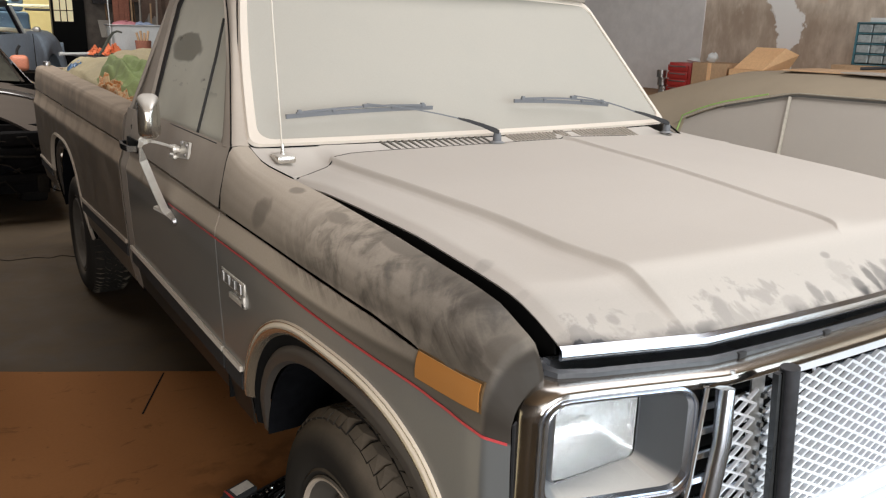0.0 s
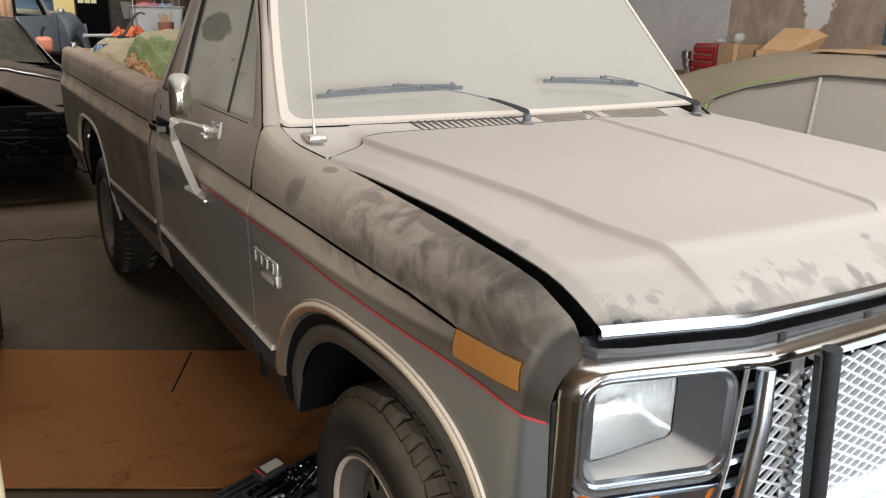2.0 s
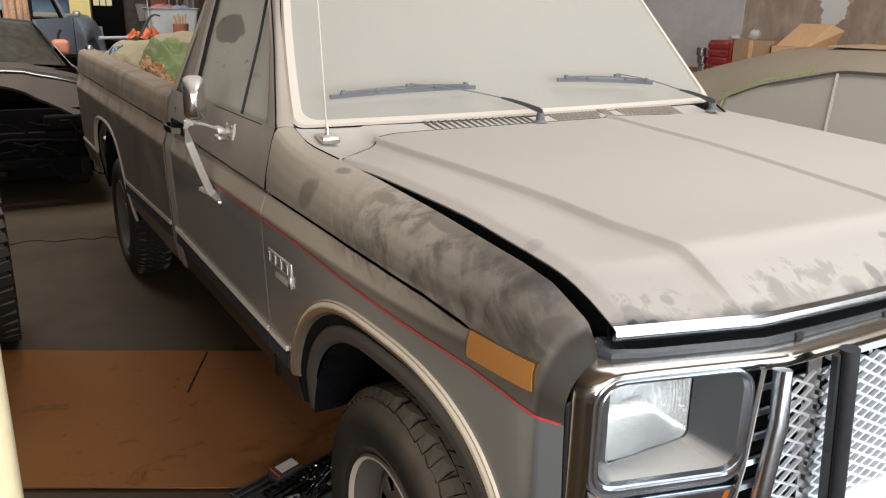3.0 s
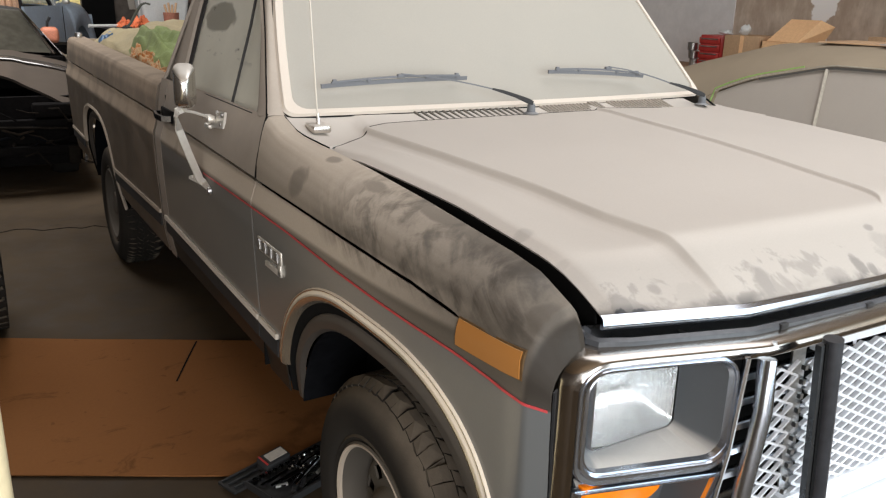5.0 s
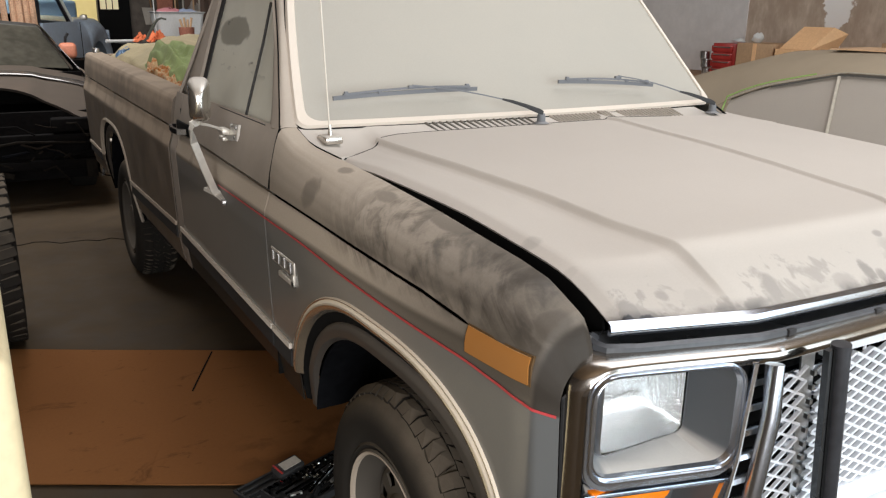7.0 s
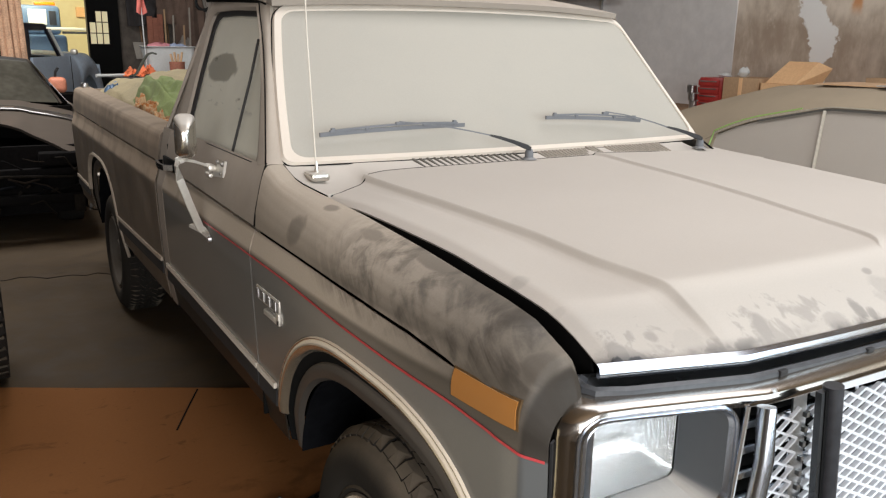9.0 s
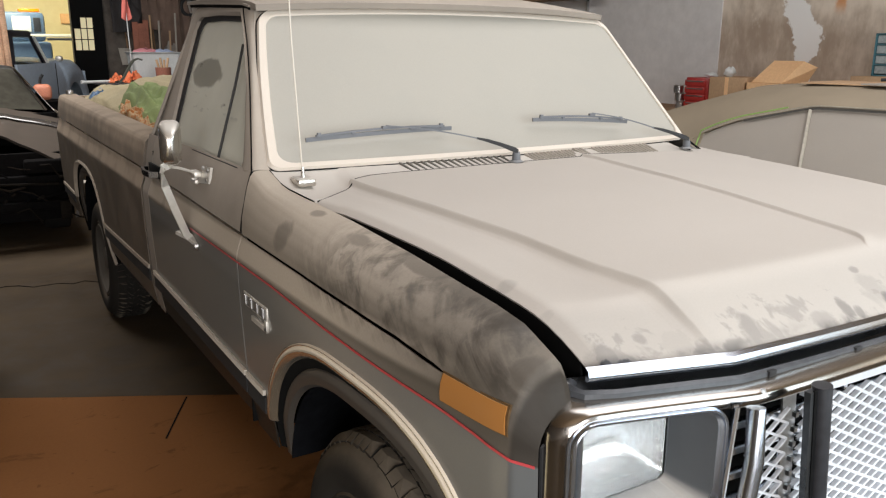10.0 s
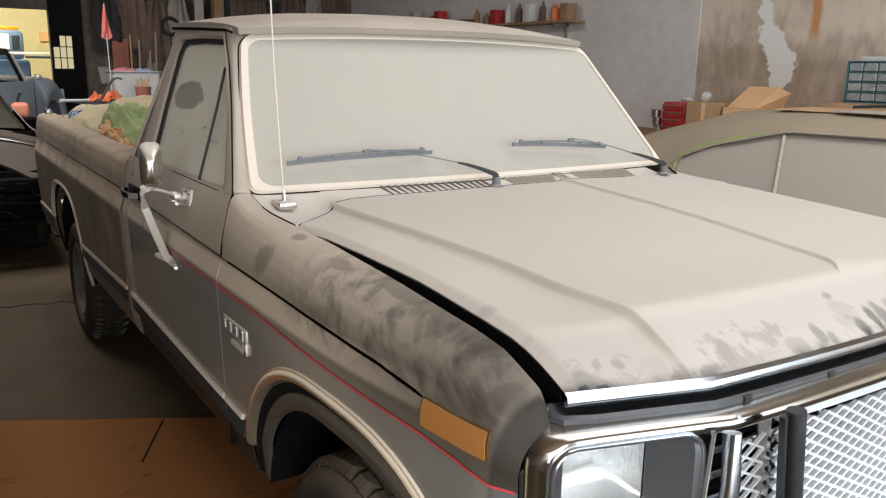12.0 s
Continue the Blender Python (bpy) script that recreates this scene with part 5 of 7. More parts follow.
    part("bezel_gap", fix(sweep([F(-0.574, 0.974, -0.03), F(-0.588, 0.80, -0.03), F(-0.612, 0.60, -0.03)], flat(0.018, 0.03))), M_SEAM, truck)
    # guard: bright tube and rubber-faced upright
    part("guard_tube", fix(tube([F(-0.578, 0.985, -0.085), F(-0.586, 0.90, -0.10), F(-0.603, 0.73, -0.10), F(-0.622, 0.50, -0.105), F(-0.628, 0.44, -0.09)], 0.0155, 14)), M_DARK_CHROME, truck, "bright upright guard tube")
    post = part("guard_post", fix(sweep([F(-0.481, 1.003, -0.102), F(-0.453, 0.72, -0.102), F(-0.428, 0.45, -0.104)], flat(0.012, 0.022))), M_POST, truck, "dark metal guard post with rubber facing", 30)
    rub = [(0.0165 * math.cos(a), 0.016 * math.sin(a)) for a in [math.pi * 2 * k / 14 for k in range(14)]]
    part("rubber_facing", fix(sweep([F(-0.462, 1.010, -0.105), F(-0.432, 0.72, -0.105), F(-0.405, 0.45, -0.107)], rub)), M_GUARD, post, "black rubber strip with a flat cut top", 30)
    part("facing_groove", fix(sweep([F(-0.482, 1.005, -0.108), F(-0.452, 0.72, -0.108), F(-0.425, 0.45, -0.110)], flat(0.004, 0.006))), M_SEAM, post, "", 0)
    # toothed bracket that holds the mesh edge
    teeth = []
    for k in range(11):
        z = 0.92 - 0.028 * k
        teeth.append(box(-0.432, -0.424, nose(-0.41) - 0.044, nose(-0.41) - 0.036, z, z + 0.009))
    part("mesh_bracket", fix(join(sweep([F(-0.425, 0.955, -0.022), F(-0.405, 0.72, -0.022), F(-0.395, 0.60, -0.022)], flat(0.004, 0.034)), *teeth)), M_ALLOY, truck, "punched bare metal bracket behind the mesh", 0)


def expanded(x0, x1, z0, z1, w, h, off, thick=0.0022, lean=0.0):
    """Expanded metal: strands along the sides of diamonds."""
    bm = bmesh.new()
    rows_, cols_ = int((z1 - z0) / h), int((x1 - x0) / w)

    def node_at(i, j):
        x = x0 + i * w * 0.5
        z = z0 + j * h * 0.5
        return F(x, z + lean * (x - x0), off + (0.003 if (i + j) % 2 else -0.003))
    for j in range(rows_ * 2):
        for i in range(cols_ * 2):
            if (i + j) % 2 == 0:
                ends = (node_at(i, j), node_at(i + 1, j + 1))
            else:
                ends = (node_at(i + 1, j), node_at(i, j + 1))
            a, b = ends
            d = (b - a).normalized()
            n = d.cross(Vector((0, 1, 0))).normalized() * thick
            f = Vector((0, -thick * 1.5, 0))
            q = [a + n, b + n, b - n, a - n]
            front = [bm.verts.new(p + f) for p in q]
            back = [bm.verts.new(p - f) for p in q]
            bm.faces.new(front)
            bm.faces.new((front[0], back[0], back[1], front[1]))
            bm.faces.new((front[2], back[2], back[3], front[3]))
    return bm


grille = part("mesh_frame", join(sweep([F(x, 0.956, -0.03) for x in steps(-0.40, 0.40, 10)], flat(0.012, 0.016)), sweep([F(x, 0.632, -0.032) for x in steps(-0.43, 0.43, 10)], flat(0.02, 0.05))), M_WHITE_METAL, truck, "pale frame of the grille insert", 30)
tagged(part("mesh", expanded(-0.40, 0.40, 0.655, 0.952, 0.047, 0.0235, -0.028, 0.0029), M_WHITE_METAL, grille, "bright expanded metal mesh", 0), kind="stuff")
for s in (-1, 1):
    b = expanded(-0.556, -0.436, 0.60, 0.945, 0.046, 0.028, -0.050, 0.0021, 0.15)
    tagged(part("mesh_side", b if s == -1 else flipped(b), M_WHITE_METAL, grille, "torn strip of coarse mesh", 0), kind="stuff")
for k in range(7):
    z = 0.935 - 0.05 * k
    part("grille_bar", sweep([F(x, z, 0.035) for x in steps(-0.55, 0.55, 10)], [(-0.004, -0.010), (0.008, -0.006), (0.008, 0.006), (-0.004, 0.010)]), M_CHROME, truck, "bright original grille bar")
for x in (-0.36, -0.18, 0.18, 0.36):
    part("grille_upright", box(x - 0.006, x + 0.006, nose(x) + 0.03, nose(x) + 0.045, 0.60, 0.96), M_CHROME, truck, "", 0)
part("badge", lathe([(0.0, -0.006), (0.05, -0.004), (0.055, 0.004), (0.0, 0.004)], 28, "y", (0, 0, 0)), M_BLUE, truck, "blue oval badge without lettering")
badge = bpy.data.objects["badge"]
badge.data.transform(Matrix.Diagonal((1.5, 1, 0.72, 1)))
badge.data.transform(Matrix.Translation(F(0.02, 0.805, 0.015)))
part("radiator", box(-0.55, 0.55, 0.10, 0.14, 0.55, 0.97), M_SEAM, truck, "dark radiator behind the grille", 0)
part("header_panel", sheet(lambda x, v: F(x, 0.985 - 0.005 * v, 0.0 + 0.12 * v), steps(-0.84, 0.84, 24), steps(0, 1, 2)), M_SEAM, truck, "", 30, 0.004)

# bumper
bump_path = [(x, nose(x) - 0.15 + (0.02 if abs(x) > 0.6 else 0), 0.50) for x in steps(-0.98, 0.98, 24)]
part("front_bumper", sweep(bump_path, [(-0.03, -0.09), (0.02, -0.085), (0.03, -0.03), (0.03, 0.04), (0.018, 0.072), (-0.06, 0.082), (-0.07, 0.07), (-0.02, 0.05)]), M_CHROME, truck, "bright front bumper", 40)
part("bumper_apron", sheet(lambda x, v: F(x, 0.60 - 0.03 * v, -0.02 - 0.11 * v), steps(-0.87, 0.87, 16), [0, 1]), M_WHITE_METAL, truck, "", 30, 0.004)
for x in (-0.5, 0.5):
    part("bumper_iron", box(x - 0.05, x + 0.05, -0.10, 0.20, 0.44, 0.52), M_LINER, truck, "", 0)

# ---- wipers
def wiper(tip0, tip1, joint, elbow, pivot):
    up_n = Vector((0, -0.70, 0.71)) * 0.009
    t0, t1, j, e, p = (Vector(v) + up_n for v in (tip0, tip1, joint, elbow, pivot))

    def arc(k):
        return t0.lerp(t1, k) + Vector((0, -0.003, 0.004)) * (1 - (2 * k - 1) ** 2)
    w = part("wiper", sweep([arc(k) for k in steps(0, 1, 10)], [(-0.003, -0.008), (0.003, -0.008), (0.004, 0.004), (-0.004, 0.004)]), M_WIPER, truck, "dusty grey-black wiper")
    bridge = [t0.lerp(t1, k) + Vector((0, -0.005, 0.005 + 0.009 * (1 - (2 * k - 1) ** 2))) for k in (0.06, 0.15, 0.3, 0.45, 0.5, 0.55, 0.7, 0.85, 0.94)]
    part("blade_bridge", sweep(bridge, flat(0.007, 0.006)), M_WIPER, w)
    for k in (0.08, 0.30, 0.70, 0.92):
        part("bridge_claw", moved(box(-0.006, 0.006, -0.005, 0.005, -0.006, 0.008, 0.002), Matrix.Translation(t0.lerp(t1, k) + Vector((0, -0.004, 0.008)))), M_WIPER, w)
    part("blade_joint", moved(box(-0.013, 0.013, -0.006, 0.006, -0.006, 0.005, 0.003), Matrix.Translation(j + Vector((0, -0.009, 0.016)))), M_WIPER, w)
    a0, a1, a2 = j + Vector((0, -0.012, 0.021)), e + Vector((0, -0.012, 0.014)), p + Vector((0, -0.006, 0.010))
    mid_ = a0.lerp(a1, 0.55) + Vector((0, -0.004, 0.006))
    part("arm_rod", sweep([a0, a0.lerp(mid_, 0.5) + Vector((0, 0, 0.002)), mid_, mid_.lerp(a1, 0.5) + Vector((0, 0, 0.001)), a1], flat(0.007, 0.004)), M_WIPER, w)
    base = bmesh.new()
    loops_ = []
    for k, wd, ht in ((0.0, 0.004, 0.003), (0.25, 0.006, 0.005), (0.6, 0.008, 0.006), (0.9, 0.010, 0.008), (1.0, 0.007, 0.006)):
        c = a1.lerp(a2, k) + Vector((0, 0, 0.004 * math.sin(math.pi * k)))
        side_ = (a2 - a1).normalized().cross(Vector((0, 0, 1))).normalized()
        up_ = side_.cross((a2 - a1).normalized())
        loops_.append([base.verts.new(c + side_ * a * wd + up_ * b_ * ht) for a, b_ in ((-1, -1), (1, -1), (0.9, 0.4), (0.5, 1), (-0.5, 1), (-0.9, 0.4))])
    for r0, r1 in zip(loops_, loops_[1:]):
        for k in range(6):
            base.faces.new((r0[k], r0[(k + 1) % 6], r1[(k + 1) % 6], r1[k]))
    base.faces.new(loops_[0][::-1])
    base.faces.new(loops_[-1])
    part("arm_base", base, M_RUBBER, w, "black arm base")
    part("pivot_cap", lathe([(0.0, 0.022), (0.010, 0.020), (0.013, 0.012), (0.014, -0.006), (0.026, -0.012)], 16, "z", tuple(p - Vector((0, 0, 0.012)))), M_WIPER, w)


wiper((-0.762, 1.336, 1.276), (-0.275, 1.345, 1.286), (-0.51, 1.343, 1.282), (-0.215, 1.300, 1.241), (-0.080, 1.262, 1.200))
wiper((0.055, 1.357, 1.297), (0.462, 1.334, 1.275), (0.300, 1.348, 1.288), (0.548, 1.297, 1.238), (0.700, 1.262, 1.196))

# ---- antenna
ant = part("antenna_base", moved(box(-0.026, 0.026, -0.034, 0.034, -0.004, 0.018, 0.006), Matrix.Translation((-0.806, 1.25, 1.172))), M_MIRROR_CHROME, truck, "bright antenna base on the cowl")
part("antenna_mast", tube([(-0.806, 1.25, 1.185), (-0.809, 1.247, 1.22), (-0.830, 1.235, 1.56), (-0.842, 1.225, 1.95)], 0.0022, 8), M_TRIM_DUST, ant, "thin pale antenna mast")
part("mast_foot", lathe([(0.0, 0.035), (0.004, 0.033), (0.007, 0.0)], 10, "z", (-0.806, 1.25, 1.186)), M_MIRROR_CHROME, ant)

# ---- mirrors, handles, emblem
for s in (1, -1):
    fix = (lambda b: b) if s == 1 else flipped
    if s == 1:
        head = bmesh.new()
        loops_ = []
        for dep, wx, wz in ((-0.020, 0.029, 0.062), (-0.024, 0.034, 0.067), (-0.018, 0.0365, 0.070), (0.006, 0.036, 0.069), (0.030, 0.031, 0.061), (0.047, 0.020, 0.043), (0.055, 0.007, 0.016)):
            loops_.append([head.verts.new((px, dep, pz - 0.004 * max(0, dep) / 0.05)) for px, pz in round_rect(-wx * 0.88, wx * 0.88, -wz * 0.95, wz * 0.95, min(wx, wz) * 0.62, 6)])
        for r0, r1 in zip(loops_, loops_[1:]):
            for k in range(len(r0)):
                head.faces.new((r0[k], r0[(k + 1) % len(r0)], r1[(k + 1) % len(r0)], r1[k]))
        head.faces.new(loops_[0][::-1])
        head.faces.new(loops_[-1])
        moved(head, Matrix.Translation((-1.050, 1.690, 1.253)) @ Matrix.Rotation(radians(164), 4, "Z"))
        mir = part("door_mirror", head, M_MIRROR_CHROME, truck, "bright metal door mirror on a strap arm", 50)
        part("mirror_neck", tube([(-1.050, 1.69, 1.200), (-1.053, 1.70, 1.178)], 0.007), M_STRAP, mir)
        part("upper_arm", sweep([(-0.966, 1.735, 1.146), (-0.990, 1.728, 1.158), (-1.025, 1.715, 1.172), (-1.055, 1.705, 1.179), (-1.072, 1.70, 1.174)], [(-0.010, -0.004), (0.010, -0.004), (0.008, 0.004), (-0.008, 0.004)]), M_STRAP, mir)
        part("pivot_block", moved(box(-0.012, 0.014, -0.030, 0.030, -0.010, 0.010, 0.006), Matrix.Translation((-0.968, 1.742, 1.146))), M_STRAP, mir)
        part("pivot_block", moved(box(-0.010, 0.010, -0.026, 0.026, -0.007, 0.007, 0.004), Matrix.Translation((-0.963, 1.765, 1.119))), M_STRAP, mir)
        plate = outline([(-0.006, -0.050, -0.018), (-0.006, 0.060, -0.030), (-0.006, 0.060, -0.012), (-0.006, 0.030, 0.004), (-0.006, 0.030, 0.026), (-0.006, -0.045, 0.032)], 0.008, "x")
        part("mount_plate", moved(plate, Matrix.Translation((-0.952, 1.675, 1.146)) @ Matrix.Rotation(radians(12), 4, "Y")), M_STRAP, mir)
        for by, bz in ((1.640, 1.168), (1.650, 1.138), (1.690, 1.170)):
            part("plate_bolt", lathe([(0, -0.008), (0.006, -0.006), (0.007, 0.0)], 8, "x", (-0.956 - 0.1 * (1.15 - bz), by, bz)), M_ALLOY, mir)
        part("strap", sweep([(-1.060, 1.704, 1.182), (-1.074, 1.701, 1.178), (-1.080, 1.70, 1.162), (-1.072, 1.702, 1.12), (-1.046, 1.704, 1.04), (-1.018, 1.708, 0.962), (-1.006, 1.712, 0.950)], [(-0.0035, -0.0115), (0.0035, -0.0115), (0.0035, 0.0115), (-0.0035, 0.0115)]), M_STRAP, mir, "flat bright strap")
        part("foot_plate", fix(sweep([(-1.03, 1.76, 0.962), (-1.005, 1.715, 0.948), (-0.992, 1.68, 0.935)], flat(0.024, 0.010))), M_STRAP, mir)
        part("foot_bolt", fix(lathe([(0, -0.012), (0.010, -0.010), (0.012, 0.0)], 10, "x", (-0.996, 1.672, 0.930))), M_ALLOY, mir)
    hd = part("door_handle", fix(sweep([(-0.985, 2.19, 1.083), (-1.012, 2.205, 1.083), (-1.016, 2.28, 1.082), (-1.006, 2.36, 1.082), (-0.985, 2.37, 1.082)], flat(0.010, 0.020))), M_SATIN, truck, "bright door handle")
    part("handle_recess", fix(box(-0.982, -0.972, 2.195, 2.365, 1.064, 1.108, 0.003)), M_SEAM, hd)
    part("door_lock", fix(lathe([(0, -0.006), (0.011, -0.005), (0.013, 0.0)], 12, "x", (-0.986, 2.33, 0.985))), M_MIRROR_CHROME, truck)
    emb = part("fender_badge", fix(box(-0.996, -0.988, 1.048, 1.228, 0.866, 0.904, 0.002)), M_STRAP, truck, "bright fender badge with plain raised bars")
    for k in range(4):
        y = 1.205 - 0.045 * k
        part("badge_bar", fix(box(-1.001, -0.9955, y - 0.005, y + 0.008, 0.872, 0.898, 0.002)), M_ALLOY, emb, "", 0)
    part("badge_field", fix(box(-0.9975, -0.9955, 1.054, 1.222, 0.871, 0.899)), M_BODY, emb, "", 0)
    part("badge_underline", fix(box(-0.999, -0.991, 1.048, 1.165, 0.838, 0.853, 0.002)), M_STRAP, emb)
    part("badge_tail", fix(box(-0.999, -0.991, 1.048, 1.066, 0.838, 0.870, 0.002)), M_STRAP, emb)
for y, z in ((1.06, 0.60), (1.055, 0.50)):
    part("liner_bolt", lathe([(0, -0.004), (0.006, -0.003), (0.007, 0.0)], 8, "x", (-0.895, y, z)), M_ALLOY, truck)

# ---------------------------------------------------------------- materials of the surroundings
M_CARD = plain("cardboard", (0.52, 0.34, 0.20), 0.85, 0, 50, 0.12)
# Brighter cardboard copy: the strong light on the open box is in its colour.
M_CARD_LIGHT = plain("lit_cardboard", (0.95, 0.58, 0.31), 0.85, 0, 50, 0.1)
# Bay parts kept near-black: the bay's shade is in their colour.
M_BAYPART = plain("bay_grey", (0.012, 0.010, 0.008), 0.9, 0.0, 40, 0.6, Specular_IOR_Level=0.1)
M_COUPE = dusty("coupe_dust", (0.16, 0.15, 0.12), 0.5, 0, -0.2, 0.8, 0.55, 0.97, (0.34, 0.28, 0.20))
M_COUPE_GLASS = dusty("coupe_glass", (0.16, 0.155, 0.15), 0.3, 0, -0.3, 0.9, 0.75, 0.97, (0.44, 0.395, 0.34), 0.05, 0.15)
M_TAPE = plain("green_tape", (0.31, 0.48, 0.14), 0.5)
M_STRIP = plain("window_strip", (0.10, 0.095, 0.085), 0.45)
M_STRIP_PALE = plain("pale_strip", (0.42, 0.38, 0.31), 0.6)
M_DARKCAR = dusty("dark_car", (0.030, 0.025, 0.021), 0.34, 0, 0.3, 1.0, 0.08, 0.60, (0.120, 0.094, 0.072), 0.04, 0.5, 0.4, 0.4)
M_DARKGLASS = plain("car_glass", (0.060, 0.057, 0.046), 0.08, 0, 12, 0.25, 0.0)
# Near-black that holds the shade of engine bays and dark interiors.
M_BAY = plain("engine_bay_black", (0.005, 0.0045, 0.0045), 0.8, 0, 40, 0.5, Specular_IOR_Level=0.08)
M_BLUECAR = plain("blue_paint", (0.46, 0.55, 0.66), 0.35, 0, 30, 0.15)
M_PALEBLUE = plain("pale_blue_paint", (0.42, 0.50, 0.60), 0.4, 0, 30, 0.1)
M_CREAM = plain("cream_enamel", (0.74, 0.63, 0.40), 0.4, 0, 40, 0.08)
M_GREEN = plain("green_cloth", (0.26, 0.33, 0.13), 0.95, 0, 300, 0.25, 0.4)
M_SAND = plain("sand_cloth", (0.48, 0.41, 0.25), 0.95, 0, 300, 0.2, 0.4)
M_ORANGE = plain("orange_cloth", (0.82, 0.22, 0.09), 0.8, 0, 200, 0.2)
M_REDTOOL = plain("red_steel", (0.42, 0.035, 0.03), 0.4, 0, 60, 0.2)
M_REDFLAG = plain("faded_red_cloth", (0.62, 0.16, 0.13), 0.85)
M_WOOD = plain("rough_wood", (0.30, 0.18, 0.10), 0.85, 0, 60, 0.3)
M_STAKE = plain("split_wood", (0.50, 0.31, 0.20), 0.85, 0, 60, 0.35, 0.3)
M_REDWOOD = plain("red_brown_wood", (0.34, 0.13, 0.085), 0.8, 0, 60, 0.3)
M_BLACKDOOR = plain("black_paint", (0.004, 0.004, 0.004), 0.7, Specular_IOR_Level=0.1)
M_WHITE = plain("white_plastic", (0.62, 0.63, 0.62), 0.45, 0, 60, 0.08)
M_TEAL = plain("teal_steel", (0.06, 0.16, 0.19), 0.4, 0, 60, 0.2)
M_CLEAR = plain("cloudy_drawer", (0.30, 0.33, 0.33), 0.25, 0, 40, 0.35)
M_COAT = plain("dark_cloth", (0.050, 0.045, 0.046), 0.95, 0, 200, 0.4)
M_COAT2 = plain("brown_cloth", (0.17, 0.115, 0.09), 0.95, 0, 200, 0.4)
M_GREYCLOTH = plain("grey_cloth", (0.34, 0.31, 0.28), 0.95, 0, 200, 0.3)
M_GREYBOARD = plain("grey_board", (0.42, 0.38, 0.33), 0.85, 0, 60, 0.15)
M_BLUEPLASTIC = plain("blue_plastic", (0.05, 0.16, 0.34), 0.4)
M_PEACH = plain("faded_red_plastic", (0.75, 0.28, 0.17), 0.5)
# Emission stands in for light that comes through the panes from behind.
M_PANE = plain("lit_pane", (0.75, 0.68, 0.45), 0.4, 0, 40, 0.05, 0.0, Emission_Color=(0.9, 0.75, 0.42, 1), Emission_Strength=0.35)


def print_cloth():
    m = Nodes("patterned_cloth")
    v = m.tree.nodes.new("ShaderNodeTexVoronoi")
    v.inputs["Scale"].default_value = 46.0
    m.link(m.coords(), v.inputs["Vector"])
    return m.out(m.mix(m.ramp(v.outputs[0], 0.35, 0.55), (0.50, 0.20, 0.06), (0.55, 0.38, 0.21)), 0.95)


M_PRINT = print_cloth()


def sheet_card_mat():
    """Cardboard with oily stains."""
    m = Nodes("stained_cardboard")
    big, fine = m.noise(2.0, 4), m.noise(80.0, 4)
    oil = m.ramp(m.noise(4.6, 6, 0.7, (1, 1.6, 1), 1.0), 0.58, 0.70)
    x, y = m.axis(0), m.axis(1)
    near = m.math("ADD", m.math("POWER", m.math("DIVIDE", m.math("ADD", x, 0.76), 0.30), 2.0), m.math("POWER", m.math("DIVIDE", m.math("SUBTRACT", y, 1.66), 0.22), 2.0))
    drips = m.math("MULTIPLY", m.ramp(m.noise(7.0, 5, 0.6, (1, 1.3, 1), 0.5), 0.42, 0.66), m.ramp(near, 0.3, 1.3, 1.0, 0.0))
    spots = m.ramp(m.noise(17.0, 2, 0.5, (1, 1.5, 1), 0.6), 0.70, 0.76)
    oil = m.math("MAXIMUM", oil, m.math("MAXIMUM", m.math("MULTIPLY", drips, 0.9), m.math("MULTIPLY", spots, 0.8)))
    base = m.mix(m.math("MULTIPLY", m.math("ADD", big, fine), 0.5), (0.225, 0.095, 0.034), (0.31, 0.137, 0.050))
    m.bump(fine, 0.1, 0.001)
    return m.out(m.mix(m.math("MULTIPLY", oil, 0.45), base, (0.075, 0.032, 0.012)), 0.85, Specular_IOR_Level=0.05)


# ---------------------------------------------------------------- floor: cardboard and tools
def on_sheet(u, v, z=0.0):
    """Place on the cardboard: u along its front edge, v away from it."""
    return Vector((-1.05 + 0.876 * u + 0.482 * v, 1.52 - 0.482 * u + 0.876 * v, z))


M_SHEET = sheet_card_mat()
card = tagged(part("cardboard_sheet", sheet(lambda u, v: on_sheet(u, v, 0.007 + 0.0025 * noise.noise((u * 3, v * 3, 0))), steps(-1.35, 0.75, 26), steps(0, 1.08, 16)), M_SHEET, None, "", 60, 0.005), "flattened brown cardboard sheet with oil stains on the floor", "cardboard")
part("slit", sweep([on_sheet(-0.357, 1.06, 0.0135), on_sheet(-0.350, 0.90, 0.0135), on_sheet(-0.337, 0.67, 0.0135)], flat(0.006, 0.003)), M_SEAM, card, "", 0)
part("fold", sweep([on_sheet(-0.315, 0.01, 0.0125), on_sheet(-0.335, 0.27, 0.0125)], flat(0.004, 0.002)), M_SHEET, card, "", 0)
for a, b, n in (((-3.2, 5.40), (-0.1, 4.58), 40),):
    pts = [(a[0] + (b[0] - a[0]) * k / n, a[1] + (b[1] - a[1]) * k / n + 0.11 * noise.noise((k * 0.7, a[0], 1)) + 0.03 * noise.noise((k * 2.3, 4.0, 1)), 0.002) for k in range(n + 1)]
    tagged(part("floor_crack", sweep(pts, flat(0.006, 0.003)), M_LINER, None, "", 0), "dark jagged crack in the concrete floor", "floor crack", "", "structure")

case = thing("socket_set", (-0.84, 1.40, 0), "open black socket tool case lying on the cardboard", "tool case")


def at_case(bm, x, y, z, turn):
    return moved(bm, Matrix.Translation((x, y, z)) @ Matrix.Rotation(radians(turn), 4, "Z"))


def in_case(u, v, z):
    """Place in the case: u along its long side, v across."""
    c, s_ = math.cos(radians(20)), math.sin(radians(20))
    return Vector((-0.83 + u * c - v * s_, 1.385 + u * s_ + v * c, z))


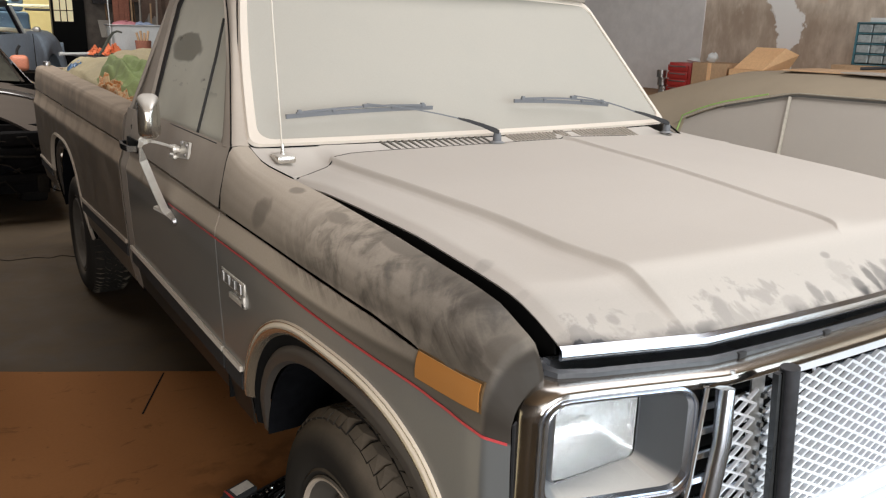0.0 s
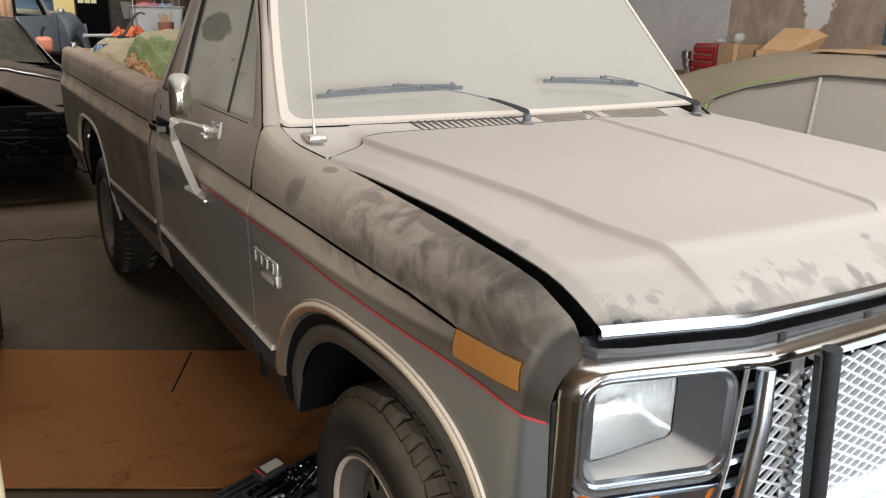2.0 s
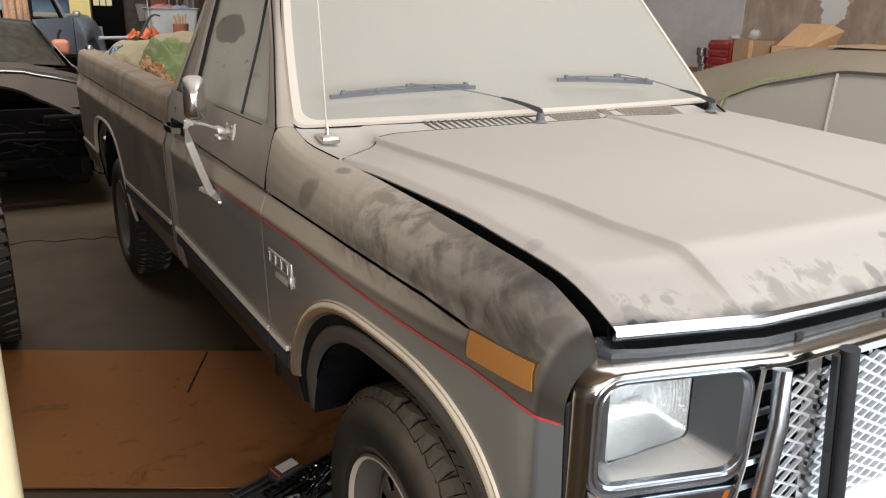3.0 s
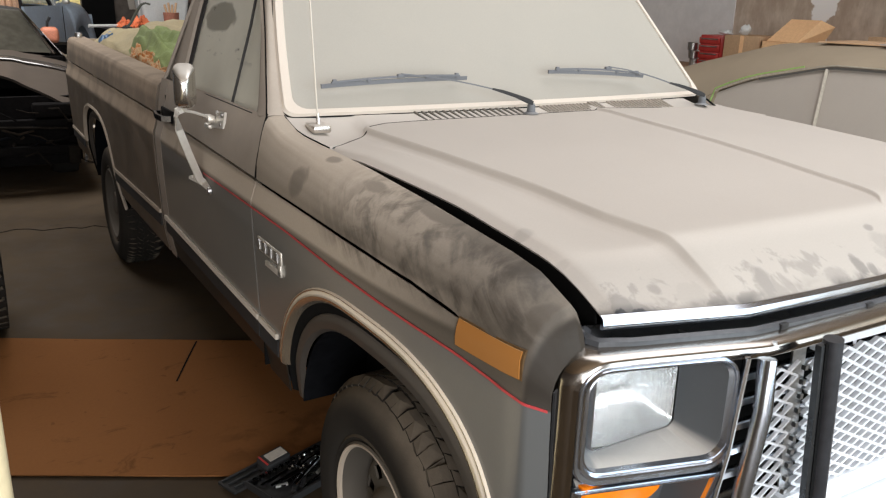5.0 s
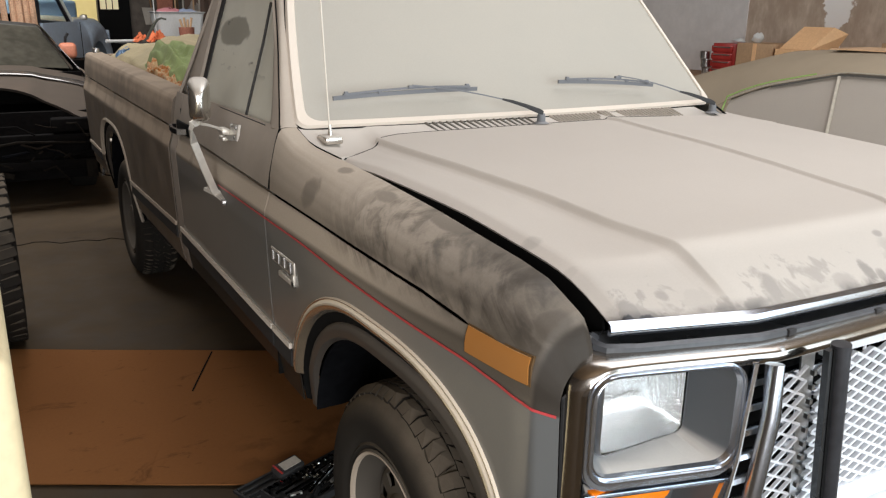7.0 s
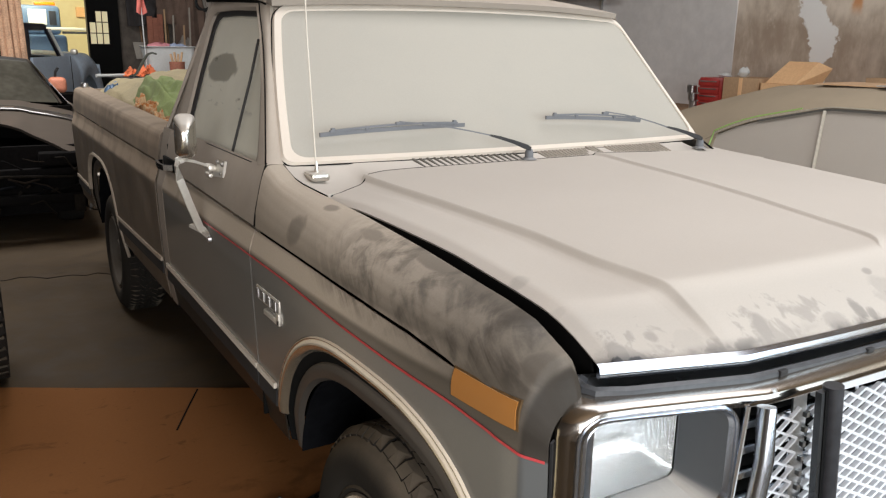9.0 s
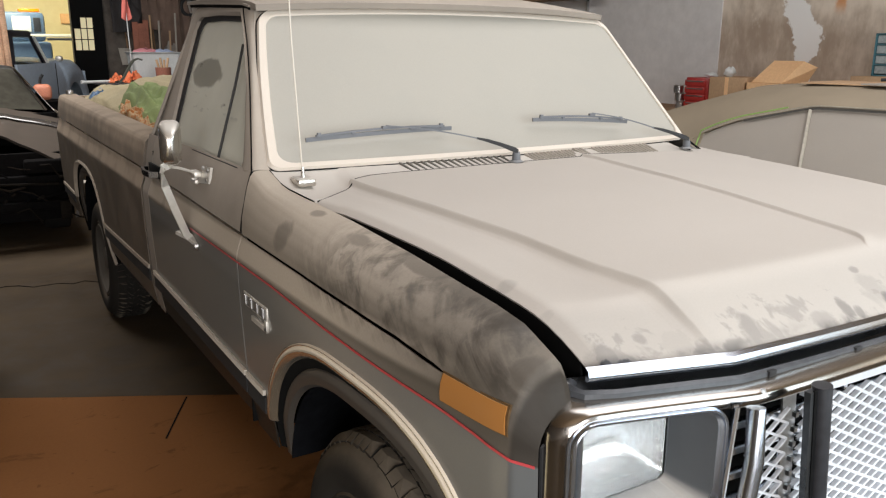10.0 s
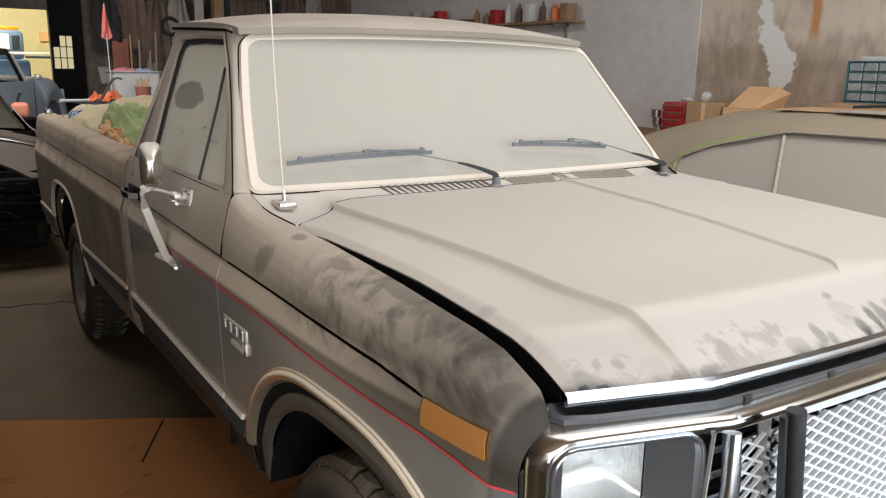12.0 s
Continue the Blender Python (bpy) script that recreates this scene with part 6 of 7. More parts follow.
part("tray", at_case(box(-0.16, 0.16, -0.085, 0.085, 0, 0.016, 0.006), -0.83, 1.385, 0.010, 20), M_RUBBER, case)
part("tray_rim", sweep([in_case(u, v, 0.03) for u, v in ((-0.16, -0.085), (0.16, -0.085), (0.16, 0.085), (-0.16, 0.085))], flat(0.010, 0.022), True), M_RUBBER, case)
part("lid", at_case(box(-0.12, 0.12, -0.045, 0.045, 0, 0.012, 0.004), -0.955, 1.475, 0.012, 20), M_RUBBER, case)
for k in range(3):
    part("lid_rib", at_case(box(-0.11, 0.11, -0.004, 0.004, 0, 0.006), -0.955 + 0.012 * (k - 1), 1.475 + 0.026 * (1 - k), 0.024, 20), M_POST, case, "", 0)
for k in range(11):
    part("socket", moved(lathe([(0.0, 0.0), (0.009, 0.0), (0.009, 0.022), (0.006, 0.022), (0.005, 0.010)], 10, "z"), Matrix.Translation(in_case(-0.14 + 0.026 * k, 0.064, 0.026))), M_CHROME, case)
for k in range(5):
    a_, b_ = in_case(-0.14 + 0.02 * k, 0.035 - 0.026 * k, 0.036), in_case(-0.01 + 0.025 * k, 0.040 - 0.024 * k, 0.036)
    part("wrench", sweep([a_, a_.lerp(b_, 0.5), b_], [(-0.005, -0.0025), (0.005, -0.0025), (0.005, 0.0025), (-0.005, 0.0025)]), M_CHROME, case)
    part("wrench_head", lathe([(0.006, 0), (0.011, 0), (0.011, 0.007), (0.006, 0.007)], 12, "z", tuple(b_)), M_CHROME, case)
bits = random.Random(3)
for k in range(16):
    u, v, a = bits.uniform(-0.13, 0.10), bits.uniform(-0.072, 0.045), bits.uniform(-0.5, 0.9)
    length = bits.uniform(0.03, 0.075)
    part("socket_bit", tube([in_case(u, v, 0.034), in_case(u + length * math.cos(a), v + length * math.sin(a), 0.036)], bits.uniform(0.004, 0.009), 10), bits.choice((M_CHROME, M_CHROME, M_ALLOY, M_RUBBER)), case)
ratchet = thing("ratchet", (-0.80, 1.36, 0.04), "chrome ratchet handle lying across the tool case", "ratchet")
part("handle", tube([(-0.89, 1.30, 0.052), (-0.82, 1.36, 0.054), (-0.76, 1.405, 0.058)], 0.008), M_CHROME, ratchet)
part("head", lathe([(0, 0), (0.017, 0.002), (0.018, 0.018), (0, 0.022)], 14, "z", (-0.752, 1.412, 0.048)), M_CHROME, ratchet)
part("extension", tube([(-0.80, 1.33, 0.052), (-0.66, 1.44, 0.056)], 0.0055), M_ALLOY, ratchet)
meter = thing("hand_meter", (-0.90, 1.52, 0.03), "black and red hand-held meter with a grey screen", "meter")
TILT_M = Matrix.Translation((-0.895, 1.475, 0.055)) @ Matrix.Rotation(radians(22), 4, "Z") @ Matrix.Rotation(radians(14), 4, "X")
part("meter_body", moved(box(-0.052, 0.052, -0.028, 0.028, -0.014, 0.012, 0.008), TILT_M), M_RUBBER, meter)
part("red_cap", moved(box(-0.050, -0.043, -0.025, 0.025, 0.0125, 0.0145, 0.0008), TILT_M), M_REDTOOL, meter)
part("screen", moved(box(-0.030, 0.042, -0.017, 0.017, 0.0125, 0.0145), TILT_M), M_GREYBOARD, meter)
part("meter_foot", moved(box(-0.05, 0.05, -0.02, 0.02, -0.046, -0.013, 0.003), TILT_M), M_RUBBER, meter)

# ---------------------------------------------------------------- beside the camera
cab = thing("steel_cabinet", (-1.95, 0.85, 0), "low cream enamelled steel cabinet with rounded edge", "cabinet")
part("body", box(-2.35, -1.648, 0.50, 1.10, 0.04, 1.00, 0.03, 0, 4), M_CREAM, cab)
part("plinth", box(-2.32, -1.68, 0.54, 1.08, 0.0, 0.045), M_BLACKDOOR, cab)


def knobby_tyre(name, x, y, r, w, label):
    t = thing(name, (x, y, 0), label, "tyre")
    prof_ = [(r * 0.55, -w * 0.4), (r * 0.62, -w * 0.5), (r * 0.85, -w * 0.52), (r * 0.97, -w * 0.44), (r, -w * 0.25), (r, w * 0.25), (r * 0.97, w * 0.44), (r * 0.85, w * 0.52), (r * 0.62, w * 0.5), (r * 0.55, w * 0.4)]
    body = part("carcass", lathe(prof_, 48, "x", (x, y, r + 0.014)), M_TYRE, t)
    for k in range(40):
        for j, (a, b) in enumerate(((-0.50, -0.22), (-0.16, 0.16), (0.22, 0.50))):
            ang = 2 * math.pi * (k + 0.5 * (j % 2)) / 40
            b_ = box(a * w, b * w, -r * 0.055, r * 0.055, -0.012, 0.014, 0.003, 12 * (j - 1), 1)
            part("tread_block", moved(b_, Matrix.Translation((x, y, r + 0.014)) @ Matrix.Rotation(ang, 4, "X") @ Matrix.Translation((0, 0, r - (0.012 if j != 1 else 0)))), M_TYRE, body, "", 0)
    part("rim", lathe([(r * 0.56, -w * 0.35), (r * 0.5, -w * 0.2), (0.03, -w * 0.15)], 32, "x", (x, y, r + 0.014)), M_RIM, t)
    return t


knobby_tyre("off_road_tyre", -1.70, 3.24, 0.385, 0.26, "dusty knobbly off-road tyre standing on the floor")

# ---------------------------------------------------------------- load in the truck bed
def load_z(x, y):
    """Top of the heap of blankets: full at the walls and higher in the middle."""
    d = ((x + 0.35) / 0.72) ** 2 + ((y - 4.2) / 1.35) ** 2
    rise = 0.155 * max(0, 1 - d) ** 0.8
    wave = 0.035 * noise.noise((x * 3.1, y * 2.4, 1.7)) + 0.022 * noise.noise((x * 7.3, y * 6.1, 4.2))
    fold = 0.050 * abs(noise.noise((x * 5.0 + y * 2.0, y * 3.0 - x, 8.8))) + 0.020 * abs(noise.noise((x * 13.0 - y * 4.0, y * 9.0, 2.8)))
    return 1.185 + rise + wave - fold


def draped(name, x0, x1, y0, y1, over, mat, seed, label, n=60, roll=0.0, along=False):
    """A cloth that lies on the heap, with ragged edges and a thick rolled front."""
    def fn(u, v):
        x = x0 + (x1 - x0) * u + 0.06 * noise.noise((v * 3.5, seed, 3)) * math.sin(math.pi * u)
        y = y0 + (y1 - y0) * v + 0.07 * noise.noise((u * 3.5, seed, 7))
        e = min(1, 9 * min(u, 1 - u)) * min(1, 9 * min(v, 1 - v))
        e = e * e * (3 - 2 * e)
        sag = 0.5 + 0.12 * noise.noise((u * 3 + seed, seed, 2))
        top = over + roll * (math.exp(-(((u if along else v) - sag + 0.2) / 0.13) ** 2) + 0.6 * math.exp(-(((u if along else v) - sag - 0.15) / 0.10) ** 2)) + 0.022 * noise.noise((u * 9 + seed, v * 6, seed)) - 0.03 * abs(noise.noise((u * 5 + v * 4, v * 11, seed)))
        return (x, y, load_z(x, y) - 0.05 * (1 - e) + top * e)
    return tagged(part(name, sheet(fn, steps(0, 1, n), steps(0, 1, n)), mat, None, "", 80, 0.010), label, "blanket", "blankets in the truck bed")


def heap_fn(u, v):
    x, y = -0.835 + 1.67 * u, 2.53 + 2.51 * v
    e = min(1, 14 * min(u, 1 - u)) * min(1, 20 * min(v, 1 - v))
    return (x, y, 0.67 + (load_z(x, y) - 0.67) * (0.90 + 0.10 * e))


def skirt(bm):
    """Closes a heap down to the floor it lies on."""
    rim = [e for e in bm.edges if e.is_boundary]
    ext = bmesh.ops.extrude_edge_only(bm, edges=rim)
    for v in ext["geom"]:
        if isinstance(v, bmesh.types.BMVert):
            v.co.z = 0.661
    return bm


tagged(part("blanket", skirt(sheet(heap_fn, steps(0, 1, 90), steps(0, 1, 120))), M_SAND, None, "", 80), "crumpled sand-coloured blanket filling the truck bed", "blanket", "blankets in the truck bed")
draped("blanket", -0.815, -0.55, 2.98, 3.95, 0.020, M_GREEN, 5.1, "folded green blanket lying over the sand-coloured one", 70, 0.045, True)
draped("patterned_cloth", -0.845, -0.745, 2.85, 3.72, 0.006, M_PRINT, 7.7, "orange-brown patterned cloth in the truck bed", 50, 0.008)
draped("blanket", -0.82, -0.70, 4.50, 4.80, -0.022, M_BLUEPLASTIC, 9.2, "small folded blue cloth near the tailgate", 20)

# ---------------------------------------------------------------- dusty coupe beside the truck
coupe = thing("coupe", (2.95, 1.2, 0), "dust-covered fastback coupe with green masking tape round its windows", "car")


def coupe_roof(y):
    return curve(y, [-0.9, -0.3, 0.3, 0.9, 1.5, 2.1, 2.5, 3.0, 3.6], [0.92, 1.15, 1.30, 1.335, 1.345, 1.348, 1.315, 1.18, 0.98])


def roof_edge(y):
    """Upper edge of the side windows."""
    return curve(y, [-0.9, -0.3, 0.3, 1.24, 1.84, 2.28, 2.48, 2.56], [0.88, 1.05, 1.19, 1.234, 1.227, 1.123, 1.044, 0.98])


def top_fn(u, y):
    zc, ze = coupe_roof(y), max(0.86, roof_edge(y) + 0.012) if y < 2.50 else curve(y, [2.50, 2.56, 2.9, 3.6], [1.032, 1.0, 0.94, 0.80])
    k = 1 - abs(u) ** 3.0
    half = 0.70 - 0.10 * max(0, ze - 0.9) / 0.33
    return (2.95 + half * u * 1.06, y, ze + (zc - ze) * k ** 0.8)


part("roof", sheet(top_fn, steps(-1, 1, 28), steps(-0.85, 3.6, 48)), M_COUPE, coupe, "roof and fastback under brown dust", 60, 0.01)
for s in (1, -1):
    def side_win(y, v):
        z = 0.84 + (roof_edge(y) + 0.004 - 0.84) * v
        half = 0.79 + (0.70 * 1.06 - 0.10 * 1.06 * max(0, roof_edge(y) - 0.9) / 0.33 + 0.004 - 0.79) * v
        return (2.95 - s * half, y, z)
    part("side_window", sheet(side_win, steps(-0.8, 2.50, 24), steps(0, 1, 6)), M_COUPE_GLASS, coupe, "side windows clouded with dust", 60, 0.01)
    edge = [Vector(side_win(y, 1.0)) + Vector((-0.012 * s, 0, 0)) for y in steps(0.2, 2.5, 26)]
    part("window_strip", sweep([p for p in edge if p[1] < 2.32], flat(0.010, 0.011)), M_STRIP, coupe, "dark window moulding")
    part("pale_strip", sweep([p + Vector((-0.003 * s, 0, 0.013)) for p in edge], flat(0.008, 0.006)), M_STRIP_PALE, coupe)
    tape = [p + Vector((-0.006 * s, 0, 0.026)) for p in edge if p[1] > 1.92]
    tape += [Vector(side_win(2.515, v)) + Vector((-0.012 * s, 0.0, 0)) for v in (0.95, 0.7, 0.4)]
    part("masking_tape", sweep(tape, flat(0.005, 0.008)), M_TAPE, coupe, "green masking tape along the window")
    post = [Vector(side_win(1.775 + 0.07 * v, v)) + Vector((-0.012 * s, 0, 0)) for v in (0, 0.5, 0.98)]
    part("window_post", sweep(post, flat(0.015, 0.012)), M_STRIP_PALE, coupe, "pale upright between the side windows")

    def quarter(y, v):
        """Panel behind the side windows, up to the edge of the fastback."""
        e = Vector(top_fn(-s * 1.0, y))
        b = Vector((2.95 - s * 0.79, y, 0.835))
        return b.lerp(e, v) + Vector((-s * 0.012 * math.sin(math.pi * v), 0, 0))
    part("quarter_panel", sheet(quarter, steps(2.495, 3.6, 14), steps(0, 1, 5)), M_COUPE, coupe, "", 60, 0.008)

    def flank(y, v):
        z = 0.20 + 0.64 * v
        bulge = curve(v, [0, 0.35, 0.75, 0.92, 1.0], [0.80, 0.87, 0.90, 0.87, 0.80])
        taper = curve(y, [-1.6, -1.1, 0.0, 2.8, 3.7], [0.72, 0.90, 1.0, 1.0, 0.86])
        return (2.95 - s * bulge * taper, y, z)
    part("body_side", sheet(flank, steps(-1.6, 3.7, 30), steps(0, 1, 12)), M_COUPE, coupe, "", 40, 0.01)
    for y in (-0.85, 2.55):
        wh = part("wheel", lathe([(0.18, 0.02), (0.20, -0.01), (0.29, -0.01), (0.31, 0.04), (0.31, 0.16), (0.18, 0.18)], 32, "x", (2.95 - s * 0.84 - (0 if s == 1 else 0.18), y, 0.31)), M_TYRE, coupe)
        part("rim", lathe([(0.0, 0.03), (0.12, 0.05), (0.19, 0.02)], 24, "x", (2.95 - s * 0.85 - (0 if s == 1 else 0.1), y, 0.31)), M_RIM, wh)
part("hood", sheet(lambda u, y: (2.95 + u * curve(y, [-1.6, -1.1, -0.8], [0.58, 0.72, 0.80]), y, 0.84 + 0.05 * (1 - u * u) - 0.12 * max(0, (-1.2 - y) / 0.4)), steps(-1, 1, 10), steps(-1.6, -0.85, 8)), M_COUPE, coupe, "", 60, 0.01)
part("tail", sheet(lambda u, v: (2.95 + u * 0.76, 3.7 - 0.05 * v * v, 0.3 + 0.63 * v), steps(-1, 1, 8), steps(0, 1, 6)), M_COUPE, coupe, "", 60, 0.01)
part("nose", sheet(lambda u, v: (2.95 + u * 0.60, -1.6 - 0.08 * (1 - u * u), 0.3 + 0.45 * v), steps(-1, 1, 8), steps(0, 1, 4)), M_COUPE, coupe, "", 60, 0.01)
part("floor_pan", box(2.2, 3.7, -1.4, 3.6, 0.18, 0.24), M_BAY, coupe)

# things lying on the coupe's roof
for k, (x0, x1, y0, y1, t) in enumerate(((2.62, 3.05, 1.55, 2.15, 6), (2.55, 2.75, 0.95, 1.75, -4), (2.75, 3.2, 0.55, 1.25, 12))):
    solid("cardboard_strip", box(x0, x1, y0, y1, 1.342 + 0.006 * k, 1.350 + 0.006 * k, 0, t), (M_CARD, M_GREYBOARD, M_GREYBOARD)[k], "thin dusty sheet of board lying on the coupe roof", "board", "boards on the coupe roof", smooth=0)
pts = [(2.75 + 0.10 * math.sin(k * 0.5), 1.75 - 0.11 * k, 1.372 + 0.012 * math.sin(k * 0.9)) for k in range(14)]
solid("hose", tube(pts, 0.009), M_RUBBER, "thin black rubber hose lying on the coupe roof", "hose")
solid("rag", moved(box(-0.12, 0.12, -0.07, 0.07, 0, 0.05, 0.02, 20, 3), Matrix.Translation((3.1, 1.18, 1.352))), M_GREYBOARD, "pale crumpled paper bundle on the coupe roof", "paper")

# ---------------------------------------------------------------- bench along the concrete wall
bench = thing("workbench", (4.85, 3.9, 0), "rough wooden workbench along the concrete wall", "workbench")
part("bench_top", box(4.45, XW - 0.02, 1.6, 7.6, 0.88, 0.94, 0.006), M_WOOD, bench)
for y in (1.7, 3.6, 5.5, 7.5):
    for x in (4.52, 5.1):
        part("leg", box(x - 0.04, x + 0.04, y - 0.04, y + 0.04, 0, 0.88), M_WOOD, bench, "", 0)
chest = thing("tool_chest", (4.80, 4.75, 0.94), "small red steel tool chest with dark drawers", "tool chest")
part("carcass", box(4.66, 5.0, 4.54, 4.82, 0.94, 1.255, 0.008), M_REDTOOL, chest)
for k in range(4):
    dr = part("drawer", box(4.648, 4.66, 4.575, 4.825, 0.965 + 0.07 * k, 1.022 + 0.07 * k, 0.003), M_REDTOOL, chest)
    part("pull", box(4.640, 4.648, 4.60, 4.80, 1.005 + 0.07 * k, 1.015 + 0.07 * k), M_ALLOY, dr, "", 0)
for k in range(3):
    solid("steel_can", lathe([(0, 0), (0.05, 0), (0.05, 0.07), (0.045, 0.075), (0, 0.075)], 16, "z", (4.75, 4.95 + 0.02 * k, 0.94 + 0.078 * k)), M_ALLOY, "dull tin can in a stack beside the tool chest", "can", "stacked cans")
crate = thing("cardboard_box", (4.8, 4.25, 0.94), "closed brown cardboard box on the workbench", "box")
part("carton", box(4.62, 5.02, 4.10, 4.50, 0.94, 1.27, 0.004), M_CARD, crate)
part("tape_seam", box(4.616, 4.622, 4.28, 4.32, 0.94, 1.27), M_CARD_LIGHT, crate, "", 0)
ob = thing("open_box", (4.8, 3.85, 0.94), "open cardboard box with its flaps raised", "box", "")
part("carton", join(box(4.60, 4.61, 3.68, 4.07, 0.94, 1.235), box(5.0, 5.01, 3.68, 4.07, 0.94, 1.235), box(4.60, 5.01, 3.68, 3.69, 0.94, 1.235), box(4.60, 5.01, 4.06, 4.07, 0.94, 1.235)), M_CARD_LIGHT, ob, "", 0)
part("flap", sheet(lambda u, v: (4.62 + 0.18 * v, 4.03 - 0.30 * u - 0.09 * v, 1.235 + 0.19 * v), [0, 1], [0, 1]), M_CARD_LIGHT, ob, "", 0, 0.005)
part("flap", sheet(lambda u, v: (4.62 + 0.30 * u + 0.18 * v * (1 - u), 3.73 - 0.09 * v - 0.05 * u, 1.235 + (0.19 - 0.05 * u) * v), [0, 1], [0, 1]), M_CARD_LIGHT, ob, "", 0, 0.005)


def lumpy(x, y, z, r, h, seed, n=16):
    """A crumpled bag or bundle, flat below."""
    def fn(u, v):
        a = 2 * math.pi * u
        k = 1 + 0.45 * noise.noise((math.cos(a) * 1.6 + seed, math.sin(a) * 1.6, v * 2.5))
        rr_ = r * math.sin(math.pi * (0.12 + 0.80 * v)) ** 0.7 * k
        return (x + rr_ * math.cos(a), y + rr_ * math.sin(a), z + h * v * (1 + 0.25 * noise.noise((math.cos(a), math.sin(a), seed))))
    return sheet(fn, steps(0, 1, n), steps(0, 1, 8))


tagged(part("plastic_bag", lumpy(4.8, 4.42, 1.272, 0.05, 0.09, 3.0), M_WHITE, None, "", 50, 0.002), "crumpled clear plastic bag on a box", "plastic bag")
tagged(part("plastic_bag", lumpy(4.78, 4.62, 1.256, 0.06, 0.05, 8.0), M_WHITE, None, "", 50, 0.002), "crumpled pale plastic bag on the tool chest", "plastic bag")
solid("crate", box(4.55, 5.05, 2.2, 3.05, 0.94, 1.325, 0.006), M_CARD, "brown carton that carries the parts cabinet", "box")
org = thing("parts_cabinet", (4.8, 2.6, 1.325), "teal steel small-parts cabinet with cloudy plastic drawers", "cabinet")
part("case", join(box(4.72, 5.0, 2.25, 2.985, 1.325, 1.335), box(4.72, 5.0, 2.25, 2.985, 1.645, 1.655), box(4.98, 5.0, 2.25, 2.985, 1.325, 1.655), box(4.72, 5.0, 2.25, 2.26, 1.325, 1.655), box(4.72, 5.0, 2.975, 2.985, 1.325, 1.655)), M_TEAL, org, "", 0)
for k in range(1, 4):
    part("divider", box(4.72, 4.98, 2.25, 2.985, 1.335 + 0.078 * k - 0.004, 1.335 + 0.078 * k + 0.004), M_TEAL, org, "", 0)
for r in range(4):
    for c in range(6):
        part("drawer", box(4.728, 4.97, 2.268 + 0.119 * c, 2.375 + 0.119 * c, 1.343 + 0.078 * r, 1.405 + 0.078 * r, 0.004, 0, 1), M_CLEAR, org, "", 0)
solid("paper_stack", box(4.74, 5.0, 2.6, 2.9, 1.655, 1.69, 0.004, 4), M_WHITE, "white paper packet on the parts cabinet", "paper")

# shelf with odds and ends on the painted wall
shelf = thing("wall_shelf", (5.0, 8.0, 2.10), "dusty wooden wall shelf on the painted wall", "shelf")
part("board", box(4.92, XW - 0.014, 6.6, 10.6, 2.10, 2.13), M_WOOD, shelf, "", 0)
for y in (6.9, 8.2, 9.5):
    part("bracket", join(box(4.96, XW - 0.014, y - 0.01, y + 0.01, 2.07, 2.10), box(5.15, XW - 0.014, y - 0.01, y + 0.01, 1.9, 2.10)), M_ALLOY, shelf, "", 0)
odds = random.Random(5)
for k in range(16):
    y = 6.75 + 0.235 * k
    h, r = odds.uniform(0.08, 0.26), odds.uniform(0.035, 0.06)
    m = odds.choice((M_WHITE, M_REDTOOL, M_GREYBOARD, M_COAT2, M_TEAL, M_ORANGE, M_WOOD))
    if k % 3:
        solid("bottle", lathe([(0, 0), (r, 0), (r, h * 0.7), (r * 0.45, h * 0.82), (r * 0.4, h), (0, h)], 12, "z", (5.05, y, 2.13)), m, "small dusty bottle on the wall shelf", "bottle", "bottles on the shelf")
    else:
        solid("small_box", box(4.97, 5.12, y - 0.07, y + 0.07, 2.13, 2.13 + h, 0.004), m, "small dusty box on the wall shelf", "box", "boxes on the shelf")

# ---------------------------------------------------------------- dark car behind the truck
sport = thing("sports_car", (-1.55, 8.0, 0), "dark dusty sports car with its bumper and nose removed", "car")
CX = -1.60


def car_half(y):
    return curve(y, [5.9, 6.2, 7.0, 9.5, 10.2], [0.80, 0.88, 0.92, 0.92, 0.85])


def bonnet(u, y):
    z = curve(y, [5.95, 6.1, 6.5, 7.1, 7.45], [0.70, 0.76, 0.84, 0.93, 0.985])
    bulge = 0.016 * curve(abs(u), [0.40 + 0.08 * (y - 6), 0.50 + 0.08 * (y - 6)], [1, 0]) * min(1, (y - 5.95) / 0.3)
    return (CX + u * car_half(y) * 0.97, y, z - 0.10 * abs(u) ** 3 + bulge)


def hood_front(u):
    """The stripped front leaves the hood's edge slanting back from one corner."""
    k = min(1, max(0, (u - 0.10) / 0.80))
    return 6.62 - 0.60 * k * k * (3 - 2 * k)


part("hood", sheet(lambda u, w: bonnet(u, hood_front(u) + (7.42 - hood_front(u)) * w), steps(-1, 1, 60), steps(0, 1, 24)), M_DARKCAR, sport, "long dusty hood with raised creases", 50, 0.02)
# Paler glossy ridge, added to draw the bright band reflected across the hood.
part("hood_ridge", sweep([Vector(bonnet(u, 7.12 - 0.10 * u * u)) + Vector((0, 0, 0.002)) for u in steps(-0.96, 0.96, 24)], circle(0.022, 20, 0.12)), plain("glossy_dark_paint", (0.09, 0.08, 0.074), 0.20, 0, 40, 0.1, 0.01, Coat_Weight=1.0), sport, "glossy ridge added across the hood to catch a highlight", 60)


def screen(u, v):
    return (CX + u * (0.78 - 0.20 * v), 7.38 + 0.62 * v + 0.22 * u * u * (1 - v), 0.985 + 0.375 * v - 0.04 * u * u)


part("windscreen", sheet(screen, steps(-1, 1, 20), steps(0, 1, 8)), M_DARKGLASS, sport, "dark glossy raked windscreen", 60, 0.006)
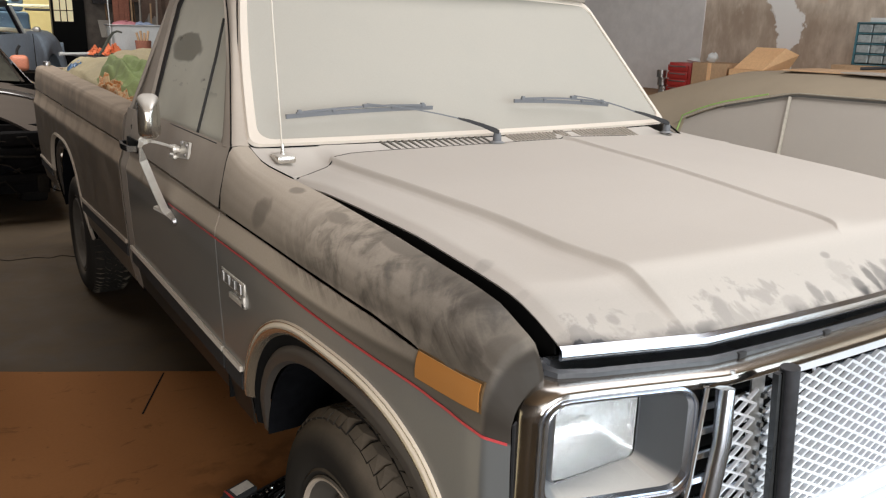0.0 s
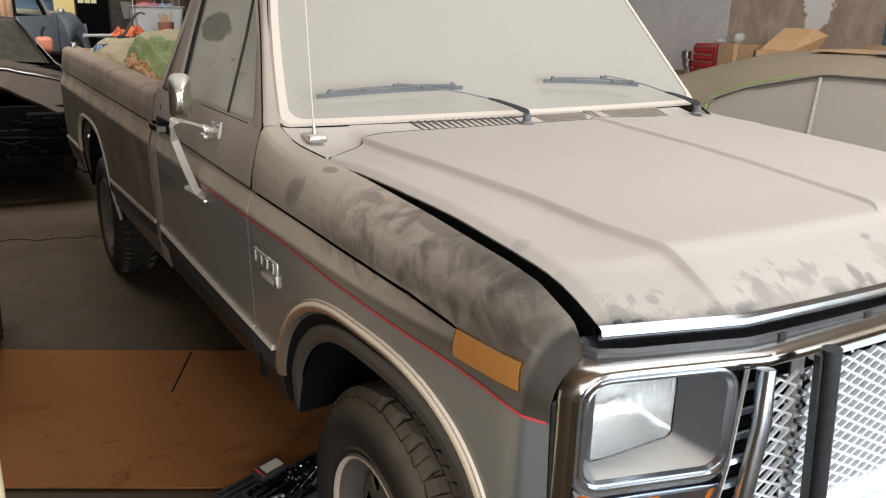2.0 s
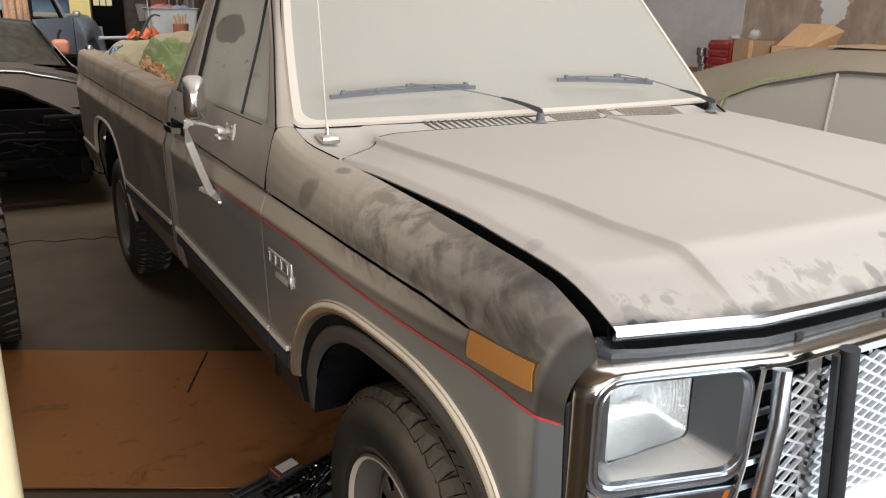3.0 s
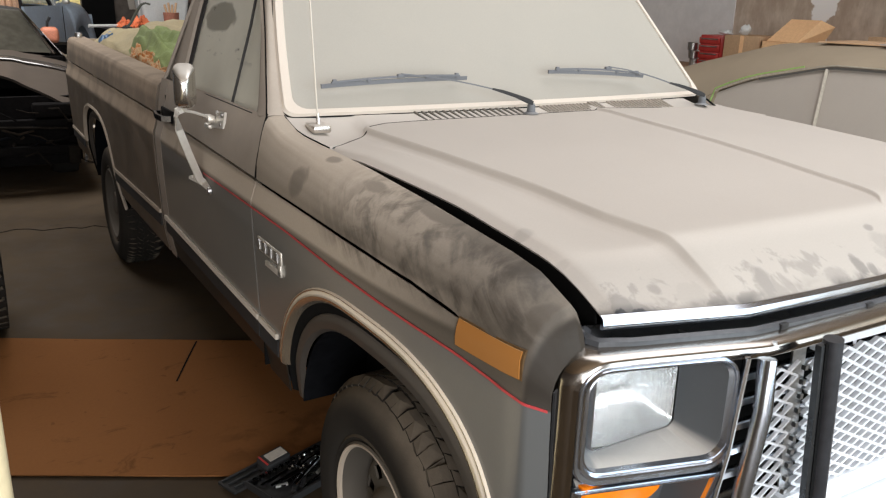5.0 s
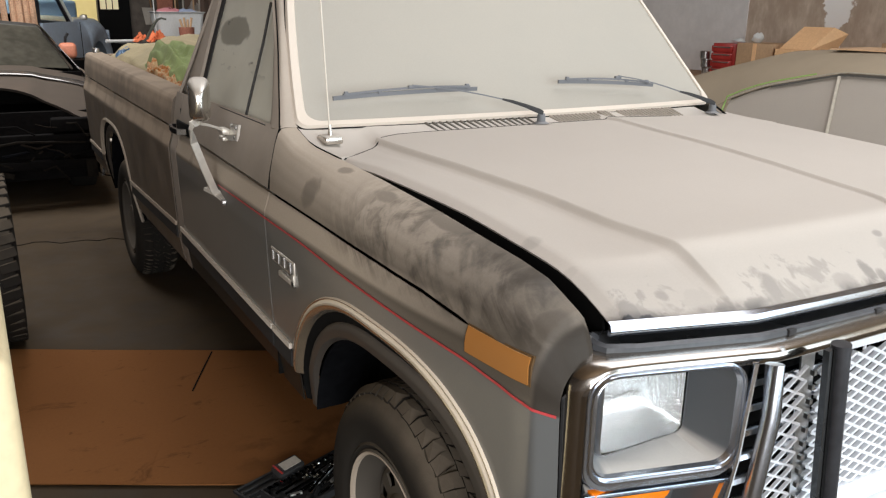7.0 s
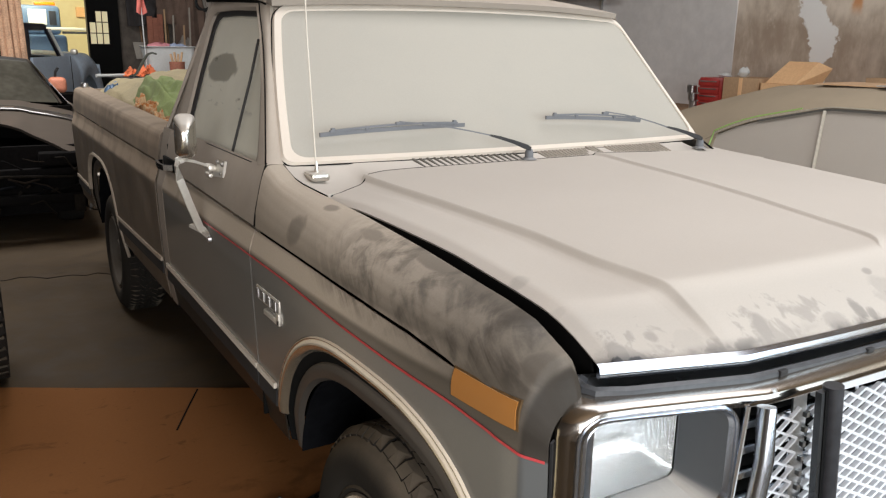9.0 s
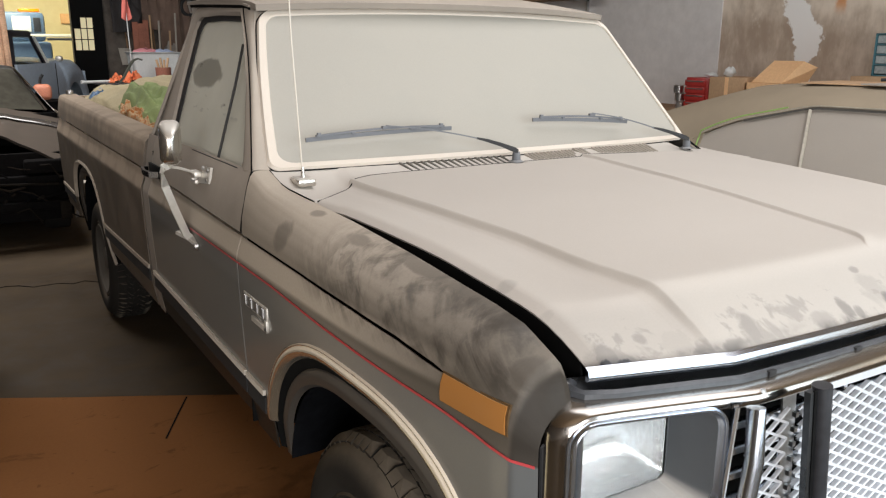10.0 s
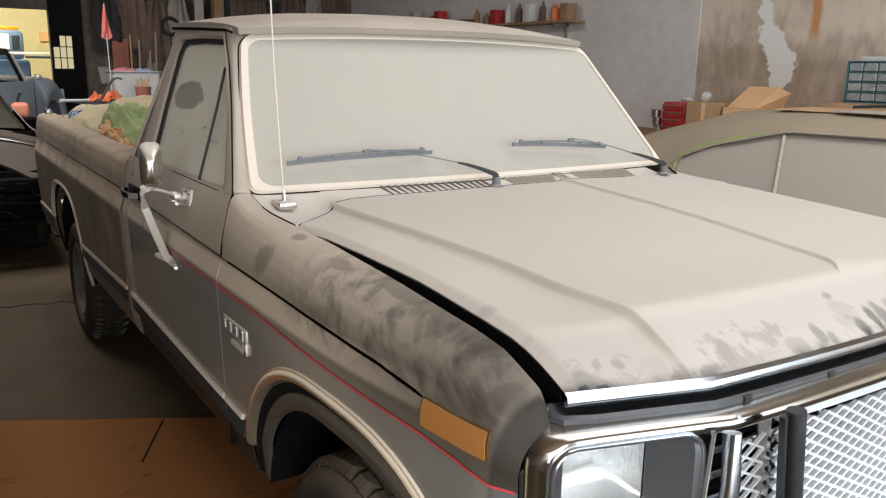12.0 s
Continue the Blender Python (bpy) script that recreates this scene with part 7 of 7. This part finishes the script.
part("screen_trim", sweep([screen(1.02, v) for v in steps(-0.02, 1, 6)] + [screen(u, 1.02) for u in steps(0.98, -0.98, 12)] + [screen(-1.02, v) for v in steps(1, -0.02, 6)], flat(0.025, 0.014)), M_DARKCAR, sport)
part("cabin_roof", sheet(lambda u, v: (CX + u * (0.60 - 0.05 * v), 7.98 + 1.3 * v, 1.362 - 0.06 * abs(u) ** 3 - 0.10 * v * v), steps(-1, 1, 14), steps(0, 1, 10)), M_DARKCAR, sport, "", 60, 0.02)
for s in (1, -1):
    part("side_glass", sheet(lambda y, v: (CX + s * (0.86 - 0.26 * v), y + 0.4 * v * (9.2 - y) / 1.8, 0.94 + 0.38 * v), steps(7.5, 9.3, 8), [0, 1]), M_DARKGLASS, sport, "", 60, 0.006)
    part("wing", sheet(lambda y, v: (CX + s * (car_half(y) * (0.96 + 0.04 * math.sin(math.pi * v))), y, 0.22 + (curve(y, [5.95, 6.4, 7.4, 10.2], [0.42, 0.60, 0.72, 0.72])) * v), steps(5.95, 10.2, 26), steps(0, 1, 8)), M_DARKCAR, sport, "", 60, 0.02)
    part("wheel", lathe([(0.19, 0.0), (0.30, -0.01), (0.315, 0.04), (0.315, 0.18), (0.19, 0.19)], 28, "x", (CX + s * 0.70 - 0.09, 6.75, 0.315)), M_TYRE, sport)
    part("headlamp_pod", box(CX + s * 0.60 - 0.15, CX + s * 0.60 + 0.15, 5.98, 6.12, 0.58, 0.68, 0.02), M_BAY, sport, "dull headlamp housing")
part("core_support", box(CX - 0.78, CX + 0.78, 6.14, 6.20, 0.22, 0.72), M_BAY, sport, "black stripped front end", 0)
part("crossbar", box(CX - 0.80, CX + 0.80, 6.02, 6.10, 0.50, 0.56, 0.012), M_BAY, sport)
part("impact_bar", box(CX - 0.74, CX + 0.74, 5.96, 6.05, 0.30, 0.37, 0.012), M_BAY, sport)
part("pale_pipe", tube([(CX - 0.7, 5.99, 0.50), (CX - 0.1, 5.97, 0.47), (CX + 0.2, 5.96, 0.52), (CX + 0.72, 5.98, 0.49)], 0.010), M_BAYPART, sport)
rr = random.Random(11)
for k in range(14):
    x = CX + rr.uniform(-0.7, 0.72)
    z = rr.uniform(0.28, 0.62)
    part("hose", tube([(x, 6.02, z), (x + rr.uniform(-0.08, 0.08), 5.97, z - 0.05), (x + rr.uniform(-0.15, 0.15), 6.0, z - rr.uniform(0.08, 0.16))], rr.uniform(0.006, 0.014), 7), rr.choice((M_BAY, M_BAYPART, M_LINER)), sport)
# Brown bay metal, darkened to hold the shade of the bay.
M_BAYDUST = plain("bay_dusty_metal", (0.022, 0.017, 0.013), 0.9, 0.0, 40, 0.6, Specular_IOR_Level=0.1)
for k in range(18):
    x, z, w = CX + rr.uniform(-0.30, 0.78), rr.uniform(0.26, 0.68), rr.uniform(0.015, 0.06)
    if k % 4 == 0:
        bit = moved(box(-w, w, -0.012, 0.012, -w * 0.35, w * 0.35, 0.004, 0, 1), Matrix.Translation((x, 5.955, z)) @ Matrix.Rotation(rr.uniform(-0.6, 0.6), 4, "Y"))
        part("bay_bracket", bit, rr.choice((M_BAYPART, M_BAYDUST)), sport)
    else:
        part("bay_pipe", tube([(x, 5.97, z), (x + w * 2, 5.95, z + rr.uniform(-0.05, 0.03)), (x + w * 4, 5.97, z - rr.uniform(0.0, 0.10))], rr.uniform(0.004, 0.009), 7), rr.choice((M_BAY, M_BAYPART, M_BAYDUST)), sport)
part("bracket", box(CX + 0.66, CX + 0.74, 5.93, 5.99, 0.22, 0.36, 0.006), M_BAYPART, sport)
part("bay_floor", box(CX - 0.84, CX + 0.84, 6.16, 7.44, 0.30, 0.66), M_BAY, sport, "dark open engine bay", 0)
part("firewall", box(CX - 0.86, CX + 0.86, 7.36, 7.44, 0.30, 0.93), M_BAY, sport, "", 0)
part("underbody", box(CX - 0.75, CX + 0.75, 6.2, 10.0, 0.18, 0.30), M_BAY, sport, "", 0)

# ---------------------------------------------------------------- far end of the garage
far_truck = thing("blue_pickup", (-0.75, 11.0, 0), "dull blue old pickup truck parked at the far end", "pickup truck")
R = Matrix.Translation((-1.33, 11.0, 0)) @ Matrix.Rotation(radians(65), 4, "Z") @ Matrix.Scale(1.08, 4)


def far(name, bm, m, label="", smooth=40.0, thick=0.0):
    return part(name, moved(bm, R), m, far_truck, label, smooth, thick)


M_NAVY = plain("dark_blue_paint", (0.020, 0.024, 0.036), 0.35, 0, 30, 0.2)
M_CLEARGLASS = plain("clear_glass", (0.95, 0.97, 0.97), 0.03, 0, 40, 0.02, 0.0, Transmission_Weight=1.0, IOR=1.08)


def fender_height(x):
    return curve(x, [0.35, 0.6, 1.0, 1.25, 1.42, 1.52, 1.55], [1.205, 1.232, 1.240, 1.228, 1.195, 1.13, 1.08])


def wing_low(x):
    """Lower edge of the fender with its round wheel opening."""
    d = abs(x - 1.10) / 0.36
    return 0.45 + (0.50 * math.sqrt(1 - d * d) if d < 1 else 0.0)


far("front_fender", join(sheet(lambda x, v: (x, -0.85 - 0.03 * math.sin(math.pi * v) + 0.09 * v ** 5, wing_low(x) + (fender_height(x) - wing_low(x)) * v), steps(0.35, 1.55, 40), steps(0, 1, 10)), sheet(lambda x, v: (x, -0.76 + 1.5 * v, fender_height(x) + 0.03 * math.sin(math.pi * v)), steps(0.35, 1.55, 16), steps(0, 1, 8)), sheet(lambda y, v: (1.55 + 0.04 * math.sin(math.pi * v), y, 0.45 + 0.63 * v), steps(-0.85, 0.75, 8), steps(0, 1, 6))), M_BLUECAR, "dull blue front fender", 40, 0.01)
far("fender_gap", sheet(lambda v, w: (0.338 + 0.014 * w, -0.886 - 0.004 * math.sin(math.pi * v), 0.46 + 0.745 * v), steps(0, 1, 6), [0, 1]), M_SEAM, "", 0, 0.004)
far("door", sheet(lambda x, v: (x, -0.86 - 0.02 * math.sin(math.pi * v), 0.45 + 0.76 * v), steps(-0.75, 0.34, 8), steps(0, 1, 8)), M_PALEBLUE, "pale blue door", 40, 0.03)
far("cab_roof", box(-0.78, 0.10, -0.74, 0.74, 1.50, 1.575, 0.03), M_NAVY, "dark roof")
for y0, y1 in ((-0.80, -0.73), (0.73, 0.80)):
    far("rear_pillar", box(-0.76, -0.62, y0, y1, 1.2, 1.51), M_NAVY, "", 0)
    far("door_frame", sheet(lambda v, w: (0.33 - 0.28 * v + 0.16 * w, (y0 + y1) / 2 * (1 - 0.04 * v), 1.2 + 0.32 * v), steps(0, 1, 4), [0, 1]), M_NAVY, "", 0, 0.03)
far("vent_strip", sweep([(0.20, -0.85, 1.2), (0.03, -0.78, 1.51)], flat(0.024, 0.02)), M_WHITE, "bright window strip")
far("side_mirror", box(0.22, 0.31, -1.0, -0.92, 1.225, 1.29, 0.025), M_STRAP, "bright mirror")
far("interior", box(-0.7, 0.3, -0.6, 0.6, 0.9, 1.20), M_BAY)
far("bench_back", box(-0.62, -0.50, -0.6, 0.6, 1.1, 1.30, 0.04), M_BAY)
far("bed", join(box(-2.9, -0.8, -0.86, -0.82, 0.5, 1.18), box(-2.9, -0.8, 0.78, 0.82, 0.5, 1.18), box(-2.9, -0.8, -0.82, 0.8, 0.5, 0.55)), M_BLUECAR, "", 0)
far("windscreen", sheet(lambda y, v: (0.40 - 0.34 * v, y, 1.19 + 0.31 * v), steps(-0.72, 0.72, 4), steps(0, 1, 4)), M_CLEARGLASS, "clear windscreen", 40, 0.004)
for x, s in ((1.10, 1), (-1.9, 1)):
    wheel_ = far("wheel", lathe([(0.18, 0.0), (0.28, -0.01), (0.31, 0.05), (0.31, 0.18), (0.18, 0.2)], 28, "y", (x, -0.80, 0.31)), M_TYRE)
    far("wheel_liner", lathe([(0.0, 0.0), (0.36, 0.0), (0.36, 0.01)], 28, "y", (x, -0.60, 0.55)), M_BAY)

van = thing("tow_truck", (-1.2, 15.2, 0), "pale blue and yellow lit truck in the back room", "truck")
part("cab", join(box(-2.4, 0.1, 14.7, 16.0, 0.5, 1.58, 0.06), box(-0.75, 0.03, 14.74, 15.9, 1.58, 2.06, 0.07)), plain("tow_blue", (0.10, 0.17, 0.31), 0.4, 0, 30, 0.15), van)
# Light on this window is put into its pale opaque colour.
part("window", box(-0.47, -0.19, 14.725, 14.745, 1.74, 1.99, 0.005), plain("lit_glass", (0.80, 0.86, 0.88), 0.2, 0, 40, 0.04), van, "pale lit window")
part("window", box(-0.15, -0.04, 14.725, 14.745, 1.74, 1.97, 0.005), M_NAVY, van, "dark quarter window")
part("light_bar", box(-0.34, -0.02, 14.9, 15.1, 2.06, 2.12, 0.02), M_AMBER, van)
part("bed_rail", box(-0.60, 2.2, 14.55, 14.65, 1.655, 1.70, 0.01), M_WHITE, van)
part("lower_rail", box(0.02, 2.2, 14.55, 14.65, 1.600, 1.640, 0.01), M_NAVY, van)
for x in (-1.8, -0.3):
    part("wheel", lathe([(0.18, 0.0), (0.32, -0.01), (0.35, 0.05), (0.35, 0.2)], 24, "y", (x, 14.55, 0.35)), M_TYRE, van)
solid("notice", box(0.67, 0.86, 17.93, 17.995, 1.95, 2.15, 0.01), M_CARD_LIGHT, "small brown box fixed to the yellow wall", "box", smooth=0)

# door with small panes
dr = thing("garage_side_door", (0.46, 12.9, 0), "black wooden door with nine small lit panes", "door")
part("leaf", join(box(0.20, 0.228, 12.90, 12.95, 0, 2.9), box(0.500, 0.66, 12.90, 12.95, 0, 2.9), box(0.228, 0.500, 12.90, 12.95, 0, 1.445), box(0.228, 0.500, 12.90, 12.95, 1.94, 2.9)), M_BLACKDOOR, dr, "", 0)
for c in range(3):
    for r in range(3):
        x0, z0 = 0.228 + 0.0907 * c, 1.445 + 0.165 * r
        if c == 0 and r == 2:
            part("blind_panel", box(x0, x0 + 0.0907, 12.90, 12.95, z0, z0 + 0.165), M_BLACKDOOR, dr, "", 0)
            continue
        part("pane", box(x0 + 0.004, x0 + 0.086, 12.915, 12.925, z0 + 0.006, z0 + 0.159), M_PANE, dr, "", 0)
for x in (0.3187, 0.4094):
    part("glazing_bar", box(x - 0.006, x + 0.006, 12.90, 12.93, 1.445, 1.94), M_BLACKDOOR, dr, "", 0)
for z in (1.61, 1.775):
    part("glazing_bar", box(0.228, 0.50, 12.90, 12.93, z - 0.006, z + 0.006), M_BLACKDOOR, dr, "", 0)

# coats and boards hung on the back wall
hang = random.Random(21)


def coat(x, y, z1, w, h, m, seed):
    def fn(u, v):
        fold = 0.05 * noise.noise((u * 6 + seed, v * 2, seed)) + 0.03 * math.sin(u * 22 + seed)
        wide = w * (0.55 + 0.45 * min(1, v * 2.2))
        return (x + (u - 0.5) * wide, y - 0.06 - 0.07 * math.sin(math.pi * u) + fold, z1 - h * v)
    solid_ob = part("hanging_coat", sheet(fn, steps(0, 1, 16), steps(0, 1, 12)), m, None, "", 60, 0.02)
    return tagged(solid_ob, "dark coat hanging on the back wall", "coat", "coats on the back wall")


for k in range(13):
    coat(1.05 + 0.34 * k + hang.uniform(-0.05, 0.05), 12.9, hang.uniform(2.5, 3.1), hang.uniform(0.35, 0.55), hang.uniform(0.9, 1.5), M_COAT if k < 1 else hang.choice((M_COAT, M_COAT2, M_COAT2, M_GREYCLOTH)), 3.1 * k)
for k in range(3):
    x = 1.045 + 0.083 * k
    solid("plank", box(x - 0.040, x + 0.040, 12.55 + 0.02 * (k % 3), 12.59 + 0.02 * (k % 3), 0, 1.83 + 0.08 * hang.random(), 0.004), M_REDWOOD, "reddish rough plank leaning by the back wall", "plank", "planks by the back wall", smooth=0)
for k, (x, top) in enumerate(((1.28, 1.98), (1.36, 1.90), (1.52, 1.75), (1.60, 2.02))):
    st = thing("broom", (x, 12.4, 0), "pale wooden broom standing upright by the wall", "broom", "brooms")
    part("stick", tube([(x - 0.03, 12.4, 0.0), (x + hang.uniform(-0.03, 0.06), 12.5, top)], 0.014, 8), M_GREYBOARD if k % 2 else M_CARD, st)
    part("brush", box(x - 0.07, x + 0.07, 12.36, 12.44, 0, 0.18, 0.01), M_WOOD, st)
ring = solid("tyre_tube", moved(lathe([(0.13 + 0.03 * math.cos(a), 0.03 * math.sin(a)) for a in [2 * math.pi * k / 8 for k in range(9)]], 24, "y"), Matrix.Translation((1.95, 12.78, 2.13))), M_RUBBER, "small black inner tube hung on the wall", "inner tube")

flag = thing("flag_pole", (0.33, 9.2, 0), "tall thin pole with a faded red pennant", "flag")
part("pole", tube([(0.33, 9.2, 0.0), (0.305, 9.2, 1.2), (0.285, 9.2, 2.20)], 0.006, 8), M_WHITE, flag)
part("pennant", sheet(lambda u, v: (0.285 - 0.004 * v + (u - 0.42) * (0.012 + 0.105 * v), 9.193 + 0.02 * math.sin(u * 6 + v * 4), 2.19 - 0.36 * v - 0.03 * v * math.sin(math.pi * u)), steps(0, 1, 8), steps(0, 1, 10)), M_REDFLAG, flag, "faded red cloth pennant", 60, 0.003)

# bench with tub, vests and tools behind the bed
tbl = thing("side_table", (0.7, 9.6, 0), "dark board on trestles with clutter behind the truck bed", "table")
part("board", box(-0.02, 2.0, 9.0, 10.0, 1.07, 1.11, 0.004), M_COAT, tbl)
for x in (0.06, 1.9):
    for y in (9.1, 9.9):
        part("leg", box(x - 0.03, x + 0.03, y - 0.03, y + 0.03, 0, 1.07), M_BAY, tbl, "", 0)
tub = thing("plastic_tub", (0.62, 9.6, 1.11), "translucent white plastic storage tub with its lid off", "tub")
part("shell", rings([[(x, y, 1.12) for x, y in round_rect(0.40, 0.88, 9.42, 9.78, 0.05)], [(x, y, 1.43) for x, y in round_rect(0.36, 0.92, 9.38, 9.82, 0.05)], [(x, y, 1.45) for x, y in round_rect(0.34, 0.94, 9.36, 9.84, 0.05)]]), M_WHITE, tub, "", 30, 0.004)
part("contents", box(0.41, 0.87, 9.43, 9.77, 1.14, 1.40, 0.03), M_COAT2, tub)
tagged(part("crumpled_cloth", lumpy(0.54, 9.60, 1.401, 0.15, 0.09, 4.0, 20), plain("pink_cloth", (0.62, 0.25, 0.28), 0.9), None, "", 60, 0.004), "faded pink cloth lying in the tub", "cloth", "cloths in the tub")
tagged(part("crumpled_cloth", lumpy(0.74, 9.60, 1.401, 0.14, 0.08, 6.0, 20), plain("pale_blue_cloth", (0.30, 0.36, 0.50), 0.9), None, "", 60, 0.004), "faded blue cloth lying in the tub", "cloth", "cloths in the tub")
pot = thing("tool_pot", (0.63, 9.1, 1.11), "brown pot holding brush handles", "pot")
part("pot", lathe([(0, 0), (0.08, 0), (0.09, 0.17), (0.08, 0.17), (0.075, 0.02)], 16, "z", (0.63, 9.1, 1.112)), M_REDWOOD, pot)
for k in range(4):
    part("handle", tube([(0.60 + 0.02 * k, 9.1, 1.20), (0.56 + 0.045 * k, 9.1, 1.37 + 0.02 * (k % 2))], 0.014, 7), M_CARD, pot)


def crumple(x, y, z, w, d, h, seed, n=20):
    """A heap of crushed cloth with ragged edges and sharp folds."""
    def fn(u, v):
        a, b = 2 * u - 1, 2 * v - 1
        k = max(0, 1 - (a * a + b * b) / 1.6)
        f = 0.45 + 1.1 * abs(noise.noise((a * 2.1 + seed, b * 2.1, seed))) + 0.6 * abs(noise.noise((a * 5 + seed, b * 5, 2 * seed)))
        jx, jy = noise.noise((a * 3, b * 3, seed + 9)), noise.noise((a * 3, b * 3, seed + 17))
        return (x + w * (a + 0.45 * jx), y + d * (b + 0.45 * jy), z + 0.004 + h * k * f)
    return sheet(fn, steps(0, 1, n), steps(0, 1, n))


for k, (x, y) in enumerate(((0.125, 9.19), (0.305, 9.18))):
    tagged(part("orange_vest", crumple(x, y, 1.110, 0.085, 0.09, 0.085 + 0.025 * k, 5.3 + 3 * k), M_ORANGE, None, "", 25, 0.003), "crumpled bright orange safety vest", "vest", "orange vests")
solid("bent_bar", sweep([(0.120, 9.03, 1.118), (0.165, 9.03, 1.165), (0.215, 9.04, 1.245), (0.262, 9.05, 1.320), (0.300, 9.06, 1.365), (0.345, 9.06, 1.382), (0.395, 9.06, 1.368)], flat(0.040, 0.020)), plain("dull_grey_green", (0.075, 0.078, 0.062), 0.7), "dull grey-green bent bar lying across the vests", "bar")
rail = thing("white_pipe", (-0.05, 9.15, 1.11), "white plastic pipe lying on the board", "pipe")
part("pipe", tube([(-0.26, 9.08, 1.128), (0.40, 9.30, 1.128)], 0.017, 10), M_WHITE, rail)
part("coupling", tube([(-0.27, 9.077, 1.128), (-0.23, 9.09, 1.128)], 0.021, 10), M_WHITE, rail)
can = thing("fuel_can", (-0.68, 9.0, 0.95), "faded red plastic fuel can with a black spout", "fuel can")
part("can_body", moved(box(-0.09, 0.09, -0.07, 0.07, 0, 0.17, 0.05, 0, 4), Matrix.Translation((-0.68, 9.0, 0.95))), M_PEACH, can)
part("spout", tube([(-0.70, 9.0, 1.10), (-0.69, 9.0, 1.17), (-0.66, 9.0, 1.22)], 0.014, 8), M_RUBBER, can)
solid("drum", lathe([(0, 0), (0.28, 0), (0.29, 0.02), (0.285, 0.45), (0.29, 0.47), (0.285, 0.92), (0.29, 0.945), (0, 0.95)], 28, "z", (-0.68, 9.05, 0.0)), M_BAY, "dark steel drum that carries the fuel can", "drum")

# bundle of rough stakes at the far side
for k in range(9):
    x = -1.50 + 0.075 * k
    solid("stake", tube([(x, 9.6 + 0.05 * (k % 2), 0.0), (x + hang.uniform(-0.04, 0.04), 9.75, 2.15 + 0.35 * hang.random())], 0.035, 7), M_STAKE, "rough reddish wooden stake standing in a bundle", "stake", "bundle of stakes")

# beam and board under the ceiling by the roof line
solid("tall_board", box(2.22, 2.36, 12.3, 12.36, 0, 3.2, 0.006), M_GREYBOARD, "tall pale board standing against the back wall", "board", smooth=0)
solid("wooden_post", box(2.46, 2.62, 12.1, 12.26, 0, 4.29, 0.008), M_WOOD, "rough wooden roof post", "post", smooth=0)
win = thing("high_window", (4.15, 12.98, 2.9), "small bright high window in the back wall", "window")
part("pane", box(4.02, 4.20, 12.985, 12.995, 2.72, 3.1), M_PANE, win, "", 0)
part("window_frame", ring_plate([(3.98, 12.97, 2.68), (4.24, 12.97, 2.68), (4.24, 12.97, 3.14), (3.98, 12.97, 3.14)], [(4.02, 12.97, 2.72), (4.20, 12.97, 2.72), (4.20, 12.97, 3.1), (4.02, 12.97, 3.1)], 0.03), M_BLACKDOOR, win, "", 0)

# tools and bundles hung above the planks
for k in range(18):
    x = 0.95 + 0.16 * k + hang.uniform(-0.04, 0.04)
    z = hang.uniform(1.5, 2.6)
    kind = k % 3
    if kind == 0:
        st = thing("shovel", (x, 12.96, z - 0.8), "old shovel hung on the back wall", "shovel", "tools on the back wall")
        part("shaft", tube([(x, 12.985, z), (x + hang.uniform(-0.05, 0.05), 12.985, z - 0.75)], 0.014, 7), M_WOOD, st)
        part("blade", sheet(lambda u, v: (x + (u - 0.5) * 0.20 * (1 - 0.4 * v), 12.955 + 0.03 * (2 * u - 1) ** 2, z - 0.75 - 0.26 * v), steps(0, 1, 5), steps(0, 1, 4)), M_GREYBOARD, st, "", 40, 0.004)
    elif kind == 1:
        tagged(part("crumpled_cloth", lumpy(x, 12.78, z - 0.35, 0.11, 0.38, k * 2.0), hang.choice((M_COAT2, M_GREYCLOTH, M_REDWOOD, M_COAT)), None, "", 60, 0.004), "crumpled cloth bundle hung on the back wall", "cloth", "bundles on the back wall")
    else:
        solid("wall_hook_coil", moved(lathe([(0.11 + 0.018 * math.cos(a), 0.018 * math.sin(a)) for a in [2 * math.pi * q / 7 for q in range(8)]], 18, "y"), Matrix.Translation((x, 12.80, z))), hang.choice((M_RUBBER, M_COAT2, M_GREYBOARD)), "coil of old cable hung on a wall hook", "cable coil", "coils on the back wall")
